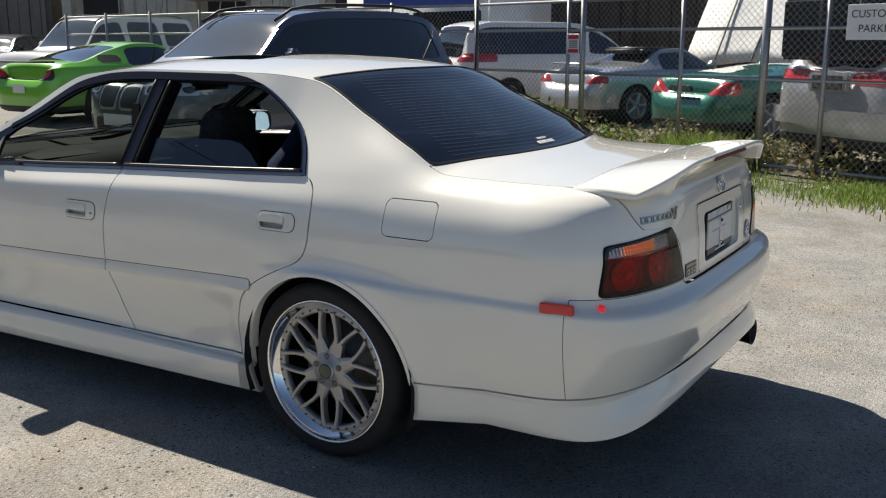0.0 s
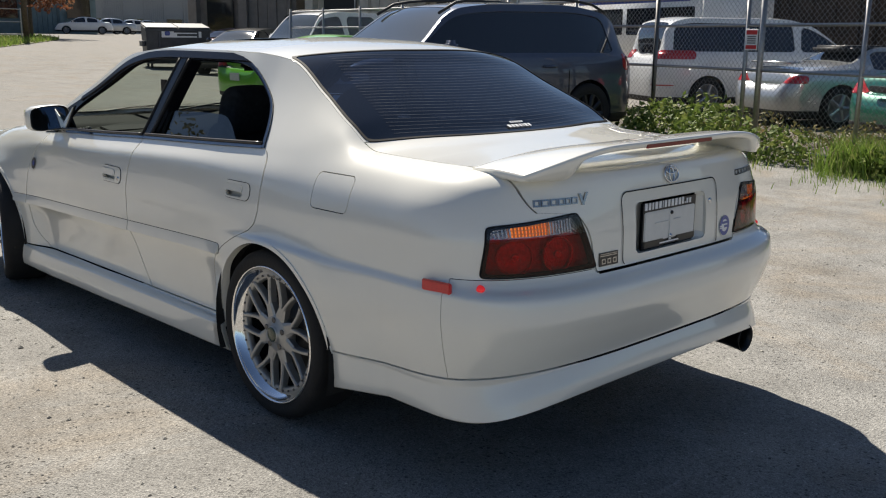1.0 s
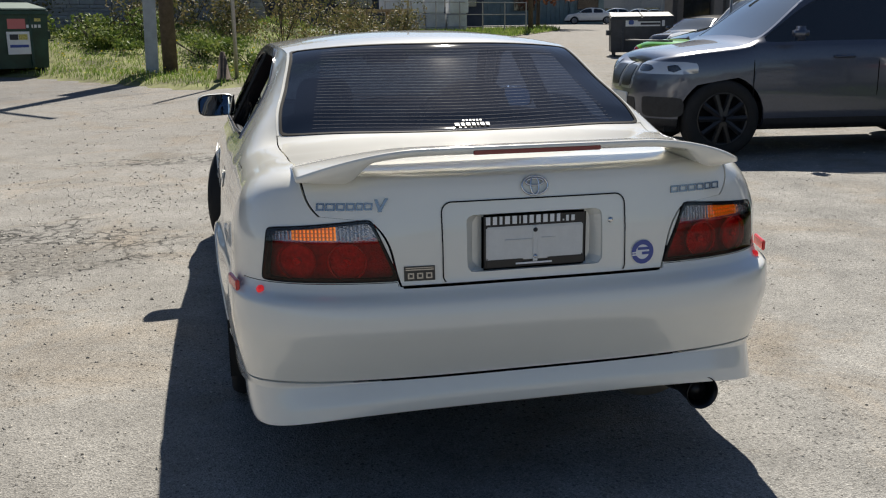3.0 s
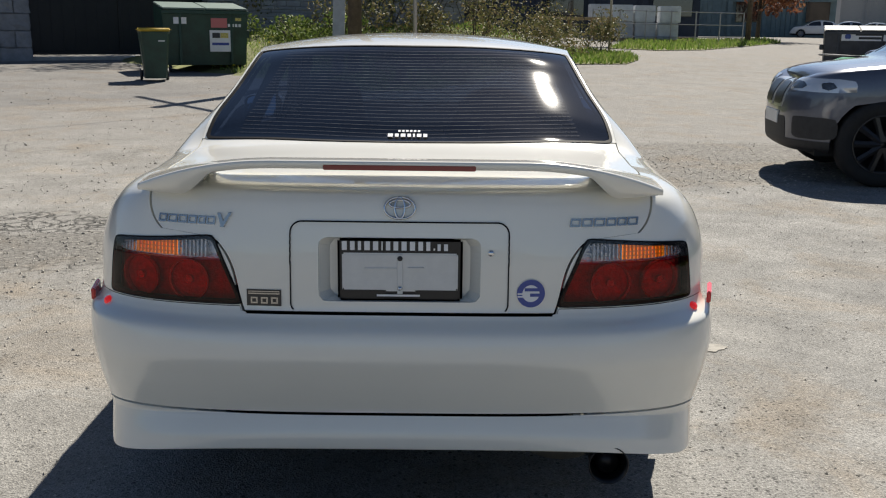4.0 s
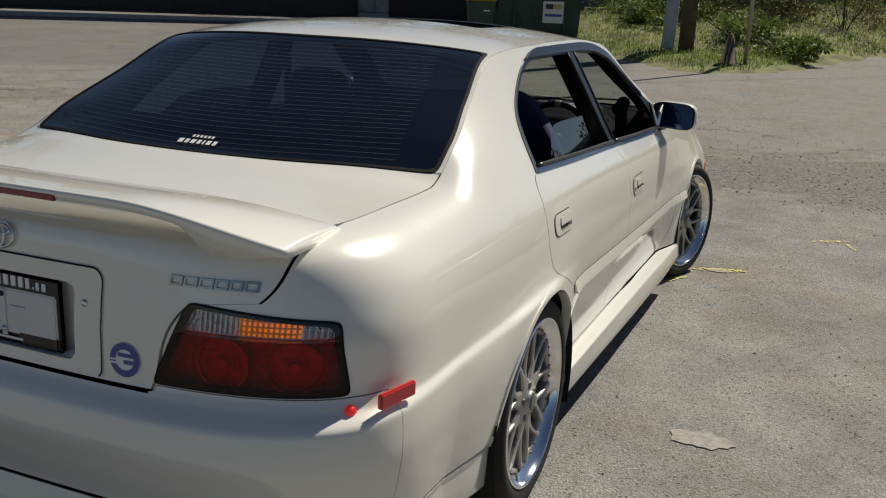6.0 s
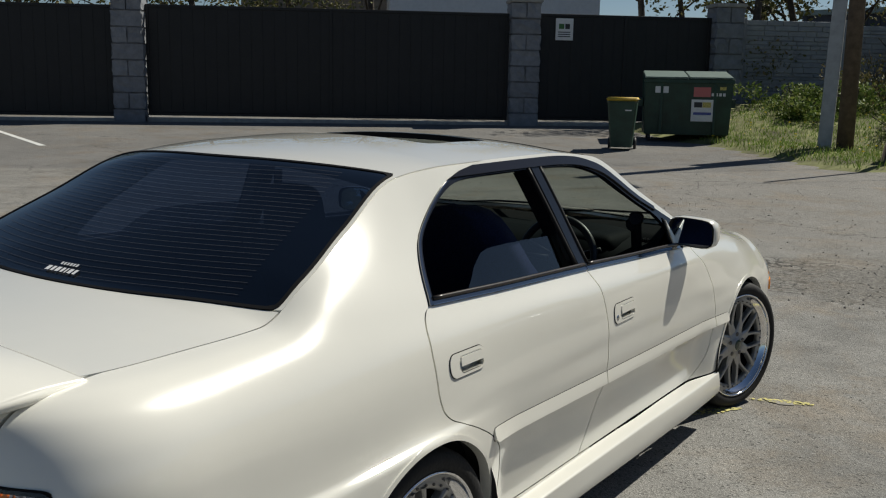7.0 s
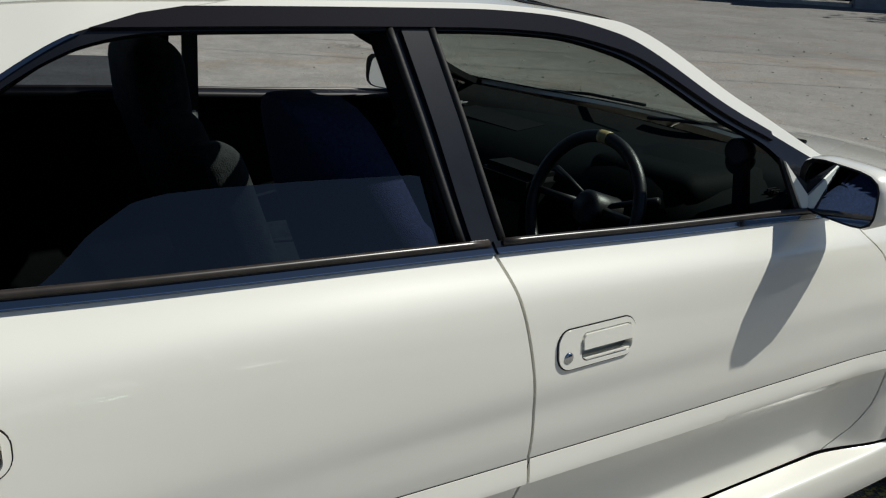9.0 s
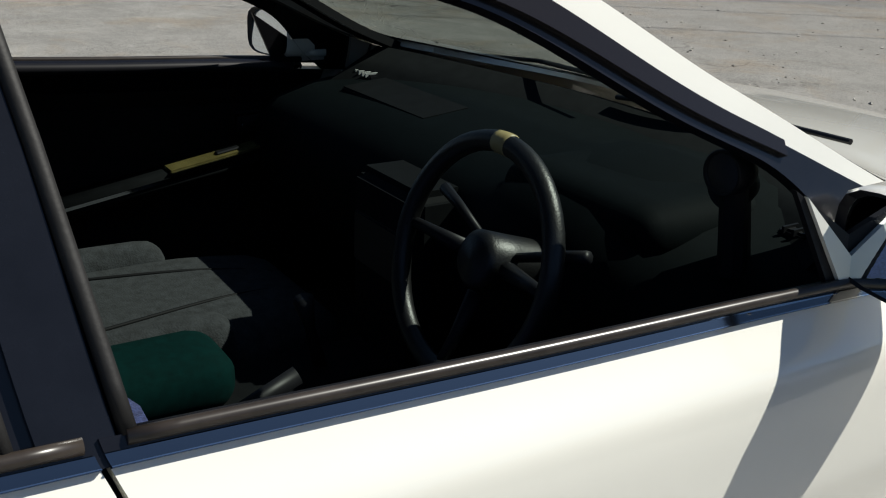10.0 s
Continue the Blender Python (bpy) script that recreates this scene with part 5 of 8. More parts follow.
    notyard = math_node("SUBTRACT", 1.0, smooth_yard.outputs["Result"])
    clear_lane = math_node("SUBTRACT", 1.0, math_node("MULTIPLY", dusty.outputs["Result"], .8))
    col = mix(math_node("MULTIPLY", math_node("MULTIPLY", math_node("MULTIPLY", broken, near.outputs["Result"]), clear_lane), notyard), col, gravel)
    # cracks
    crack = nt.nodes.new("ShaderNodeTexVoronoi")
    crack.feature = "DISTANCE_TO_EDGE"
    crack.inputs["Scale"].default_value = .42
    warp = nt.nodes.new("ShaderNodeVectorMath")
    warp.operation = "ADD"
    wob = nt.nodes.new("ShaderNodeTexNoise")
    wob.inputs["Scale"].default_value, wob.inputs["Detail"].default_value = 1.3, 6
    nt.links.new(tc.outputs["Object"], wob.inputs["Vector"])
    nt.links.new(tc.outputs["Object"], warp.inputs[0])
    nt.links.new(wob.outputs["Color"], warp.inputs[1])
    nt.links.new(warp.outputs["Vector"], crack.inputs["Vector"])
    line = ramp(crack.outputs["Distance"], [(.0, .38), (.007, 1.0)])
    col = mix(math_node("MULTIPLY", ramp(big, [(.46, 0.0), (.56, 1.0)]), near.outputs["Result"]), col, mix(1.0, col, line, "MULTIPLY"))
    # crazed, breaking asphalt
    craze = nt.nodes.new("ShaderNodeTexVoronoi")
    craze.feature = "DISTANCE_TO_EDGE"
    craze.inputs["Scale"].default_value = 6.4
    nt.links.new(warp.outputs["Vector"], craze.inputs["Vector"])
    fine_line = ramp(craze.outputs["Distance"], [(.0, .16), (.06, .5), (.13, 1.0)])
    zones = []
    for cx, cy, rx, ry in ((-2.5, 2.8, 1.5, 1.15), (-.8, 6.9, 1.8, .45), (.6, 6.2, 1.2, .8)):
        qx = math_node("POWER", math_node("ABSOLUTE", math_node("MULTIPLY", math_node("SUBTRACT", X, cx), 1 / rx)), 2.0)
        qy = math_node("POWER", math_node("ABSOLUTE", math_node("MULTIPLY", math_node("SUBTRACT", Y, cy), 1 / ry)), 2.0)
        zones.append(math_node("SUBTRACT", 1.0, math_node("ADD", qx, qy)))
    zone = math_node("MAXIMUM", math_node("MAXIMUM", zones[0], zones[1]), zones[2])
    zone = math_node("ADD", zone, math_node("MULTIPLY", math_node("SUBTRACT", noise_tex(2.2, 6, .65), .5), 3.0))
    zone = ramp(zone, [(.15, 0.0), (.55, 1.0)])
    col = mix(zone, col, mix(1.0, col, fine_line, "MULTIPLY"))
    # loose rubble where the asphalt has broken up
    rub = []
    for cx, cy, rx, ry in ((1.9, 6.6, 2.1, 1.5), (3.9, 7.6, 2.0, 1.5), (-2.3, 2.5, .9, .5)):
        qx = math_node("POWER", math_node("ABSOLUTE", math_node("MULTIPLY", math_node("SUBTRACT", X, cx), 1 / rx)), 2.0)
        qy = math_node("POWER", math_node("ABSOLUTE", math_node("MULTIPLY", math_node("SUBTRACT", Y, cy), 1 / ry)), 2.0)
        rub.append(math_node("SUBTRACT", 1.0, math_node("ADD", qx, qy)))
    rubble = math_node("MAXIMUM", math_node("MAXIMUM", rub[0], rub[1]), rub[2])
    rubble = ramp(math_node("ADD", rubble, math_node("MULTIPLY", math_node("SUBTRACT", noise_tex(1.7, 7, .7), .5), 3.4)), [(-.2, 0.0), (.4, .9)])
    col = mix(rubble, col, gravel)
    # brown dirt stains and small open pits
    col = mix(math_node("MULTIPLY", ramp(noise_tex(1.1, 8, .7, .6), [(.50, 0.0), (.66, 1.0)]), .55), col, mix(1.0, col, (1.0, .84, .66), "MULTIPLY"))
    col = mix(math_node("MULTIPLY", ramp(noise_tex(5.5, 6, .7), [(.40, 1.0), (.54, 0.0)]), .20), col, mix(1.0, col, (.62, .61, .60), "MULTIPLY"))
    holes = nt.nodes.new("ShaderNodeTexVoronoi")
    holes.inputs["Scale"].default_value = 62
    nt.links.new(tc.outputs["Object"], holes.inputs["Vector"])
    pick = nt.nodes.new("ShaderNodeSeparateColor")
    nt.links.new(holes.outputs["Color"], pick.inputs[0])
    hole_size = math_node("MULTIPLY", math_node("POWER", pick.outputs[0], 3.7), .42)
    inside_hole = ramp(math_node("SUBTRACT", math_node("ADD", holes.outputs["Distance"], math_node("MULTIPLY", math_node("SUBTRACT", noise_tex(130, 2, .6), .5), .35)), hole_size), [(.0, .27), (.08, 1.0)])
    pits = ramp(noise_tex(62, 2, .5), [(.29, .45), (.36, 1.0)])
    pitted = ramp(noise_tex(2.4, 5, .6), [(.36, 0.0), (.60, 1.0)])
    col = mix(math_node("MULTIPLY", ramp(noise_tex(1.3, 4, .6), [(.36, .15), (.60, 1.0)]), notyard), col, mix(1.0, col, inside_hole, "MULTIPLY"))
    col = mix(pitted, col, mix(1.0, col, pits, "MULTIPLY"))
    fleck = ramp(noise_tex(210, 3, .75), [(.30, .55), (.5, 1.0), (.70, 1.42)])
    col = mix(1.0, col, fleck, "MULTIPLY")
    nt.links.new(col, b.inputs["Base Color"])
    bump = nt.nodes.new("ShaderNodeBump")
    bump.inputs["Strength"].default_value, bump.inputs["Distance"].default_value = 0.55, 0.006
    h = math_node("ADD", speck, math_node("MULTIPLY", chips.outputs["Distance"], 1.2))
    h = math_node("ADD", h, math_node("MULTIPLY", noise_tex(34, 5, .7), 1.0))
    nt.links.new(h, bump.inputs["Height"])
    nt.links.new(bump.outputs["Normal"], b.inputs["Normal"])
    return m


def ground_sheet():
    xs = sorted(set(np.round(np.concatenate([np.linspace(-8, 12, 41), np.linspace(-60, 80, 57), np.linspace(-900, 900, 25)]), 3)))
    ys = sorted(set(np.round(np.concatenate([np.linspace(-6, 14, 41), np.linspace(-60, 120, 73), np.linspace(-700, 1100, 27)]), 3)))
    verts = [(x, y, ground_z(x, y)) for y in ys for x in xs]
    n = len(xs)
    faces = [(j * n + i, j * n + i + 1, (j + 1) * n + i + 1, (j + 1) * n + i) for j in range(len(ys) - 1) for i in range(n - 1)]
    return link_mesh("ground", verts, faces, ground_material())


tagged(ground_sheet(), "worn grey asphalt yard with dust, gravel and cracks", "ground", kind="structure")
rng = np.random.default_rng(7)


def prisms(name, segs, radius, mat, sides=4):
    """Many straight thin bars as one mesh."""
    verts, faces = [], []
    for a, b in segs:
        a, b = Vector(a), Vector(b)
        d = (b - a).normalized()
        ref = Vector((0, 0, 1)) if abs(d.z) < .9 else Vector((1, 0, 0))
        s = d.cross(ref).normalized()
        u = s.cross(d)
        n0 = len(verts)
        for p in (a, b):
            for k in range(sides):
                t = k * math.tau / sides
                verts.append(p + radius * (math.cos(t) * s + math.sin(t) * u))
        for k in range(sides):
            faces.append((n0 + k, n0 + (k + 1) % sides, n0 + sides + (k + 1) % sides, n0 + sides + k))
    return link_mesh(name, verts, faces, mat, smooth=False)


def leaf_material(name, colors, trans=0.25):
    m = bpy.data.materials.new(name)
    m.use_nodes = True
    nt = m.node_tree
    b = nt.nodes["Principled BSDF"]
    b.inputs["Roughness"].default_value = 0.6
    b.inputs["Specular IOR Level"].default_value = 0.3
    g = nt.nodes.new("ShaderNodeNewGeometry")
    r = nt.nodes.new("ShaderNodeValToRGB")
    while len(r.color_ramp.elements) < len(colors):
        r.color_ramp.elements.new(0.5)
    for i, (e, c) in enumerate(zip(r.color_ramp.elements, colors)):
        e.position, e.color = i / (len(colors) - 1), (*c, 1)
    nt.links.new(g.outputs["Random Per Island"], r.inputs["Fac"])
    nt.links.new(r.outputs["Color"], b.inputs["Base Color"])
    t = nt.nodes.new("ShaderNodeBsdfTranslucent")
    nt.links.new(r.outputs["Color"], t.inputs["Color"])
    mx = nt.nodes.new("ShaderNodeMixShader")
    mx.inputs["Fac"].default_value = trans
    nt.links.new(b.outputs["BSDF"], mx.inputs[1])
    nt.links.new(t.outputs["BSDF"], mx.inputs[2])
    nt.links.new(mx.outputs["Shader"], nt.nodes["Material Output"].inputs["Surface"])
    return m


LEAF = leaf_material("green_leaves", [(.06, .10, .018), (.12, .18, .035), (.19, .25, .06), (.25, .27, .08)])
LEAF_DRY = leaf_material("olive_and_dry_leaves", [(.06, .07, .025), (.12, .125, .045), (.19, .17, .07), (.24, .18, .09)])
LEAF_FAR = leaf_material("spring_tree_leaves", [(.05, .06, .02), (.10, .11, .035), (.17, .17, .06), (.22, .19, .08)], .15)
LEAF_RED = leaf_material("rust_red_leaves", [(.14, .05, .03), (.24, .10, .05), (.28, .15, .08)])
GRASS = leaf_material("grass_blades", [(.09, .15, .025), (.15, .235, .04), (.21, .30, .06), (.30, .30, .12)], .35)
BARK = material("dark_bark", (.07, .058, .045), .9, vary=.35, scale=9, bump=.6, bump_scale=25)
YELLOW_FLOWER = leaf_material("yellow_flowers", [(.55, .45, .03), (.65, .5, .05)])


def leaf_mesh(name, pts, size, mat, flat=0.0, parent=None, aspect=.55):
    """A leaf, bent along its middle, at each point."""
    pts = np.asarray(pts, float)
    n = len(pts)
    d = rng.normal(size=(n, 3))
    d[:, 2] *= 1 - flat
    d /= np.linalg.norm(d, axis=1)[:, None]
    e = rng.normal(size=(n, 3))
    e -= (e * d).sum(1)[:, None] * d
    e /= np.linalg.norm(e, axis=1)[:, None]
    f = np.cross(d, e)
    s = size * rng.uniform(.6, 1.35, (n, 1))
    base, tip = pts - d * s * .5, pts + d * s * .5
    l, r = pts + e * s * aspect * .5 + f * s * .10, pts - e * s * aspect * .5 + f * s * .10
    v = np.stack([base, l, tip, r], 1).reshape(-1, 3)
    faces = [(4 * k, 4 * k + 1, 4 * k + 2, 4 * k + 3) for k in range(n)]
    return link_mesh(name, v, faces, mat, smooth=False, parent=parent)


def ball(c, r, n, hollow=.35):
    d = rng.normal(size=(n, 3))
    d /= np.linalg.norm(d, axis=1)[:, None]
    q = rng.uniform(hollow ** 3, 1, (n, 1)) ** (1 / 3)
    return np.asarray(c) + d * q * np.asarray(r)


def blades(name, xy, height, width, mat, kind="stuff"):
    v, f = [], []
    for x, y in xy:
        z = ground_here(x, y)
        h = height * rng.uniform(.45, 1.25)
        a = rng.uniform(0, math.tau)
        lean = rng.normal(0, .35, 2) * h
        wx, wy = math.cos(a) * width, math.sin(a) * width
        n = len(v)
        v += [(x - wx, y - wy, z - .01), (x + wx, y + wy, z - .01), (x + lean[0] * .4 + wx * .7, y + lean[1] * .4 + wy * .7, z + h * .6), (x + lean[0] * .4 - wx * .7, y + lean[1] * .4 - wy * .7, z + h * .6), (x + lean[0], y + lean[1], z + h)]
        f += [(n, n + 1, n + 2, n + 3), (n + 3, n + 2, n + 4)]
    return link_mesh(name, v, f, mat, smooth=False)


def bank_height(x, y):
    """The grassy bank left of the lane."""
    edge = min(y - (15.9 + .95 * abs(x + 1.2)), (1.1 + .30 * (y - 20.5) - x) * .95, 46 - y)
    if edge <= 0:
        return 0.0
    return .10 * min(edge, 1) + .0 + 1.15 * (1 - math.exp(-max(0, (y - 20) - max(0, x - 1) * 1.3) / 7.0)) * min(1, edge / 3)


def ground_here(x, y):
    return ground_z(x, y) + bank_height(x, y)


def text_mesh(name, body, size, mat, m, parent=None, depth=.002):
    c = bpy.data.curves.new(name, "FONT")
    c.body, c.size, c.extrude, c.align_x, c.align_y = body, size, depth, "CENTER", "CENTER"
    tmp = bpy.data.objects.new(name, c)
    me = bpy.data.meshes.new_from_object(tmp)
    bpy.data.objects.remove(tmp)
    me.materials.append(mat)
    ob = new(name, me)
    ob.parent = parent
    ob.matrix_basis = m
    return ob


# ---- parked vehicles ----
CAR_TYRE = TYRE
ALLOY = material("grey_alloy", (.42, .42, .43), .35, .7, .05, 20)
ALLOY_BLACK = material("black_alloy", (.03, .03, .032), .3, .4)
LAMP_GLASS = material("headlamp_glass", (.55, .57, .6), .12, .4, coat=1)
TAIL_RED = material("tail_lamp_red", (.42, .02, .02), .2, coat=.8)
DARK_GLASS = material("dark_car_glass", (.012, .014, .017), .05, 0, coat=1.0)
GREY_GLASS = material("grey_car_glass", (.05, .06, .065), .05, 0, coat=1.0)
BLACK_PLASTIC = material("black_bumper_plastic", (.022, .022, .024), .6, vary=.2, scale=20)


def road_wheel(parent, x, y, r, width, rim_mat, spokes=5):
    h = new("wheel")
    h.parent = parent
    h.matrix_basis = pose(x, y, r, 0, 0, 0) @ Matrix.Diagonal((1 if x > 0 else -1, 1, 1, 1))
    rim = r * .68
    part("tyre", lathe_bm([(rim, 0), (rim + .01, .012), (r - .03, .012), (r - .006, -.006), (r, -.03), (r, -width + .03), (r - .03, -width), (rim, -width)], 36), CAR_TYRE, h, "", True)
    part("rim", lathe_bm([(rim, .0), (rim - .012, .004), (rim - .022, -.02), (rim - .03, -.10), (.0001, -.10)], 36), rim_mat, h, "", True)
    for k in range(spokes):
        a = k * math.tau / spokes
        c, s = math.cos(a), math.sin(a)
        part("spoke", tube_bm([(-.012, .03 * c, .03 * s), (-.006, rim * .5 * c, rim * .5 * s), (-.014, (rim - .015) * c, (rim - .015) * s)], [.045, .030, .034], 6), rim_mat, h)
    part("hub", lathe_bm([(.0001, .0), (.035, -.004), (.06, -.02)], 16), rim_mat, h, "", True)
    return h


def vehicle(name, label, at, heading, L, W, prof, belt, windows, screens, paint, glass_mat=DARK_GLASS, zb=.24, wheel_y=(-1.4, 1.4), wheel_r=.33,
            rim_mat=ALLOY, extras=(), spokes=5, square=7.0, roof_w=.64, group="", skirt=True, tuck=.05, mirrors=True, rails=False, nose=None):
    c = thing(name, label, "car", (at[0], at[1], ground_z(*at)), heading, group)
    top = pchip([p[0] for p in prof], [p[1] for p in prof])
    h2 = L / 2
    ys = list(np.linspace(-.9, .9, 64) * h2)
    f9 = (1 - .9 ** square) ** (1 / square)
    ends = [h2 * (1 - f ** square) ** (1 / square) for f in np.linspace(f9, 0, 10)[1:]]
    ys = [-e for e in ends[::-1]] + ys + ends
    if nose:
        n_n, n_q = nose
        tips = [h2 * (n_q + (1 - n_q) * (1 - f ** n_n) ** (1 / n_n)) for f in np.linspace(.97, 0, 22)]
        ys = [y for y in ys if y < n_q * h2] + [y for y in tips if y > n_q * h2 + .01]
    zmax = max(p[1] for p in prof)
    rows = []
    for y in ys:
        q = min(abs(y) / h2, 1.0)
        f = max(0.0, 1 - q ** square) ** (1 / square)
        if nose and y > 0:
            f = max(0.0, 1 - max(0.0, (q - nose[1]) / (1 - nose[1])) ** nose[0]) ** (1 / nose[0])
        zt = float(top(y)[0, 0])
        b = min(belt, zt - .05)
        k = np.clip((zt - belt) / (zmax - belt), 0, 1)
        k = k * k * (3 - 2 * k)
        xr = W * (.88 - (.88 - roof_w) * k)
        e4 = q ** 6
        pts = [(.90 * W, zb, .035), (.965 * W, zb + .05, .01), (1.0 * W, zb + .45 * (b - zb), 0), (.995 * W, zb + .75 * (b - zb), .008), (.965 * W, b - .03, tuck * .7), (.945 * W, b, tuck), (xr, zt - .025, tuck * 1.6)]
        rows.append([(x * f, y * (1 - s * e4), min(z, zt - .02) if i < 6 else z) for i, (x, z, s) in enumerate(pts)])
    R = np.array(rows)
    nr = R.shape[1]
    vv = np.linspace(0, nr - 1, (nr - 1) * 4 + 1)
    S = pchip(range(nr), R.transpose(1, 0, 2).reshape(nr, -1))(vv).reshape(len(vv), len(ys), 3).transpose(1, 0, 2)
    x_, y_, z_ = S[..., 0], S[..., 1], S[..., 2]
    v_ = np.broadcast_to(vv, x_.shape)
    zt_ = np.broadcast_to(top(np.array(ys))[:, 0][:, None], x_.shape)
    arch = np.minimum.reduce([np.hypot(y_ - wy, z_ - wheel_r) - (wheel_r + .045) for wy in wheel_y])
    w_ = v_ - 5
    win = np.full_like(x_, -1.0)
    cuts = []
    for y0, y1 in windows:
        f = smin((.88 - w_) * .4, (w_ - .07) * .4, y_ - y0 - .10 * w_, y1 - y_ - .0 * w_, (zt_ - belt - .10) * .8, k=.015)
        cuts.append(f)
        win = np.maximum(win, f)
    lamps = [(n, mt, fn(x_, y_, z_), o) for n, mt, fn, o in extras]
    for mm in (False, True):
        panel("body_side", S, [arch, -win], paint, c, mirror=mm, lip=.03)
        for f in cuts:
            panel("side_window", S, [f + .002], glass_mat, c, mirror=mm, out=-.012, lip=0)
        for n, mt, f, o in lamps:
            panel(n, S, [f], mt, c, mirror=mm, out=o, lip=.012)
        if skirt:
            panel("sill_trim", S, [zb + .10 - z_, arch], BLACK_PLASTIC, c, mirror=mm, out=.006, lip=.01)
    us = np.linspace(-1, 1, 25)
    T = np.zeros((len(ys), len(us), 3))
    for j, u in enumerate(us):
        T[:, j, 0] = R[:, -1, 0] * u
        T[:, j, 1] = R[:, -1, 1]
        T[:, j, 2] = R[:, -1, 2] + .035 * (1 - abs(u) ** 2.2)
    tx_, ty_ = T[..., 0], T[..., 1]
    rx_ = np.broadcast_to(R[:, -1, 0][:, None], tx_.shape)
    scr = np.full_like(tx_, -1.0)
    for y0, y1 in screens:
        f = smin(ty_ - y0, y1 - ty_, rx_ - .05 - np.abs(tx_), k=.02)
        panel("windscreen" if y0 > 0 else "rear_window", T, [f + .002], glass_mat if y0 < 0 else GREY_GLASS, c, lip=0, out=-.004)
        scr = np.maximum(scr, f)
    panel("body_top", T, [-scr], paint, c, lip=0)
    part("underbody", box_bm(-W * .8, W * .8, -h2 * .9, h2 * .9, zb - .03, zb + .25), UNDERBODY, c)
    for wy in wheel_y:
        for s in (-1, 1):
            road_wheel(c, s * (W - .01), wy, wheel_r, .23, rim_mat, spokes)
    if mirrors:
        my = max(p[1] for p in screens) - .35
        for s in (-1, 1):
            bm = box_bm(min(s * (W + .02), s * (W + .20)), max(s * (W + .02), s * (W + .20)), my - .05, my + .08, belt + .02, belt + .16, .04, 3)
            part("door_mirror", bm, paint, c, "", True)
    if rails:
        for s in (-1, 1):
            pts = [(s * W * (roof_w - .02), y, float(top(y)[0, 0]) + (.045 if abs(y + .5) < 1.3 else 0.0)) for y in np.linspace(-1.9, .75, 12)]
            part("roof_rail", tube_bm(pts, .018, 8), BLACK_PLASTIC, c, "", True)
    return c


def lamp_box(y0, y1, x0, x1, z0, z1):
    return lambda x, y, z: smin(y - y0, y1 - y, x - x0, x1 - x, z - z0, z1 - z, k=.012)


GREY_PAINT = material("space_grey_metallic", (.075, .085, .118), .30, .40, .05, 30, coat=1)
GREEN_PAINT = material("bright_green_paint", (.16, .50, .03), .28, coat=1, vary=.03, scale=5)
WHITE_PAINT = material("white_car_paint", (.72, .72, .71), .3, coat=1, vary=.04, scale=4)
SILVER_PAINT = material("silver_metallic", (.46, .47, .48), .30, .6, .04, 8, coat=1)
DKGREEN_PAINT = material("dark_green_metallic", (.012, .13, .085), .28, .3, .05, 8, coat=1)
BLACK_PAINT = material("black_car_paint", (.012, .012, .015), .25, coat=1, vary=.2, scale=5)
RED_PAINT = material("dark_red_car_paint", (.22, .02, .02), .3, coat=1, vary=.1, scale=5)

LAMP_SMOKED = material("smoked_lamp_glass", (.05, .055, .065), .14, .5, .5, 14, coat=1)
suv = vehicle("parked_crossover", "dark grey metallic crossover with dark windows parked across the yard", (5.92, 6.04), 83, 4.74, .97,
              [(-2.37, 1.02), (-2.33, 1.22), (-2.14, 1.52), (-1.82, 1.66), (-1.12, 1.735), (-.1, 1.72), (.45, 1.67), (1.26, 1.17), (1.35, 1.13), (1.9, 1.07), (2.18, 1.03), (2.30, 1.00), (2.35, .97), (2.37, .94)],
              1.12, [(-1.87, 1.40)], [(.52, 1.24), (-2.28, -1.90)], GREY_PAINT, zb=.28, wheel_y=(-1.36, 1.60), wheel_r=.385, rim_mat=ALLOY_BLACK, nose=(3.0, .62),
              extras=[("head_light", LAMP_GLASS, lamp_box(1.86, 2.46, .40, .99, .825, .945), .006), ("tail_light", TAIL_RED, lamp_box(-2.5, -2.0, .45, 1.0, .92, 1.13), .004),
                      ("air_intake", BLACK_PLASTIC, lamp_box(1.98, 2.5, .56, .93, .40, .60), .003), ("lower_grille", BLACK_PLASTIC, lamp_box(2.2, 2.5, -.1, .44, .36, .58), .004),
                      ("grille_frame", SILVER_PAINT, lamp_box(1.9, 2.5, .030, .345, .660, .915), .010), ("grille", ALLOY_BLACK, lamp_box(1.9, 2.5, .056, .318, .686, .890), .016),
                      ("arch_marker", RED_MARK, lamp_box(1.74, 1.98, .8, 1.0, .765, .79), .004), ("lamp_core", LAMP_SMOKED, lamp_box(2.00, 2.13, .42, .99, .842, .915), .010), ("lamp_core", LAMP_SMOKED, lamp_box(2.22, 2.31, .42, .99, .842, .915), .010)],
              spokes=10, roof_w=.68, rails=True)
suv.scale = (1.03, 1.03, 1.03)
for s_ in (-1, 1):
    for y_h in (-.67, .38):
        bm = box_bm(min(s_ * .955, s_ * 1.0), max(s_ * .955, s_ * 1.0), y_h - .12, y_h + .10, .965, .995, .012, 3)
        part("door_handle", bm, GREY_PAINT, suv, "", True)
    for y_j in (-1.0, .0, 1.30):
        part("door_joint", tube_bm([(s_ * .935, y_j, .40), (s_ * .972, y_j, .65), (s_ * .968, y_j, .90), (s_ * .922, y_j, 1.10)], .005, 5), DARK_GAP, suv)
part("front_plate", box_bm(-.25, .25, 2.36, 2.378, .50, .62, .004, 1), PLASTIC_WHITE, suv)
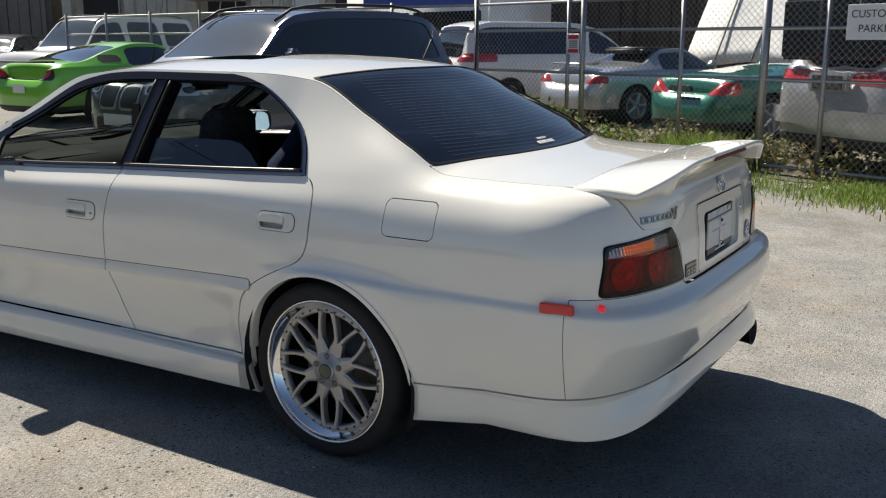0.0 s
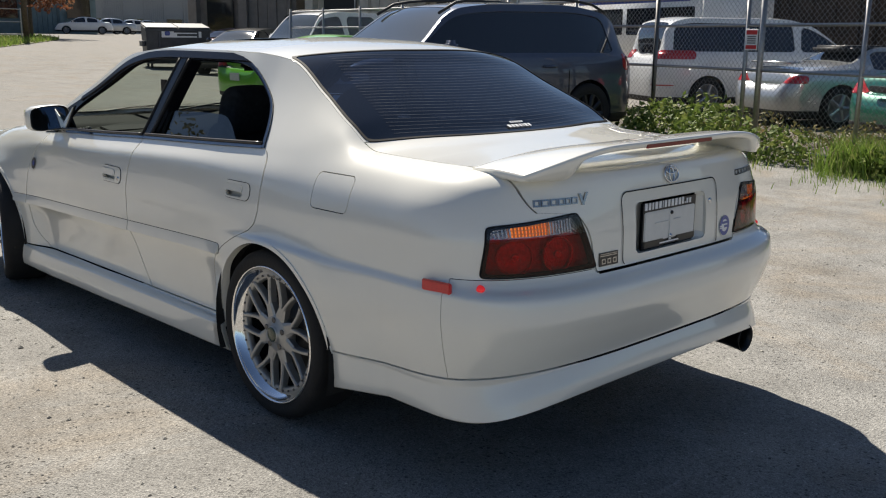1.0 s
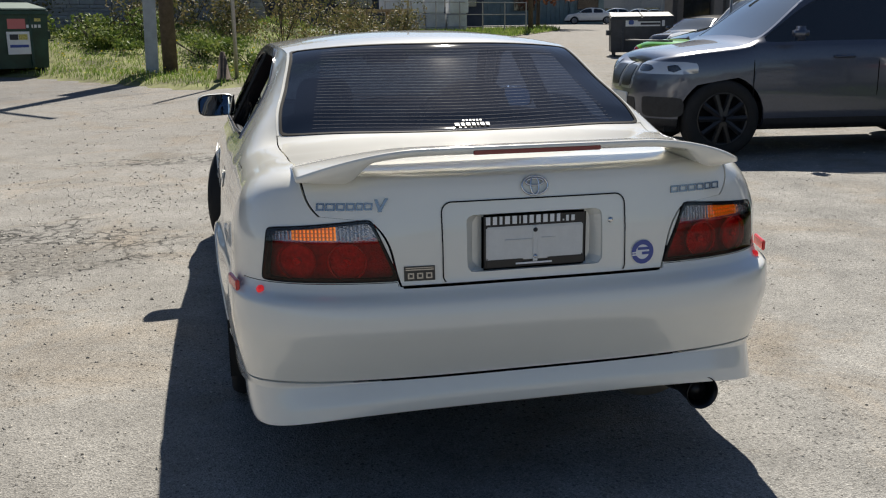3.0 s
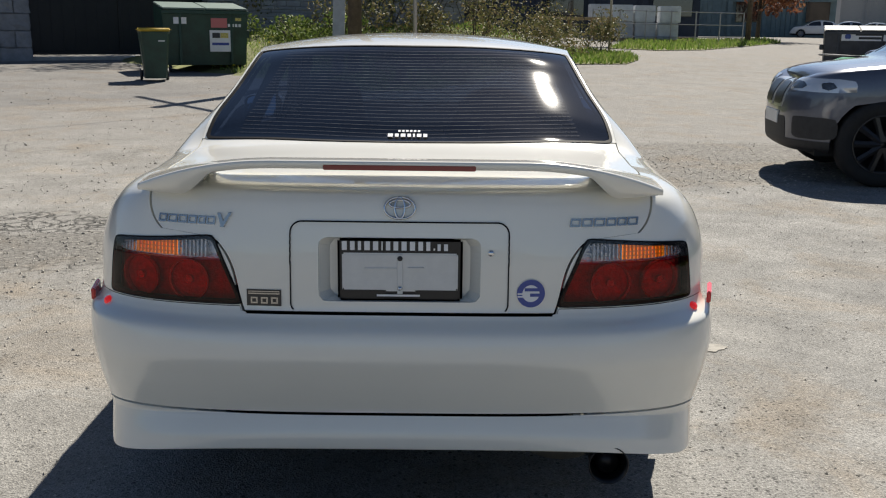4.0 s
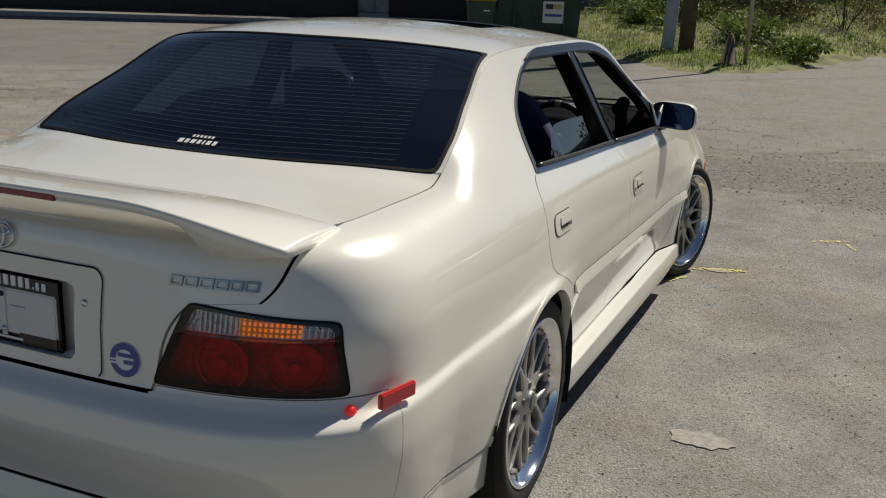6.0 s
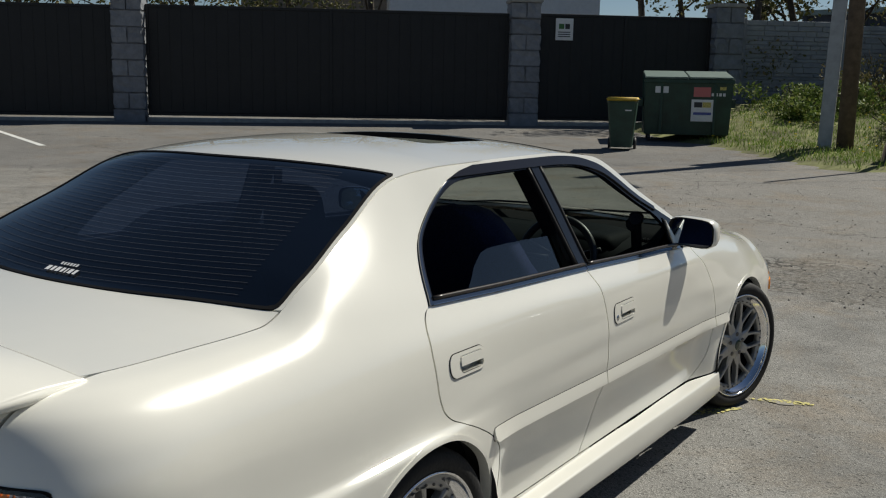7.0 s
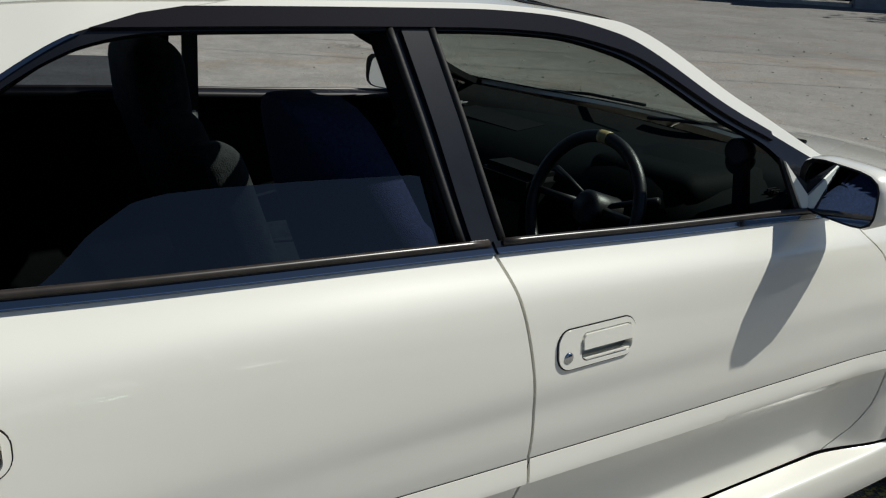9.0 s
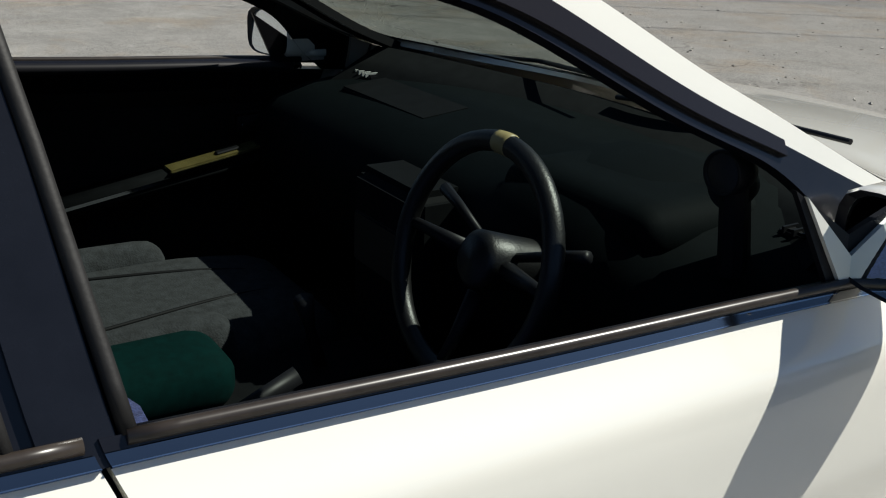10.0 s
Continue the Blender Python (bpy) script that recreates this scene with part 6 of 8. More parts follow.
part("plate_holder", box_bm(-.30, .30, 2.20, 2.362, .48, .64, .02, 3), BLACK_PLASTIC, suv, "", True)
must = vehicle("parked_coupe", "bright green fastback coupe with rear spoiler", (9.20, 12.90), -90, 4.72, .94,
               [(-2.36, .78), (-2.32, .98), (-2.1, 1.03), (-1.72, 1.06), (-.9, 1.26), (-.25, 1.37), (.15, 1.365), (.98, 1.0), (1.06, .975), (2.0, .90), (2.28, .80), (2.36, .62)],
               .95, [(-.72, .95)], [(-1.72, -.72), (.22, .98)], GREEN_PAINT, zb=.2, wheel_y=(-1.36, 1.36), wheel_r=.345, rim_mat=ALLOY,
               extras=[("rear_panel", BLACK_PLASTIC, lamp_box(-2.5, -2.2, 0.0, .80, .74, .93), .005), ("tail_light", TAIL_RED, lamp_box(-2.5, -2.2, .40, .74, .77, .91), .009),
                       ("side_louvre", BLACK_PLASTIC, lamp_box(-1.30, -.80, .5, 1.0, 1.03, 1.15), .004)], spokes=5, roof_w=.60)
part("rear_spoiler", box_bm(-.82, .82, -2.40, -2.20, 1.03, 1.06, .012, 3), BLACK_PLASTIC, must, "dark rear spoiler", True)
part("rear_plate", box_bm(-.16, .16, -2.375, -2.36, .52, .66, .003, 1), PLASTIC_WHITE, must)
part("wing_stripe", box_bm(-.30, .30, 1.35, 2.0, .925, .955, .02, 2), BLACK_PLASTIC, must)
vehicle("parked_large_suv", "white large suv with roof rack and dark windows", (12.33, 17.5), 90, 5.2, 1.0,
        [(-2.6, 1.1), (-2.56, 1.55), (-2.45, 1.82), (-2.0, 1.93), (0, 1.95), (.55, 1.88), (1.22, 1.24), (1.30, 1.20), (2.3, 1.12), (2.52, 1.0), (2.6, .75)],
        1.22, [(-2.2, -1.2), (-1.1, -.1), (0.0, 1.2)], [(.62, 1.2), (-2.54, -2.2)], WHITE_PAINT, zb=.32, wheel_y=(-1.5, 1.55), wheel_r=.38,
        extras=[("head_light", LAMP_GLASS, lamp_box(2.3, 2.7, .6, 1.0, .85, 1.03), .004)], rails=True, roof_w=.72)
vehicle("parked_hatchback", "black hatchback with round headlights", (14.3, 24.3), 115, 4.3, .87,
        [(-2.15, .9), (-2.1, 1.15), (-1.6, 1.40), (-.4, 1.45), (.3, 1.38), (1.1, 1.0), (1.2, .97), (1.95, .86), (2.15, .6)],
        .98, [(-1.3, -.3), (-.2, 1.0)], [(.38, 1.08), (-2.05, -1.62)], BLACK_PAINT, extras=[("head_light", LAMP_GLASS, lamp_box(1.7, 2.2, .4, .8, .62, .76), .004)])
vehicle("parked_sports_sedan", "dark red sedan parked along the lane", (17.0, 29.0), -75, 4.5, .86,
        [(-2.25, .8), (-2.2, .97), (-1.6, 1.02), (-1.4, 1.03), (-.75, 1.35), (0, 1.41), (.4, 1.37), (1.2, .98), (1.28, .96), (2.1, .85), (2.25, .6)],
        .96, [(-1.1, -.25), (-.15, 1.0)], [(.48, 1.18), (-1.42, -.82)], RED_PAINT, extras=[("tail_light", TAIL_RED, lamp_box(-2.4, -2.05, .4, .9, .72, .86), .004)])
vehicle("parked_hatchback", "white hatchback with red tail lights", (22.0, 33.0), -80, 4.2, .86,
        [(-2.1, .9), (-2.06, 1.2), (-1.6, 1.45), (-.4, 1.5), (.4, 1.42), (1.1, 1.02), (1.9, .88), (2.1, .6)],
        1.0, [(-1.4, -.3), (-.2, 1.0)], [(.45, 1.05), (-2.05, -1.7)], WHITE_PAINT, extras=[("tail_light", TAIL_RED, lamp_box(-2.3, -1.9, .5, .9, .95, 1.25), .004)])

# vehicles behind the fence, nose away from it
vehicle("parked_minivan", "white minivan with wide dark side windows behind the fence", (14.6, 6.75), -119, 4.75, .91,
              [(-2.38, 1.05), (-2.33, 1.42), (-2.15, 1.66), (-1.6, 1.76), (.2, 1.76), (.7, 1.68), (1.7, 1.08), (1.78, 1.05), (2.2, .92), (2.38, .65)],
              1.12, [(-2.1, .40), (.50, 1.6)], [(.78, 1.66), (-2.31, -2.05)], WHITE_PAINT, zb=.22, wheel_y=(-1.4, 1.45), wheel_r=.335,
              extras=[("tail_light", TAIL_RED, lamp_box(-2.5, -1.66, .45, 1.0, 1.0, 1.16), .005), ("bumper_reflector", TAIL_RED, lamp_box(-2.5, -2.05, .5, 1.0, .52, .57), .004)], roof_w=.72)
por = vehicle("parked_roadster", "silver roadster with black soft top behind the fence", (13.6, 4.0), -118, 4.30, .88,
              [(-2.15, .70), (-2.10, .84), (-1.8, .93), (-1.3, .99), (-.95, 1.03), (-.35, 1.27), (.1, 1.28), (.72, .95), (.8, .93), (1.8, .78), (2.08, .64), (2.15, .5)],
              .90, [(-.62, .62)], [(.16, .70), (-.92, -.42)], SILVER_PAINT, zb=.18, wheel_y=(-1.2, 1.2), wheel_r=.325,
              extras=[("tail_light", TAIL_RED, lamp_box(-2.3, -1.78, .42, 1.0, .70, .82), .005)], roof_w=.58)
part("raised_spoiler", box_bm(-.52, .52, -1.95, -1.72, 1.0, 1.03, .012, 3), SILVER_PAINT, por, "", True)
part("soft_top", box_bm(-.50, .50, -.85, .1, 1.17, 1.285, .08, 4), BLACK_PLASTIC, por, "black folded soft top", True)
gp = vehicle("parked_roadster", "dark green roadster with red tail lights behind the fence", (12.2, 1.40), -120, 4.30, .88,
             [(-2.15, .70), (-2.10, .84), (-1.8, .93), (-1.3, .97), (-.95, 1.0), (-.4, 1.06), (.1, 1.06), (.3, 1.0), (.72, .95), (.8, .93), (1.8, .78), (2.08, .64), (2.15, .5)],
             .92, [], [(.76, .80)], DKGREEN_PAINT, zb=.18, wheel_y=(-1.2, 1.2), wheel_r=.325,
             extras=[("tail_light", TAIL_RED, lamp_box(-2.3, -1.78, .42, 1.0, .66, .84), .005)], roof_w=.62)
part("grille_vent", box_bm(-.22, .22, -2.17, -2.10, .70, .78, .01, 2), BLACK_PLASTIC, gp)
silver = vehicle("parked_suv", "tall silver suv with dark rear window behind the fence", (9.30, -1.38), -123, 4.7, .96,
                 [(-2.35, 1.16), (-2.31, 1.35), (-2.2, 1.72), (-1.95, 1.98), (-1.2, 2.06), (.2, 2.05), (.6, 1.95), (1.4, 1.15), (1.5, 1.12), (2.1, 1.02), (2.35, .7)],
                 1.18, [(-1.9, -1.0), (-.9, .2), (.3, 1.35)], [(.66, 1.38), (-2.32, -1.98)], SILVER_PAINT, zb=.34, wheel_y=(-1.4, 1.4), wheel_r=.38,
                 extras=[("tail_light", TAIL_RED, lamp_box(-2.5, -2.08, .22, 1.0, .98, 1.12), .006), ("rear_bumper", SILVER_PAINT, lamp_box(-2.5, -2.0, 0.0, 1.0, .55, .72), .05)], roof_w=.72)
part("rear_glass_panel", box_bm(-.76, .76, -2.34, -2.27, 1.22, 1.86, .03, 3), DARK_GLASS, silver)
part("plate_surround", box_bm(-.27, .27, -2.40, -2.34, .90, 1.10, .02, 2), SILVER_PAINT, silver)
part("plate", box_bm(-.2, .2, -2.41, -2.395, .93, 1.07, .01, 2), BLACK_PLASTIC, silver)

# motorhome and sheeted boat further back
rv = thing("motorhome", "white motorhome with a blue stripe behind parked cars", "motorhome", (19.6, 12.3, ground_z(19.6, 12.3)), -20)
part("body", box_bm(-1.15, 1.15, -3.2, 3.2, .45, 2.95, .12, 4), WHITE_PAINT, rv, "", True)
part("stripe", box_bm(-1.165, -1.14, -2.8, 2.2, 2.25, 2.70, .004, 1), BLUE_INK, rv, "blue side stripe")
part("window", box_bm(-1.17, -1.14, -3.0, -.2, 1.45, 2.12, .02, 2), DARK_GLASS, rv)
part("window", box_bm(-1.17, -1.14, .0, 2.8, 1.45, 2.12, .02, 2), DARK_GLASS, rv)
for yy in (-2.0, 1.9):
    for s_ in (-1, 1):
        road_wheel(rv, s_ * 1.05, yy, .38, .25, ALLOY)
boat = thing("sheeted_boat", "white tarpaulin stretched over a boat on its trailer", "boat", (21.6, 2.9, .05), -18)
boat.scale = (1.2, 1.2, 1.2)
bm = bmesh.new()
pts = [(-1.0, -2.4, .7), (1.0, -2.4, .7), (1.0, 2.4, .7), (-1.0, 2.4, .7), (0, -2.2, 1.35), (0, 2.2, 2.7)]
v_ = [bm.verts.new(p) for p in pts]
for f_ in ((0, 1, 4), (1, 2, 5, 4), (2, 3, 5), (3, 0, 4, 5), (3, 2, 1, 0)):
    bm.faces.new([v_[k] for k in f_])
bmesh.ops.subdivide_edges(bm, edges=bm.edges, cuts=5, use_grid_fill=True)
for v in bm.verts:
    v.co.z += .05 * math.sin(v.co.y * 3.1 + v.co.x) - .05 * math.sin(v.co.x * 4)
part("tarpaulin", bm, material("white_tarpaulin", (.68, .68, .66), .6, vary=.1, scale=3, bump=.4, bump_scale=7), boat, "", True)
part("trailer", box_bm(-.7, .7, -2.6, 2.2, .45, .58, .02, 1), BLACK_PLASTIC, boat)
for k in range(5):
    yy = -1.8 + k * .85
    part("strap", tube_bm([(-1.02, yy, .75), (0, yy, 1.35 + (yy + 2.2) / 4.4 * 1.35 + .04), (1.02, yy, .75)], .02, 6), BLACK_PLASTIC, boat)

# ---- chain-link fence ----
GALV = material("galvanised_steel", (.34, .34, .34), .45, .8, .15, 30)
F0, F1, F2 = Vector((6.55, -1.75, 0)), Vector((8.72, 4.95, 0)), Vector((10.6, 16.5, 0))
fence = thing("chain_link_fence", "galvanised chain-link fence with gate and barbed wire", "fence", tuple(F0))


def fence_run(a, b, h, first):
    d = b - a
    n = d.length
    u = d / n
    segs = []
    step = .075
    k = -h
    while k < n:
        for sg in (1, -1):
            s0, s1 = (k, k + h) if sg > 0 else (k + h, k)
            z0, z1 = .06, .06 + h
            t0, t1 = 0.0, 1.0
            lo, hi = min(s0, s1), max(s0, s1)
            if hi <= 0 or lo >= n:
                continue
            def at(s):
                t = (s - s0) / (s1 - s0)
                return a + u * s + Vector((0, 0, z0 + (z1 - z0) * t))
            segs.append((at(max(lo, 0)) - F0, at(min(hi, n)) - F0))
        k += step
    wire = prisms("fence_wire", segs, .0023, GALV, 3)
    wire.parent = fence
    tagged(wire, kind="stuff")
    m = max(2, int(round(n / 1.75)))
    for i in range(m + 1):
        p = a + u * n * i / m - F0
        part("post", tube_bm([(p.x, p.y, -.05), (p.x, p.y, h + .13)], .033 if i in (0, m) else .027, 10), GALV, fence, "", True)
    for z in (h + .06, h - .30, h * .55, .10):
        p, q = a - F0, b - F0
        part("rail", tube_bm([(p.x, p.y, z), (q.x, q.y, z)], .019, 8), GALV, fence, "", True)


fence_run(F0, F1, 1.85, True)
fence_run(F1, F2, 1.85, False)
fu = (F1 - F0).normalized()
for s_, r_ in ((2.45, .046), (5.03, .036)):
    gp_ = fu * s_
    part("gate_post", tube_bm([(gp_.x, gp_.y, 0), (gp_.x, gp_.y, 2.25)], r_, 12), GALV, fence, "", True)
for k, (zb_, off) in enumerate(((2.03, .05), (2.10, .10))):
    a_, b_ = -fu * 0 + Vector((off, 0, zb_)), F1 - F0 + Vector((off, 0, zb_))
    pts = [a_ + (b_ - a_) * t + Vector((0, 0, -.05 * math.sin(t * math.pi * 4) ** 2)) for t in np.linspace(0, 1, 25)]
    part("barbed_wire", tube_bm(pts, .004, 5), GALV, fence)


def fence_sign(name, s, z, wd, ht, mat, label):
    p = F0 + fu * s
    ob = part(name, box_bm(-wd / 2, wd / 2, -.004, .004, -ht / 2, ht / 2, .002, 1), mat, None, label)
    ob.matrix_basis = pose(p.x - .035, p.y + .01, z, 0, 0, math.degrees(math.atan2(fu.y, fu.x)) + 180)
    return ob


SIGN_WHITE = material("sign_white", (.72, .72, .72), .45, vary=.05, scale=8)
SIGN_RED = material("sign_red", (.55, .04, .04), .45)
INK = material("black_ink", (.03, .03, .035), .5)
cs = tagged(fence_sign("parking_sign", 1.24, 1.60, .62, .34, SIGN_WHITE, "white customer parking sign wired to the fence"), category="sign")
text_mesh("sign_text", "CUSTOMER", .105, INK, pose(0, -.006, .075, 90, 0, 0), cs, .001)
text_mesh("sign_text", "PARKING", .105, INK, pose(.03, -.006, -.065, 90, 0, 0), cs, .001)
ws_ = tagged(fence_sign("warning_sign", 5.16, 1.38, .20, .25, SIGN_WHITE, "small white and red warning sign on the fence"), category="sign")
part("red_band", box_bm(-.09, .09, -.006, -.0045, .06, .11), SIGN_RED, ws_)
part("red_band", box_bm(-.09, .09, -.006, -.0045, -.11, -.065), SIGN_RED, ws_)
for zz in (.035, .01, -.015, -.04):
    part("text_bar", box_bm(-.07, .07, -.0055, -.0045, zz - .006, zz + .006), INK, ws_)

# dark earth sheet, also standing for shadow there, and dry brush behind the fence
bm = bmesh.new()
fn = Vector((fu.y, -fu.x, 0))
eg = [[bm.verts.new((q.x, q.y, ground_z(q.x, q.y) + .012)) for q in (F0 + fu * s + fn * (d + (.25 * math.sin(s * 2.3) if d < 1 else 0)) for d in np.linspace(-.15, 17, 14))] for s in np.linspace(-6, 12, 24)]
for r0, r1 in zip(eg, eg[1:]):
    for k in range(13):
        bm.faces.new((r0[k], r0[k + 1], r1[k + 1], r1[k]))
tagged(part("yard_earth", bm, material("shaded_dark_earth", (.055, .048, .038), .95, vary=.5, scale=2.2, color2=(.12, .105, .08), bump=.6, bump_scale=18)), "dark earth behind the fence, shadow kept in its colour", "earth", kind="structure")
bp_ = []
for k in range(26):
    c_ = F0 + fu * rng.uniform(1.2, 6.5) + fn * rng.uniform(-.1, 1.6)
    bp_.append(ball((c_.x, c_.y, .12 + ground_z(c_.x, c_.y)), (.32, .32, rng.uniform(.12, .34)), 130, .1))
bp_ = np.concatenate(bp_)
bp_[:, 2] = np.abs(bp_[:, 2]) + .02
tagged(leaf_mesh("dry_brush", bp_, .075, LEAF_DRY, .1), "dry olive brush behind the fence", "plant", kind="stuff")
# weeds and grass along the fence
pts = []
for c_, r_, n_ in (((7.55, 3.3, .28), (.45, .5, .36), 900), ((8.0, 4.3, .26), (.45, .55, .34), 800), ((7.45, 2.4, .18), (.30, .5, .24), 400), ((8.4, 5.2, .2), (.4, .5, .28), 400), ((7.1, 1.0, .14), (.3, .4, .16), 150), ((8.3, 3.9, .3), (.4, .8, .4), 350)):
    pts.append(ball(c_, r_, n_, .2))
pts = np.concatenate(pts)
pts[:, 2] = np.abs(pts[:, 2]) + .02
tagged(leaf_mesh("weeds", pts, .085, LEAF, .2), "broad-leaved green weeds along the fence", "plant", kind="stuff")
gx = []
while len(gx) < 2600:
    y = rng.uniform(-2.6, 6.4)
    x = 6.5 + .31 * y + rng.normal(-.15, .42)
    dens = .5 + .5 * math.sin(y * 1.9 + 1 + x) * math.sin(y * 4.3 - 2 * x)
    if rng.uniform() < dens ** 2 and x > 5.3 + .2 * y:
        gx.append((x, y))
tagged(blades("fence_grass", gx, .10, .005, GRASS), "tufts of spring grass along the fence", "grass", kind="stuff")
gx = [(6.35 + rng.normal(0, .42), -.75 + rng.normal(0, .40)) for _ in range(3200)]
tagged(blades("grass_patch", gx, .07, .006, GRASS), "patch of short bright grass", "grass", kind="stuff")
gx = [(7.30 + rng.normal(0, .15), 1.2 + rng.normal(0, .26)) for _ in range(1100)]
tagged(blades("tall_grass", gx, .38, .008, GRASS), "tall bright green grass tuft", "grass", kind="stuff")
STONE = material("grey_stone", (.26, .25, .23), .9, vary=.3, scale=20, per_object=.2, bump=.5, bump_scale=30)
for k in range(26):
    y = rng.uniform(-2.2, 2.6)
    x = 6.60 + .31 * y + rng.uniform(-.35, .35)
    bm = bmesh.new()
    bmesh.ops.create_icosphere(bm, subdivisions=1, radius=1)
    r_ = rng.uniform(.02, .055)
    for v in bm.verts:
        v.co = Vector((v.co.x * r_ * rng.uniform(.7, 1.3), v.co.y * r_ * rng.uniform(.7, 1.3), v.co.z * r_ * .65))
    ob = part("stone", bm, STONE)
    ob.location = (x, y, r_ * .3)
    tagged(ob, "small grey stone lying in the grass", "stone", "stones by the fence")

# loose chippings on the ground
v, f = [], []
OCT = np.array([(1, 0, 0), (-1, 0, 0), (0, 1, 0), (0, -1, 0), (0, 0, 1), (0, 0, -1)], float)
OF = [(0, 2, 4), (2, 1, 4), (1, 3, 4), (3, 0, 4), (2, 0, 5), (1, 2, 5), (3, 1, 5), (0, 3, 5)]
areas = [(-3.6, -.9, 1.6, 5.2, 2200, .007), (.4, 5.6, 5.2, 8.8, 2400, .0075), (-4.5, .5, 5.4, 12.0, 600, .008), (-4.2, -1.0, -2.8, 2.2, 2600, .0045), (.9, 4.5, -3.2, 5.4, 2600, .0045), (-9, -2, 5, 14, 600, .011)]
for x0, x1, y0, y1, n_, r_ in areas:
    cx, cy = rng.uniform(x0, x1, 12), rng.uniform(y0, y1, 12)
    for k in range(n_):
        q = rng.integers(12)
        x = cx[q] + rng.normal(0, (x1 - x0) * .20)
        y = cy[q] + rng.normal(0, (y1 - y0) * .22)
        if abs(x) < .92 and -1.2 < y < 3.6 or not (x0 - .3 < x < x1 + .3 and y0 - .3 < y < y1 + 3.0):
            continue
        r = r_ * rng.uniform(.35, 1.5) ** 1.6
        P = OCT * r * rng.uniform(.6, 1.3, (6, 3)) * (1, 1, .6)
        a = rng.uniform(0, 6.28)
        P[:, :2] = P[:, :2] @ np.array([[math.cos(a), -math.sin(a)], [math.sin(a), math.cos(a)]])
        n0 = len(v)
        v += [(p[0] + x, p[1] + y, p[2] + ground_z(x, y) + r * .25) for p in P]
        f += [tuple(n0 + i for i in t) for t in OF]
CHIP = leaf_material("stone_chippings", [(.13, .12, .105), (.25, .235, .205), (.36, .335, .29), (.46, .43, .38)], 0.0)
tagged(link_mesh("gravel", v, f, CHIP, smooth=False), "loose grey and beige stone chippings", "gravel", kind="stuff")


def blot(name, x, y, r, mat, label, squash=.7, turn=0.0, lift=.004):
    bm = bmesh.new()
    ring = []
    for k in range(28):
        a = k * math.tau / 28
        q = r * (1 + .10 * math.sin(2 * a + x) + .07 * math.sin(5 * a + y) + rng.normal(0, .06))
        px, py = q * math.cos(a), q * squash * math.sin(a)
        ring.append(bm.verts.new((x + px * math.cos(turn) - py * math.sin(turn), y + px * math.sin(turn) + py * math.cos(turn), ground_z(x, y) + lift)))
    bm.faces.new(ring)
    return tagged(part(name, bm, mat), label, kind="structure")


PALE = material("pale_patch", (.295, .28, .25), .9, vary=.25, scale=30, bump=.4, bump_scale=60)
YELLOW = material("faded_yellow_paint", (.55, .46, .14), .8, vary=.4, scale=40)
SPRAY = material("worn_yellow_spray", (.58, .53, .20), .9, vary=.25, scale=60)
nt_ = SPRAY.node_tree
sp_noise, sp_ramp, sp_clear, sp_mix, sp_tc = [nt_.nodes.new(k) for k in ("ShaderNodeTexNoise", "ShaderNodeValToRGB", "ShaderNodeBsdfTransparent", "ShaderNodeMixShader", "ShaderNodeTexCoord")]
sp_noise.inputs["Scale"].default_value, sp_noise.inputs["Detail"].default_value = 55, 5
sp_ramp.color_ramp.elements[0].position, sp_ramp.color_ramp.elements[1].position = .46, .56
nt_.links.new(sp_tc.outputs["Object"], sp_noise.inputs["Vector"])
nt_.links.new(sp_noise.outputs["Fac"], sp_ramp.inputs["Fac"])
nt_.links.new(sp_ramp.outputs["Color"], sp_mix.inputs["Fac"])
nt_.links.new(sp_clear.outputs["BSDF"], sp_mix.inputs[1])
nt_.links.new(nt_.nodes["Principled BSDF"].outputs["BSDF"], sp_mix.inputs[2])
nt_.links.new(sp_mix.outputs["Shader"], nt_.nodes["Material Output"].inputs["Surface"])
WHITE_LINE = material("worn_white_paint", (.62, .62, .60), .8, vary=.15, scale=12)
blot("ground_patch", 1.29, .67, .10, PALE, "pale patch in the asphalt")
blot("ground_patch_b", 1.05, 2.92, .06, PALE, "pale patch in the asphalt")
for x, y, r, t in ((.80, 2.56, .17, .9), (1.05, 2.93, .15, .3), (1.62, 4.02, .12, .5), (1.74, 3.92, .08, 1.9)):
    blot("paint_mark", x, y, r, SPRAY, "faded yellow spray mark", .22, t, .005)


def flat_strip(name, a, b, wd, mat, label, lift=.006):
    a, b = Vector(a), Vector(b)
    n = max(2, int((b - a).length / .8))
    s = Vector((-(b - a).y, (b - a).x)).normalized() * wd / 2
    bm = bmesh.new()
    row = []
    for k in range(n + 1):
        p = a + (b - a) * k / n
        row.append([bm.verts.new((q.x, q.y, ground_z(q.x, q.y) + lift)) for q in (p - s, p + s)])
    for r0, r1 in zip(row, row[1:]):
        bm.faces.new((r0[0], r1[0], r1[1], r0[1]))
    return tagged(part(name, bm, mat), label, kind="structure")


flat_strip("parking_line", (-22.5, 12.2), (-15.0, 9.5), .13, WHITE_LINE, "worn white parking bay line")
flat_strip("parking_line_b", (-24.6, 8.0), (-17.0, 5.3), .13, WHITE_LINE, "worn white parking bay line")
zr_ = ground_z(-13.2, 6.7) + .012
slope_m = Matrix.Translation((-13.25, 6.75, zr_)) @ Matrix.Rotation(radians(90), 4, "Z") @ Matrix.Rotation(0.016, 4, "X")
tagged(text_mesh("bay_lettering", "RESERVED", .55, WHITE_LINE, slope_m, None, .001), "white painted reserved lettering on asphalt", kind="structure")
CONCRETE = material("grey_concrete", (.34, .33, .31), .85, vary=.2, scale=7, bump=.35, bump_scale=40)
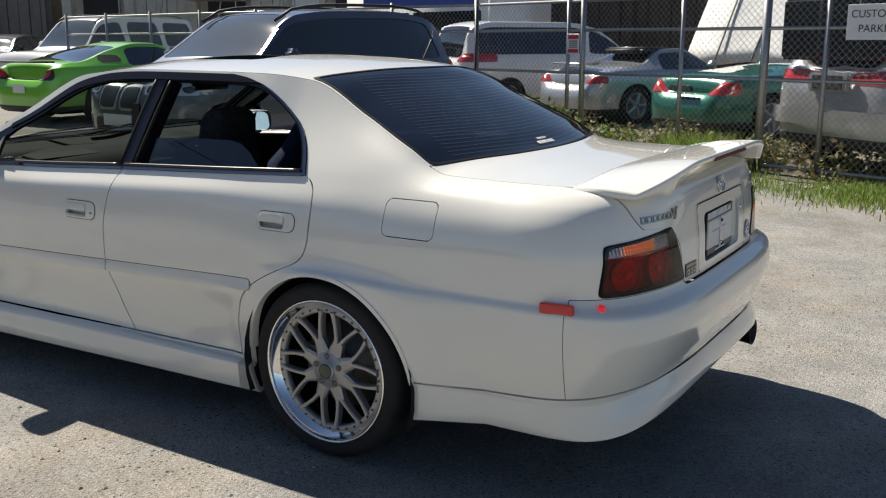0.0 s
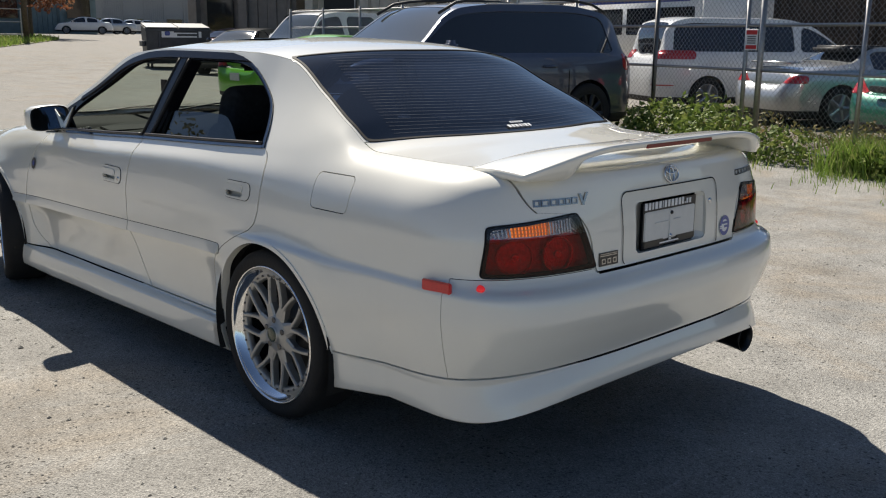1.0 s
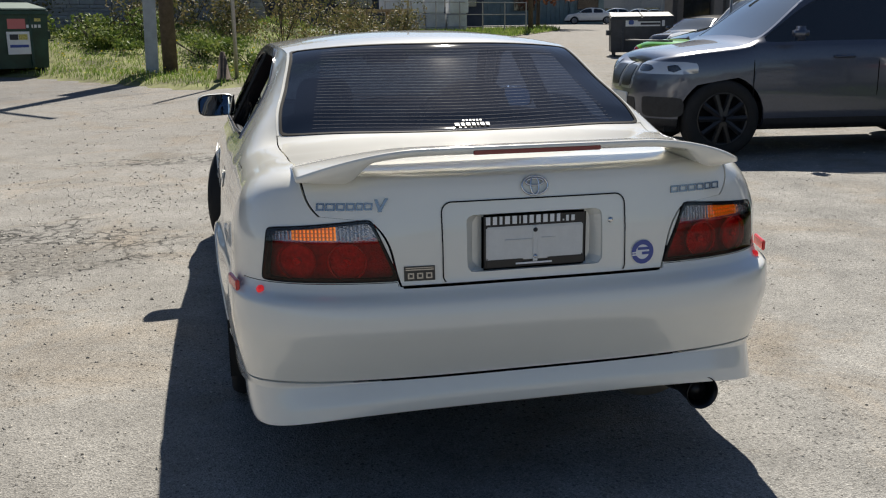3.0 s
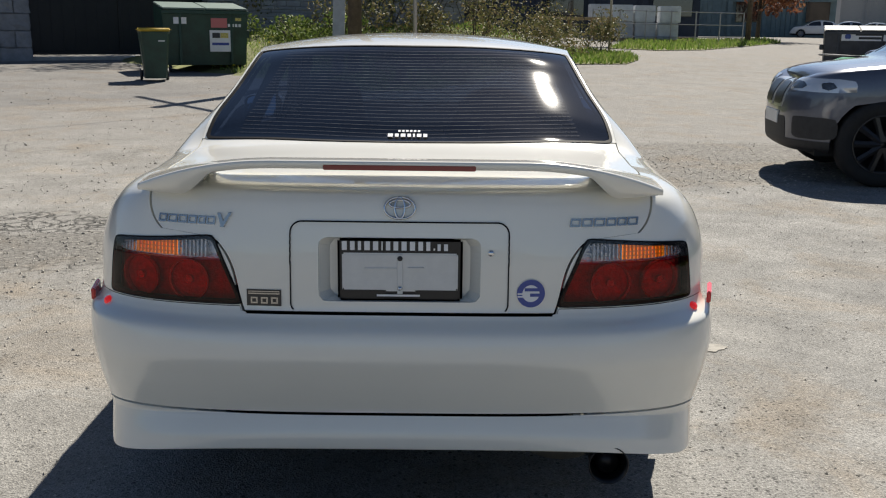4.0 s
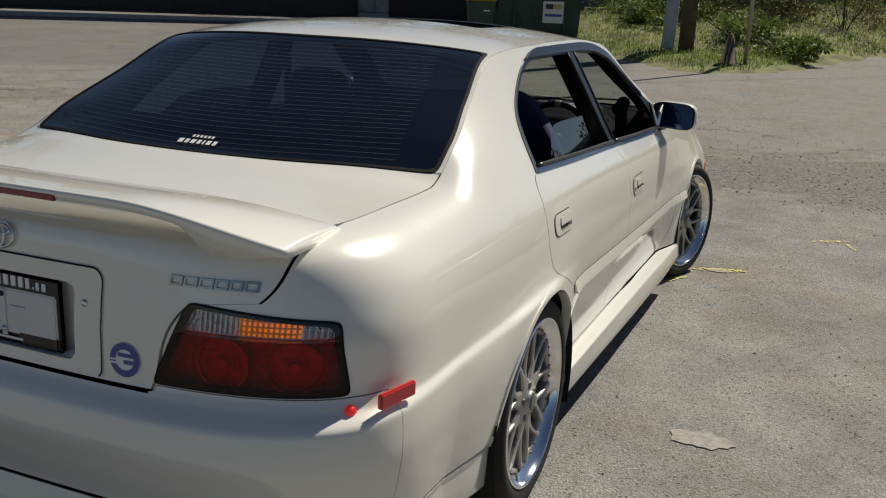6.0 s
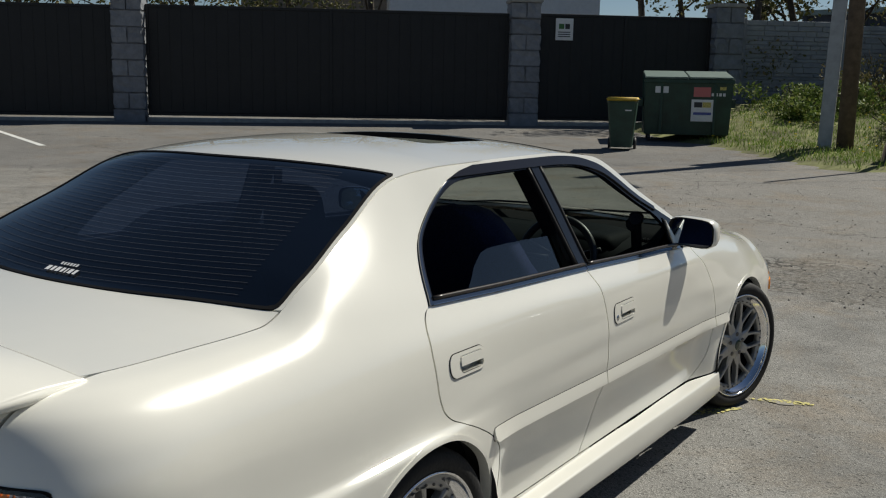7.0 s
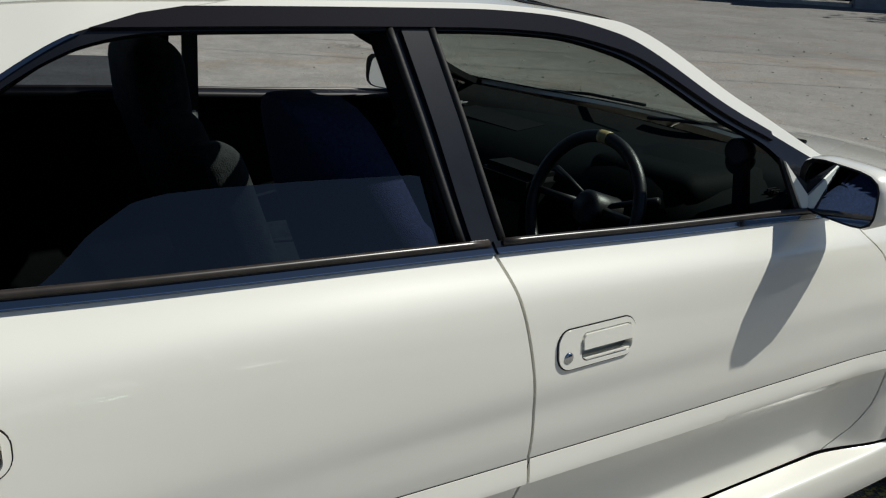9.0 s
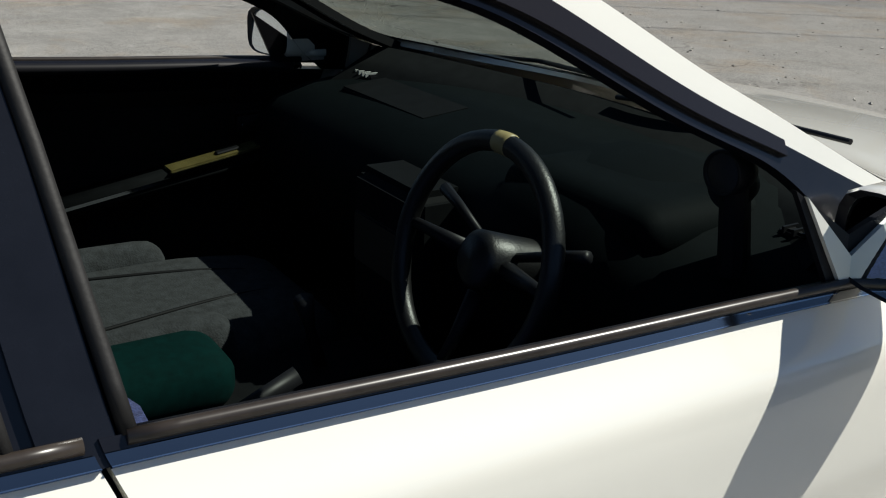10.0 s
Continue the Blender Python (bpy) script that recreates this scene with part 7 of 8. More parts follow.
ks = thing("parking_block", "concrete wheel stop with a red reserved plate", "parking block", (-22.1, 10.9, ground_z(-22.1, 10.9)), 68)
part("block", box_bm(-1.05, 1.05, -.09, .09, 0, .16, .03, 2), CONCRETE, ks)
part("red_plate", box_bm(-.75, .15, -.1, -.088, .05, .13), SIGN_RED, ks)
text_mesh("plate_text", "RESERVED 24 HRS", .075, SIGN_WHITE, pose(-.30, -.102, .09, 90, 0, 0), ks, .001)

# ---- gates and block pillars ----
BLOCKM = material("split_face_block", (.21, .22, .24), .9, vary=.18, scale=5, bump=.7, bump_scale=14, per_object=.12)
GATE_BLACK = material("black_painted_steel", (.006, .006, .007), .55, vary=.3, scale=3)
GU = Vector((.770, .638, 0))
GN = Vector((.638, -.770, 0))
P1, P2, P3, P0 = Vector((-19.35, 15.15, 0)), Vector((-11.1, 22.0, 0)), Vector((-6.6, 25.7, 0)), Vector((-27.8, 8.15, 0))
GTURN = math.degrees(math.atan2(GU.y, GU.x))


def pillar(p, h=3.35, wd=.80):
    z0 = ground_z(p.x, p.y) - .1
    t = thing("gate_pillar", "grey split-face concrete block gate pillar", "pillar", (p.x, p.y, z0), GTURN, "gate pillars")
    n = 8
    ch = (h + .1) / n
    core = part("core", box_bm(-wd / 2 + .03, wd / 2 - .03, -wd / 2 + .03, wd / 2 - .03, 0, h + .1), BLOCKM, t)
    for k in range(n):
        split = ((-wd / 2, .0), (.0, wd / 2)) if k % 2 else ((-wd / 2, wd / 2),)
        for a, b in split:
            bm = box_bm(a + .004, b - .004, -wd / 2, wd / 2, k * ch + .006, (k + 1) * ch - .006, .015, 1)
            bmesh.ops.subdivide_edges(bm, edges=bm.edges, cuts=2, use_grid_fill=True)
            for v in bm.verts:
                if abs(v.co.x) > wd / 2 - .03:
                    v.co.x += rng.normal(0, .018)
                if abs(v.co.y) > wd / 2 - .03:
                    v.co.y += rng.normal(0, .012)
            part("block", bm, BLOCKM, t)
    part("cap", box_bm(-wd / 2 - .05, wd / 2 + .05, -wd / 2 - .05, wd / 2 + .05, h + .1, h + .2, .02, 2), CONCRETE, t)


for p in (P0, P1, P2, P3):
    pillar(p)


def gate(a, b, name="yard_gate"):
    a, b = a + GU * .42, b - GU * .42
    n = (b - a).length
    m = (a + b) / 2
    z0 = max(ground_z(a.x, a.y), ground_z(b.x, b.y))
    g = thing(name, "black sheet-metal yard gate between block pillars", "gate", (m.x, m.y, z0), GTURN, "yard gates")
    k = 0
    x = -n / 2
    while x < n / 2 - .01:
        x1 = min(x + .31, n / 2)
        part("sheet", box_bm(x - .004, x1 + .004, -.02, .02, .20, 3.02, .008, 1), GATE_BLACK, g)
        x = x1
    for z in (.16, 3.03):
        part("rail", box_bm(-n / 2, n / 2, -.045, .045, z - .04, z + .04, .006, 1), GATE_BLACK, g)
    for x in (-n / 2 + .04, 0, n / 2 - .04):
        part("stile", box_bm(x - .04, x + .04, -.05, .05, .12, 3.06, .006, 1), GATE_BLACK, g)
    kerb = part("gate_sill", box_bm(-n / 2, n / 2, -.25, .12, -.12, .07, .02, 1), CONCRETE, g, "concrete sill")
    return g


gate(P0, P1), gate(P1, P2)
g3 = gate(P2, P3)
sg = part("gate_sign", box_bm(-2.02, -1.52, -.075, -.06, 2.35, 2.95, .004, 1), SIGN_WHITE, g3, "white sign with green and yellow shapes")
part("sign_shape", box_bm(-1.93, -1.78, -.078, -.074, 2.66, 2.80), material("sign_green", (.05, .16, .04), .5), sg)
part("sign_shape", box_bm(-1.75, -1.62, -.078, -.074, 2.66, 2.80), INK, sg)
for zz in (2.44, 2.50, 2.56):
    part("sign_bar", box_bm(-1.95, -1.6, -.078, -.074, zz, zz + .025), INK, sg)
# moulded concrete wall beyond the gates
wl = thing("wall_stone", "grey moulded stone-pattern concrete fence wall", "wall", (P3.x, P3.y, ground_z(P3.x, P3.y)), GTURN, kind="structure")
WALLM = material("moulded_concrete", (.27, .28, .29), .9, vary=.15, scale=3, bump=.4, bump_scale=30, per_object=.10)
for k in range(3):
    x0 = .5 + k * 3.1
    part("wall_post", box_bm(x0 - .1, x0 + .1, -.14, .14, -.2, 3.1, .02, 1), WALLM, wl)
    z = -.1
    while z < 2.9:
        h_ = rng.uniform(.09, .17)
        x = x0 + .1
        while x < x0 + 3.0:
            w2 = min(rng.uniform(.28, .75), x0 + 3.0 - x)
            d_ = rng.uniform(.0, .03)
            part("stone", box_bm(x + .006, x + w2 - .006, -.07 - d_, .07, z + .005, z + h_ - .005, .012, 1), WALLM, wl)
            x += w2
        z += h_
    part("wall_core", box_bm(x0, x0 + 3.1, -.05, .05, -.2, 2.95), WALLM, wl)

# ---- dumpsters and bin ----
DUMP_GREEN = material("dark_green_enamel", (.012, .045, .030), .45, vary=.3, scale=4, bump=.15, bump_scale=20)
LID_GREEN = material("grey_green_lid", (.12, .17, .15), .5, vary=.15, scale=5)
DUMP_GREY = material("dark_grey_enamel", (.035, .04, .05), .5, vary=.3, scale=4)


def dumpster(name, label, at, turn, wd, dp, ht, mat, lid_mat):
    t = thing(name, label, "dumpster", (at[0], at[1], ground_z(*at)), turn)
    bm = bmesh.new()
    lo = [bm.verts.new(p) for p in ((-wd * .48, -dp * .42, .16), (wd * .48, -dp * .42, .16), (wd * .48, dp * .48, .16), (-wd * .48, dp * .48, .16))]
    hi = [bm.verts.new(p) for p in ((-wd * .5, -dp * .5, ht * .90), (wd * .5, -dp * .5, ht * .90), (wd * .5, dp * .5, ht), (-wd * .5, dp * .5, ht))]
    bm.faces.new(lo[::-1])
    for k in range(4):
        bm.faces.new((lo[k], lo[(k + 1) % 4], hi[(k + 1) % 4], hi[k]))
    bm.faces.new(hi)
    bmesh.ops.bevel(bm, geom=list(bm.edges), offset=.015, segments=2, affect="EDGES")
    part("body", bm, mat, t)
    for s in (-1, 1):
        bm = box_bm(-wd * .25 + .01, wd * .25 - .01, -dp * .53, dp * .52, 0, .04, .012, 2)
        a_ = math.atan2(ht * .10, dp)
        for v in bm.verts:
            v.co = Vector((v.co.x + s * wd * .25, v.co.y, v.co.z + ht * .95 + .01 + v.co.y * math.tan(a_)))
        part("lid", bm, lid_mat, t)
        part("side_sleeve", box_bm(min(s * wd * .5, s * (wd * .5 + .10)), max(s * wd * .5, s * (wd * .5 + .10)), -dp * .3, dp * .3, ht * .5, ht * .62, .01, 1), mat, t)
        part("rib", box_bm(s * wd * .3 - .03, s * wd * .3 + .03, -dp * .5, -dp * .44, .2, ht * .88, .008, 1), mat, t)
    for sx_ in (-.42, .42):
        for sy_ in (-.36, .38):
            bm = lathe_bm([(.0001, -.03), (.075, -.03), (.085, -.015), (.085, .015), (.075, .03), (.0001, .03)], 16)
            for v in bm.verts:
                v.co += Vector((sx_ * wd, sy_ * dp, .085))
            part("caster", bm, BLACK_PLASTIC, t, "", True)
    part("top_rim", box_bm(-wd * .51, wd * .51, -dp * .52, -dp * .47, ht * .84, ht * .90, .01, 1), mat, t)
    return t


DP = dumpster("green_dumpster", "dark green steel dumpster with closed lids before the gate", (-5.75, 20.4), 24, 2.0, 1.5, 1.6, DUMP_GREEN, LID_GREEN)
for x0, x1, z0, z1, mt in ((-.75, -.45, 1.12, 1.27, SIGN_WHITE), (.12, .50, 1.04, 1.26, material("faded_red_label", (.55, .16, .15), .5)), (.08, .58, .48, .98, SIGN_WHITE), (.70, .84, 1.20, 1.27, YELLOW)):
    lb = part("label", box_bm(x0, x1, -.735, -.715, z0, z1), mt, DP)
    if z1 < 1:
        part("logo_shape", box_bm(x0 + .06, x0 + .24, -.739, -.734, .80, .92), INK, lb)
        part("logo_shape", box_bm(x0 + .25, x1 - .06, -.739, -.734, .80, .92), YELLOW, lb)
        part("number_bar", box_bm(x0 + .05, x1 - .05, -.739, -.734, .63, .69), BLUE_INK, lb)
for k in range(4):
    part("number_bar", box_bm(.52 + k * .085, .575 + k * .085, -.735, -.715, 1.06, 1.13), SIGN_WHITE, DP)
wb = thing("wheelie_bin", "green wheeled bin with a yellow lid", "bin", (-5.95, 17.15, ground_z(-5.95, 17.15)), 20)
wb.scale = (1.12, 1.12, 1.06)
bm = bmesh.new()
rings = []
for z, sx_, sy_ in ((.06, .20, .24), (.5, .235, .28), (.93, .27, .33), (.97, .29, .35)):
    rings.append([bm.verts.new((sx_ * a, sy_ * b, z)) for a, b in ((-1, -.85), (-.85, -1), (.85, -1), (1, -.85), (1, .85), (.85, 1), (-.85, 1), (-1, .85))])
for r0, r1 in zip(rings, rings[1:]):
    for k in range(8):
        bm.faces.new((r0[k], r0[(k + 1) % 8], r1[(k + 1) % 8], r1[k]))
bm.faces.new(rings[0][::-1]), bm.faces.new(rings[-1])
part("body", bm, DUMP_GREEN, wb)
bm = box_bm(-.30, .30, -.36, .38, .97, 1.04, .03, 3)
part("lid", bm, material("yellow_lid", (.62, .42, .05), .5, vary=.1, scale=6), wb, "yellow lid", True)
part("handle_bar", tube_bm([(-.22, .40, .95), (.22, .40, .95)], .018, 8), BLACK_PLASTIC, wb)
for s_ in (-1, 1):
    bm = lathe_bm([(.0001, -.025), (.11, -.025), (.12, 0), (.11, .025), (.0001, .025)], 20)
    for v in bm.verts:
        v.co += Vector((s_ * .24, .28, .12))
    part("wheel", bm, BLACK_PLASTIC, wb, "", True)
part("label", box_bm(.06, .18, -.315, -.29, .78, .83), SIGN_WHITE, wb)
DB = dumpster("grey_dumpster", "dark grey rusty dumpster with a white label by the lane", (13.5, 27.6), -20, 2.1, 1.5, 1.45, DUMP_GREY, DUMP_GREY)
lb = part("label", box_bm(-.55, .75, -.745, -.72, 1.02, 1.30), SIGN_WHITE, DB)
part("text_bar", box_bm(-.15, .65, -.75, -.744, 1.18, 1.24), INK, lb)
part("number_bar", box_bm(-.05, .6, -.75, -.744, 1.07, 1.14), INK, lb)
part("logo_shape", box_bm(-.45, -.28, -.75, -.744, 1.08, 1.22, .02, 2), BLUE_INK, lb)
dumpster("blue_dumpster", "blue steel dumpster further along the lane", (21.5, 38.5), -25, 2.0, 1.5, 1.5, material("blue_enamel", (.02, .05, .14), .5, vary=.2, scale=4), DUMP_GREY)

# ---- poles and overhead lines ----
WOOD_POLE = material("creosoted_pole_wood", (.10, .075, .055), .9, vary=.35, scale=6, bump=.5, bump_scale=30)
up = thing("utility_pole", "brown wooden utility pole with crossarm and wires", "utility pole", (-1.88, 19.25, ground_here(-1.88, 19.25) - .1))
part("pole", tube_bm([(0, 0, 0), (0, 0, 5), (0, 0, 8.1)], [.17, .15, .12], 14), WOOD_POLE, up, "", True)
ca = Vector((.69, -.72, 0)) * 1.5
part("crossarm", tube_bm([-ca + Vector((0, 0, 7.5)), ca + Vector((0, 0, 7.5))], .07, 6), WOOD_POLE, up)
wd_ = Vector((.62, .78, 0))
for k, o in enumerate((-1.35, -.2, 1.35)):
    base_ = ca.normalized() * o + Vector((0, 0, 7.64))
    pts = [base_ + wd_ * s for s in np.linspace(-34, 30, 9)]
    part("wire", tube_bm(pts, .012, 5), BLACK_PLASTIC, up)
bm = bmesh.new()
bb = box_bm(-.42, -.14, -.06, .0, .1, 4.6, .01, 1, bm)
for v in bb.verts:
    if v.co.z < 1:
        v.co.x -= .12
# the grey-white board's shade is put into its darker grey
part("pole_guard", bb, material("shaded_grey_guard", (.34, .36, .38), .7, vary=.15, scale=5), up, "grey-white guard board, greyed for its shade")
for (x, y, h, r, nm, lab) in ((-.44, 17.75, 4.6, .045, "steel_post", "thin grey steel post on the verge"), (7.0, 36.0, 7.5, .05, "steel_post", "thin grey steel post on the verge"), (18.9, 55.8, 9.0, .16, "utility_pole", "wooden utility pole beside the lane"),
                              (36, 92, 9.5, .16, "utility_pole", "wooden utility pole beside the lane"), (27.5, 96, 9.5, .16, "utility_pole", "wooden utility pole beside the lane")):
    ob = part(nm, tube_bm([(0, 0, -.1), (0, 0, h)], r, 10), GALV if r < .1 else WOOD_POLE, None, "", True)
    ob.location = (x, y, ground_here(x, y))
    tagged(ob, lab, "post" if r < .1 else "utility pole")
bm = lathe_bm([(.0001, .62), (.05, .60), (.16, .04), (.2, .04), (.2, 0)], 16, axis="z")
ob = part("stump", bm, WOOD_POLE, None, "", True)
ob.location = (-.72, 17.35, ground_here(-.72, 17.35))
tagged(ob, "dark weathered stump on the verge", "stump")

# ---- verge and bank ----
xs = np.linspace(-14, 12, 53)
ys = np.linspace(15, 47, 65)
vv_, ff_ = [], []
for y in ys:
    for x in xs:
        vv_.append((x, y, ground_here(x, y) + (-.06 if bank_height(x, y) <= 0 else .03)))
n_ = len(xs)
for j in range(len(ys) - 1):
    for i in range(n_ - 1):
        q = (j * n_ + i, j * n_ + i + 1, (j + 1) * n_ + i + 1, (j + 1) * n_ + i)
        cx, cy = (xs[i] + xs[i + 1]) / 2, (ys[j] + ys[j + 1]) / 2
        # keeps clear of the gates
        if (Vector((cx, cy, 0)) - P3).dot(GN) > -.6 or cx > -5.5:
            if any(bank_height(*vv_[k][:2]) > 0 for k in q) and (Vector((cx, cy, 0)) - P3).dot(GN) > 1.2:
                ff_.append(q)
EARTH = material("grassy_earth", (.10, .095, .04), .95, vary=.4, scale=1.5, color2=(.16, .17, .06), bump=.6, bump_scale=12)
tagged(link_mesh("verge", vv_, ff_, EARTH), "grassy verge and bank with bare earth", "verge", kind="structure")
gx = []
while len(gx) < 21000:
    x, y = rng.uniform(-5.5, 6.5), rng.uniform(15.5, 34)
    b_ = bank_height(x, y)
    track = abs((y - 21.6) - .25 * (x - 1.5)) < .7 and x > -.2
    if b_ > .03 and not track and rng.uniform() < .9 - (y - 16) * .02:
        gx.append((x, y))
tagged(blades("verge_grass", gx, .13, .010, GRASS), "spring grass with weeds on the verge", "grass", kind="stuff")
fl = np.array([(x, y, ground_here(x, y) + .16) for x, y in gx[:420]])
tagged(leaf_mesh("dandelions", fl, .06, YELLOW_FLOWER, .8), "yellow dandelions in the grass", "flower", kind="stuff")


def inside(poly, x, y):
    hit = False
    for (x0, y0), (x1, y1) in zip(poly, poly[1:] + poly[:1]):
        if (y0 > y) != (y1 > y) and x < x0 + (y - y0) / (y1 - y0) * (x1 - x0):
            hit = not hit
    return hit


for nm_, poly, n_b, h_b in (("verge_strip", [(2.6, 27.0), (4.2, 27.4), (6.3, 28.6), (7.3, 31.5), (7.7, 35.2), (6.4, 37.8), (4.6, 34.0)], 2600, .20),
                            ("verge_strip_b", [(7.8, 41.0), (9.9, 40.3), (12.5, 42.3), (17.1, 49.9), (21.6, 57.5), (22.4, 63.0), (15.5, 56.0), (10.5, 50.4)], 4200, .26)):
    bm = bmesh.new()
    vs_ = [bm.verts.new((x, y, ground_here(x, y) + .03)) for x, y in poly]
    bm.faces.new(vs_)
    bmesh.ops.triangulate(bm, faces=bm.faces)
    bmesh.ops.subdivide_edges(bm, edges=bm.edges, cuts=3, use_grid_fill=True)
    for v in bm.verts:
        v.co.z = ground_here(v.co.x, v.co.y) + .03
    tagged(part(nm_, bm, EARTH), "grassy strip beside the lane", "verge", kind="structure")
    pg = []
    x0, x1, y0, y1 = min(p[0] for p in poly), max(p[0] for p in poly), min(p[1] for p in poly), max(p[1] for p in poly)
    while len(pg) < n_b:
        x, y = rng.uniform(x0, x1), rng.uniform(y0, y1)
        if inside(poly, x, y):
            pg.append((x, y))
    tagged(blades("strip_grass", pg, h_b, .03, GRASS), "bright spring grass beside the lane", "grass", kind="stuff")
ff = thing("yard_fence", "low wire fence round stored goods", "fence", (8.4, 49.5, ground_here(8.4, 49.5)))
for k in range(7):
    part("post", tube_bm([(k * 1.6, k * .75, -.2), (k * 1.6, k * .75, 1.75)], .04, 6), GALV, ff)
for z in (1.7, 1.0, .3):
    part("rail", tube_bm([(0, 0, z), (9.6, 4.5, z)], .025, 5), GALV, ff)


def bush(name, at, r, h, n, mat, size, label):
    x, y = at
    z = ground_here(x, y)
    t = thing(name, label, "bush", (x, y, z))
    clumps = [ball((rng.normal(0, r * .45), rng.normal(0, r * .45), h * rng.uniform(.15, .75)), (r * .5, r * .5, h * .3), n // 9, .2) for _ in range(9)]
    p = np.concatenate(clumps)
    p[:, 2] = np.abs(p[:, 2])
    leaf_mesh("foliage", p, size, mat, 0, t)
    stems = [((rng.normal(0, .06), rng.normal(0, .06), -.05), (rng.normal(0, r * .45), rng.normal(0, r * .45), h * rng.uniform(.6, 1.0))) for _ in range(9)]
    s = prisms("stem", stems, .012, BARK)
    s.parent = t
    return t


for k, (x, y, r, h, mt) in enumerate(((-4.2, 24.5, 1.1, .7, LEAF), (-2.2, 25.2, 1.2, 1.6, LEAF_DRY), (-.4, 25.6, 1.3, 1.4, LEAF_DRY), (1.2, 26.5, 1.4, 1.6, LEAF_DRY), (3.0, 28.5, 1.3, 1.5, LEAF_DRY), (-3.6, 22.9, .8, .55, LEAF), (-1.2, 21.8, .9, .6, LEAF),
                                     (.2, 20.2, .8, .5, LEAF), (-6.0, 27.5, 1.5, 2.0, LEAF_DRY), (-1.5, 29, 1.8, 2.2, LEAF_DRY), (1.8, 31, 1.8, 2.2, LEAF_DRY), (4.6, 33, 1.5, 2.0, LEAF_DRY), (-4.5, 31, 2.0, 2.4, LEAF), (6.6, 36, 1.2, 1.6, LEAF_DRY), (-2.7, 23.6, 1.0, 1.0, LEAF))):
    bush("bramble_bush", (x, y), r, h, 1300, mt, .11, "tangled green and brown bramble bush" if mt is LEAF_DRY else "leafy green shrub on the bank")
for (x, y, r, h) in ((-3.7, 23.0, .8, .5), (-3.9, 24.5, .7, .7)):
    bush("shrub", (x, y), r, h, 900, LEAF, .09, "low leafy shrub beside the stone wall")


def tree(at, h, r, n, mat, size, label, lean=0.0, trunk=.16, bare=False):
    x, y = at
    z = ground_here(x, y)
    t = thing("tree", label, "tree", (x, y, z))
    top = Vector((lean, 0, h))
    pts = [Vector((0, 0, -.1)), Vector((lean * .1 + .05, .05, h * .25)), Vector((lean * .4, -.05, h * .55)), Vector((lean * .8, 0, h * .85))]
    part("trunk", tube_bm(pts, [trunk, trunk * .8, trunk * .5, trunk * .2], 8), BARK, t, "", True)
    ends = []
    for k in range(13):
        s = rng.uniform(.28, .85)
        b = pts[0].lerp(pts[-1], s)
        a = rng.uniform(0, math.tau)
        e = b + Vector((math.cos(a) * r * rng.uniform(.5, 1), math.sin(a) * r * rng.uniform(.5, 1), h * rng.uniform(.08, .28)))
        m_ = b.lerp(e, .5) + Vector((0, 0, .2))
        part("limb", tube_bm([b, m_, e], [trunk * .35, trunk * .2, trunk * .06], 6), BARK, t, "", True)
        ends += [e, m_, b.lerp(e, .8)]
    cl = [ball(e + Vector(rng.normal(0, r * .12, 3)), np.array((1, 1, .8)) * r * rng.uniform(.22, .42), max(8, n // len(ends)), .1) for e in ends]
    leaf_mesh("crown", np.concatenate(cl), size, mat, 0, t)
    return t


for x, y, h, r, mt in ((24.5, 33.5, 9, 3.4, LEAF_FAR), (27.0, 35.5, 10, 3.8, LEAF_FAR), (30.5, 36.0, 9, 3.5, LEAF_FAR), (29.5, 45, 11, 4.2, LEAF_FAR), (36, 48, 11, 4.5, LEAF_FAR), (33.5, 41.0, 8, 3, LEAF_FAR), (21.5, 62, 7, 3.2, LEAF_RED), (14.0, 66, 8, 3.0, LEAF_FAR), (48, 75, 12, 5, LEAF_FAR), (58, 95, 14, 6, LEAF_FAR), (70, 110, 14, 6, LEAF_FAR)):
    tree((x, y), h, r, 2400, mt, .20 if y < 50 else .32, "spring tree with thin yellow-green leaves" if mt is LEAF_FAR else "tree with rust red leaves")
for k in range(12):
    s = -6 + k * 3.2
    p = P1 + GU * s - GN * rng.uniform(7, 14)
    tree((p.x, p.y), rng.uniform(7, 10), rng.uniform(2.2, 3.2), 1900, LEAF_FAR, .20, "bare-limbed spring tree behind the gates", rng.normal(0, .8))
for k in range(5):
    p = P3 + GU * (2 + k * 2.4) - GN * rng.uniform(1.5, 5)
    tree((p.x, p.y), rng.uniform(6, 9), rng.uniform(2.0, 3.0), 2600, LEAF_FAR, .20, "bare-limbed spring tree behind the stone wall", rng.normal(0, 1.0))

# ---- stored goods and buildings ----
BOXM = material("white_wrapped_crates", (.55, .57, .59), .6, vary=.15, scale=3, per_object=.15)
WOOD = material("weathered_pine", (.30, .22, .12), .85, vary=.3, scale=8)
for k, (dx, dz) in enumerate(((0, 1), (1.25, 1), (2.5, 1), (1.3, 0), (2.55, 0), (3.8, 0), (3.9, 1))):
    bx_, by_ = 9.3 + dx, 53.0 - dx * .15
    ob = part("wrapped_crate", box_bm(-.58, .58, -.5, .5, 0, .92, .04, 2), BOXM)
    ob.location = (bx_, by_, ground_here(bx_, by_) + .15 + (.94 if dz else 0))
    tagged(ob, "white plastic-wrapped crate in a stack", "crate", "stacked crates")
for k in range(5):
    ob = part("pallet_trestle", box_bm(-.7, .7, -.4, .4, 0, .14, .01, 1), WOOD)
    ob.location = (9.3 + k * 1.15, 52.9 - k * .15, ground_here(9.3 + k * 1.15, 52.9 - k * .15))
    tagged(ob, "wooden pallet lying under stacked goods", "pallet", "pallets")
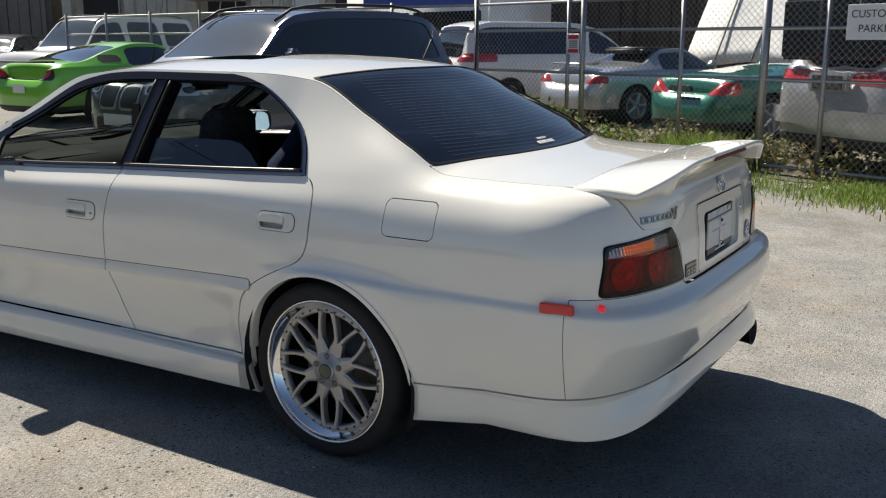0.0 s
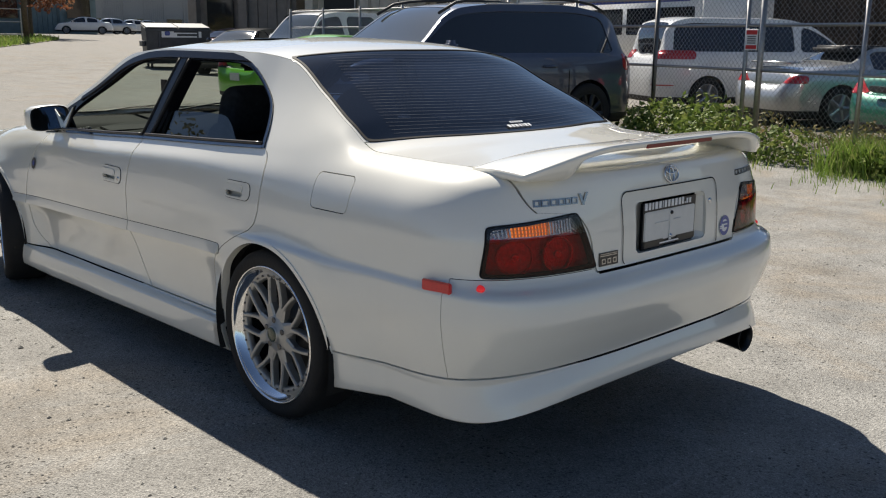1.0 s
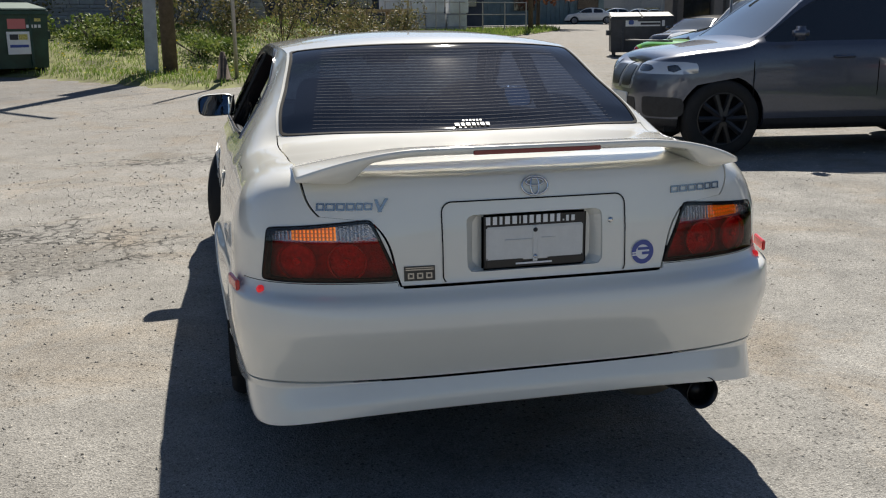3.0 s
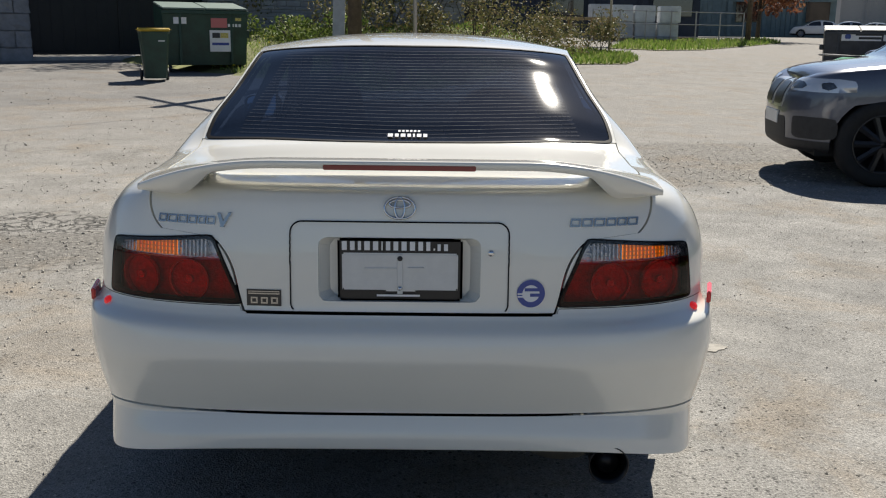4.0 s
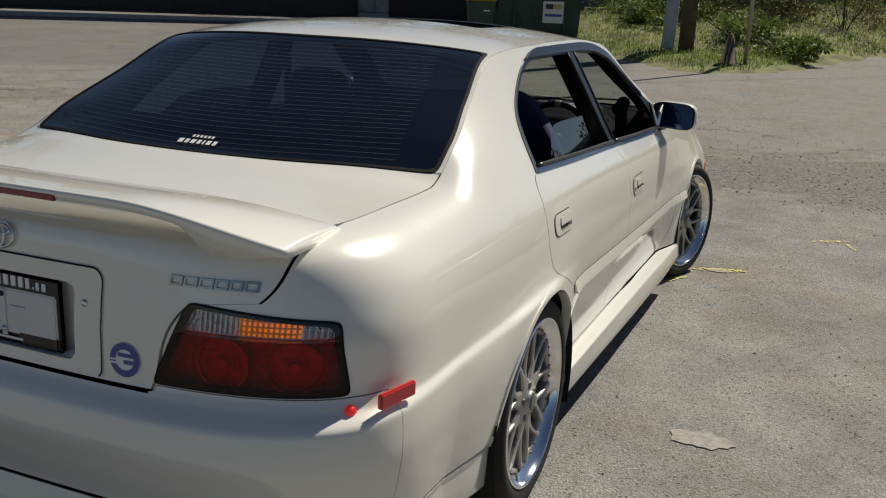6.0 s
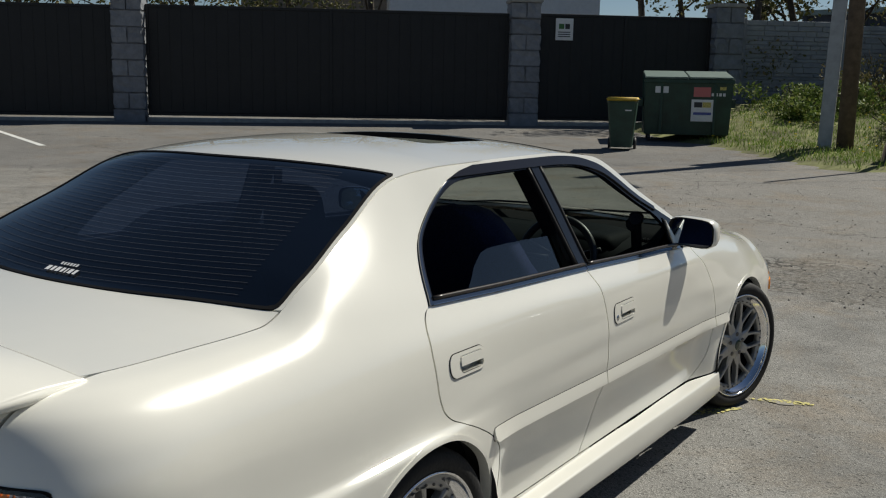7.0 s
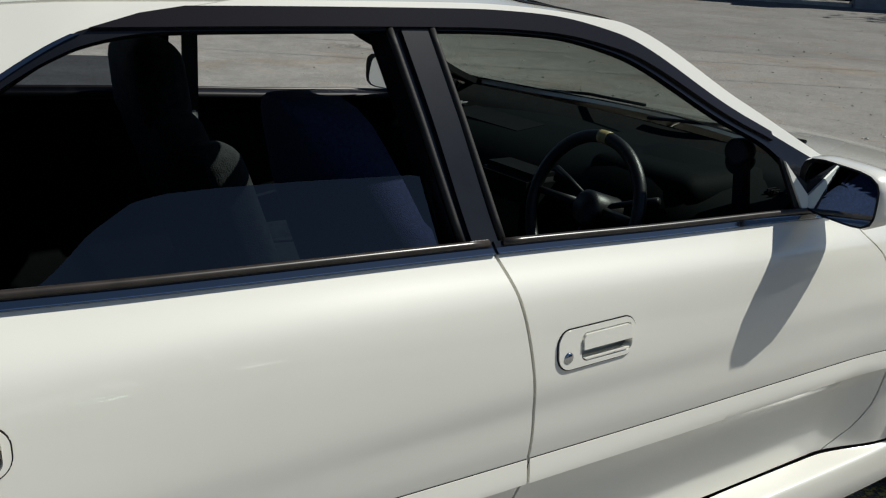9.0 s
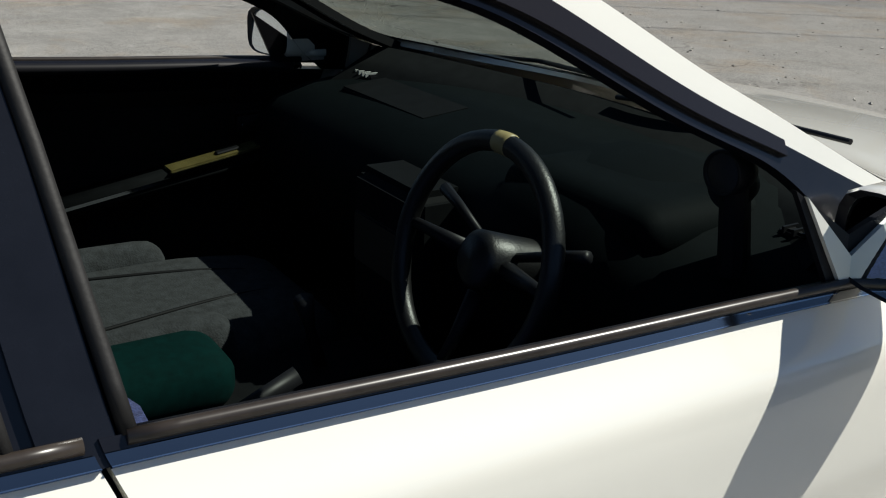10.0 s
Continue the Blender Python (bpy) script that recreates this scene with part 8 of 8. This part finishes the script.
tb = thing("timber_trestle", "yellow timber trestle table on the verge", "trestle", (6.9, 43.0, ground_here(6.9, 43.0)))
part("tabletop", box_bm(-2.0, 1.6, -.5, .5, .82, .95, .01, 1), WOOD, tb)
for x in (-1.8, -.6, .5, 1.4):
    for y in (-.4, .4):
        part("leg", box_bm(x - .06, x + .06, y - .05, y + .05, 0, .82), WOOD, tb)


def building(name, label, a, b, h, depth, wall_mat, bays, roof_mat, openings=True, style="door"):
    a, b = Vector((*a, 0)), Vector((*b, 0))
    n = (b - a).length
    m = (a + b) / 2
    turn = math.degrees(math.atan2((b - a).y, (b - a).x))
    t = thing(name, label, "building", (m.x, m.y, ground_z(m.x, m.y) - .1), turn)
    step = n / bays
    part("back_wall", box_bm(-n / 2, n / 2, .35, depth, 0, h), wall_mat, t)
    for k in range(bays):
        x = -n / 2 + k * step
        part("pier", box_bm(x - .18, x + .18, -.12, .4, 0, h, .01, 1), wall_mat, t)
        if openings and k % 2 == 0:
            part("door" if style == "door" else "window", box_bm(x + .5, x + step - .5, .22, .30, 0 if style == "door" else 1.4, 3.1, .01, 1), DARK_GLASS if style != "door" else BLACK_PLASTIC, t)
            part("lintel", box_bm(x + .18, x + step - .18, 0, .36, 3.1, h, .01, 1), wall_mat, t)
        else:
            for q in range(int(step / .4)):
                part("panel", box_bm(x + .18 + q * .4 + .01, min(x + .18 + (q + 1) * .4 - .01, x + step - .18), .1 + .03 * (q % 2), .36, 0, h, .01, 1), wall_mat, t)
    part("roof", box_bm(-n / 2 - .3, n / 2 + .3, -.4, depth + .3, h, h + .35, .03, 1), roof_mat, t)
    return t


BEIGE = material("beige_metal_cladding", (.56, .52, .44), .7, vary=.12, scale=3)
TAUPE = material("grey_brown_cladding", (.20, .18, .16), .75, vary=.15, scale=3)
DARKWOOD = material("dark_brown_boards", (.045, .032, .024), .85, vary=.4, scale=3, bump=.4, bump_scale=12)
NAVY = material("dark_blue_cladding", (.03, .04, .06), .7, vary=.2, scale=1)
TEALROOF = material("grey_teal_roof", (.16, .22, .22), .6, vary=.15, scale=2)
beige = building("workshop", "beige clad workshop with open dark doorways", (20.5, 29.5), (27.0, 16.5), 7.0, 9, BEIGE, 6, TAUPE)
building("annex", "grey brown clad annex beside the workshop", (17.5, 33.5), (20.2, 30.2), 6.0, 8, TAUPE, 2, TAUPE, True, "window")
part("awning", box_bm(-2.4, -.4, -1.5, .0, 2.9, 3.0, .02, 1), SIGN_WHITE, beige)
part("banner", box_bm(1.4, 2.4, -.2, -.14, 2.2, 4.0), SIGN_WHITE, beige)
for k in range(7):
    part("scaffold_pole", tube_bm([(-5 + k * 1.1, -.6, 0), (-5 + k * 1.1 + (.8 if k % 2 else 0), -.6, 4.2)], .03, 6), GALV, beige)
building("timber_shed", "dark brown timber shed behind the yard", (27.0, 16.0), (22.5, -14.0), 5.2, 6, DARKWOOD, 9, DARKWOOD, False)
building("warehouse", "dark blue warehouse with a pale roof edge", (-14, 66), (17, 60), 5.5, 14, NAVY, 9, TEALROOF, True, "window")
building("far_store", "green grey store building in the distance", (20, 84), (34, 80), 6.0, 12, TEALROOF, 5, TAUPE, True, "window")
building("far_block", "pale grey block on the hill in the distance", (78, 186), (108, 176), 12.0, 20, CONCRETE, 8, TAUPE, True, "window")
building("yard_shed", "grey metal shed behind the gates", (-29, 29), (-17.5, 38.5), 5.2, 8, TAUPE, 4, TAUPE, False)
trl = thing("box_trailer", "white box trailer standing behind the gates", "trailer", (-15.5, 27.5, ground_z(-15.5, 27.5)), GTURN)
part("box", box_bm(-3.6, 3.6, -1.2, 1.2, .9, 3.95, .05, 2), SIGN_WHITE, trl)
for x in (-2.4, -1.4):
    for s_ in (-1, 1):
        road_wheel(trl, s_ * 1.1 + x * 0, x, .45, .28, ALLOY)
# cars far along the lane
for k, (x, y, hd, mt, lb_) in enumerate(((31.5, 77, 68, WHITE_PAINT, "white sedan parked far along the lane"), (36.0, 82, 70, SILVER_PAINT, "silver sedan parked far along the lane"), (40.5, 87, 70, WHITE_PAINT, "white sedan parked far along the lane"), (45, 93, 70, BLACK_PAINT, "black sedan parked far along the lane"), (45, 74, 10, BLACK_PAINT, "black sedan parked far along the lane"))):
    vehicle("distant_sedan", lb_, (x, y), hd, 4.6, .88, [(-2.3, .8), (-2.2, .97), (-1.5, 1.03), (-.8, 1.36), (0, 1.43), (.4, 1.38), (1.25, .98), (2.1, .85), (2.3, .6)],
            .96, [(-1.1, -.25), (-.15, 1.0)], [(.48, 1.2), (-1.4, -.85)], mt, group="cars along the lane")
# far treeline all round
vv_, ff_ = [], []
nn = 360
for k in range(nn):
    a = k * math.tau / nn
    R_ = 330
    h_ = 11 + 5 * math.sin(a * 9) + 4 * math.sin(a * 23 + 1) + rng.uniform(-2, 3)
    for z in (-2, h_ * .6, h_):
        vv_.append((R_ * math.sin(a), R_ * math.cos(a), z))
for k in range(nn):
    for j in range(2):
        a_, b_ = k * 3 + j, ((k + 1) % nn) * 3 + j
        ff_.append((a_, b_, b_ + 1, a_ + 1))
tagged(link_mesh("backdrop", vv_, ff_, material("distant_woods", (.10, .11, .075), .95, vary=.45, scale=.12, color2=(.16, .15, .10)), smooth=False), "distant wooded skyline", "backdrop", kind="structure")
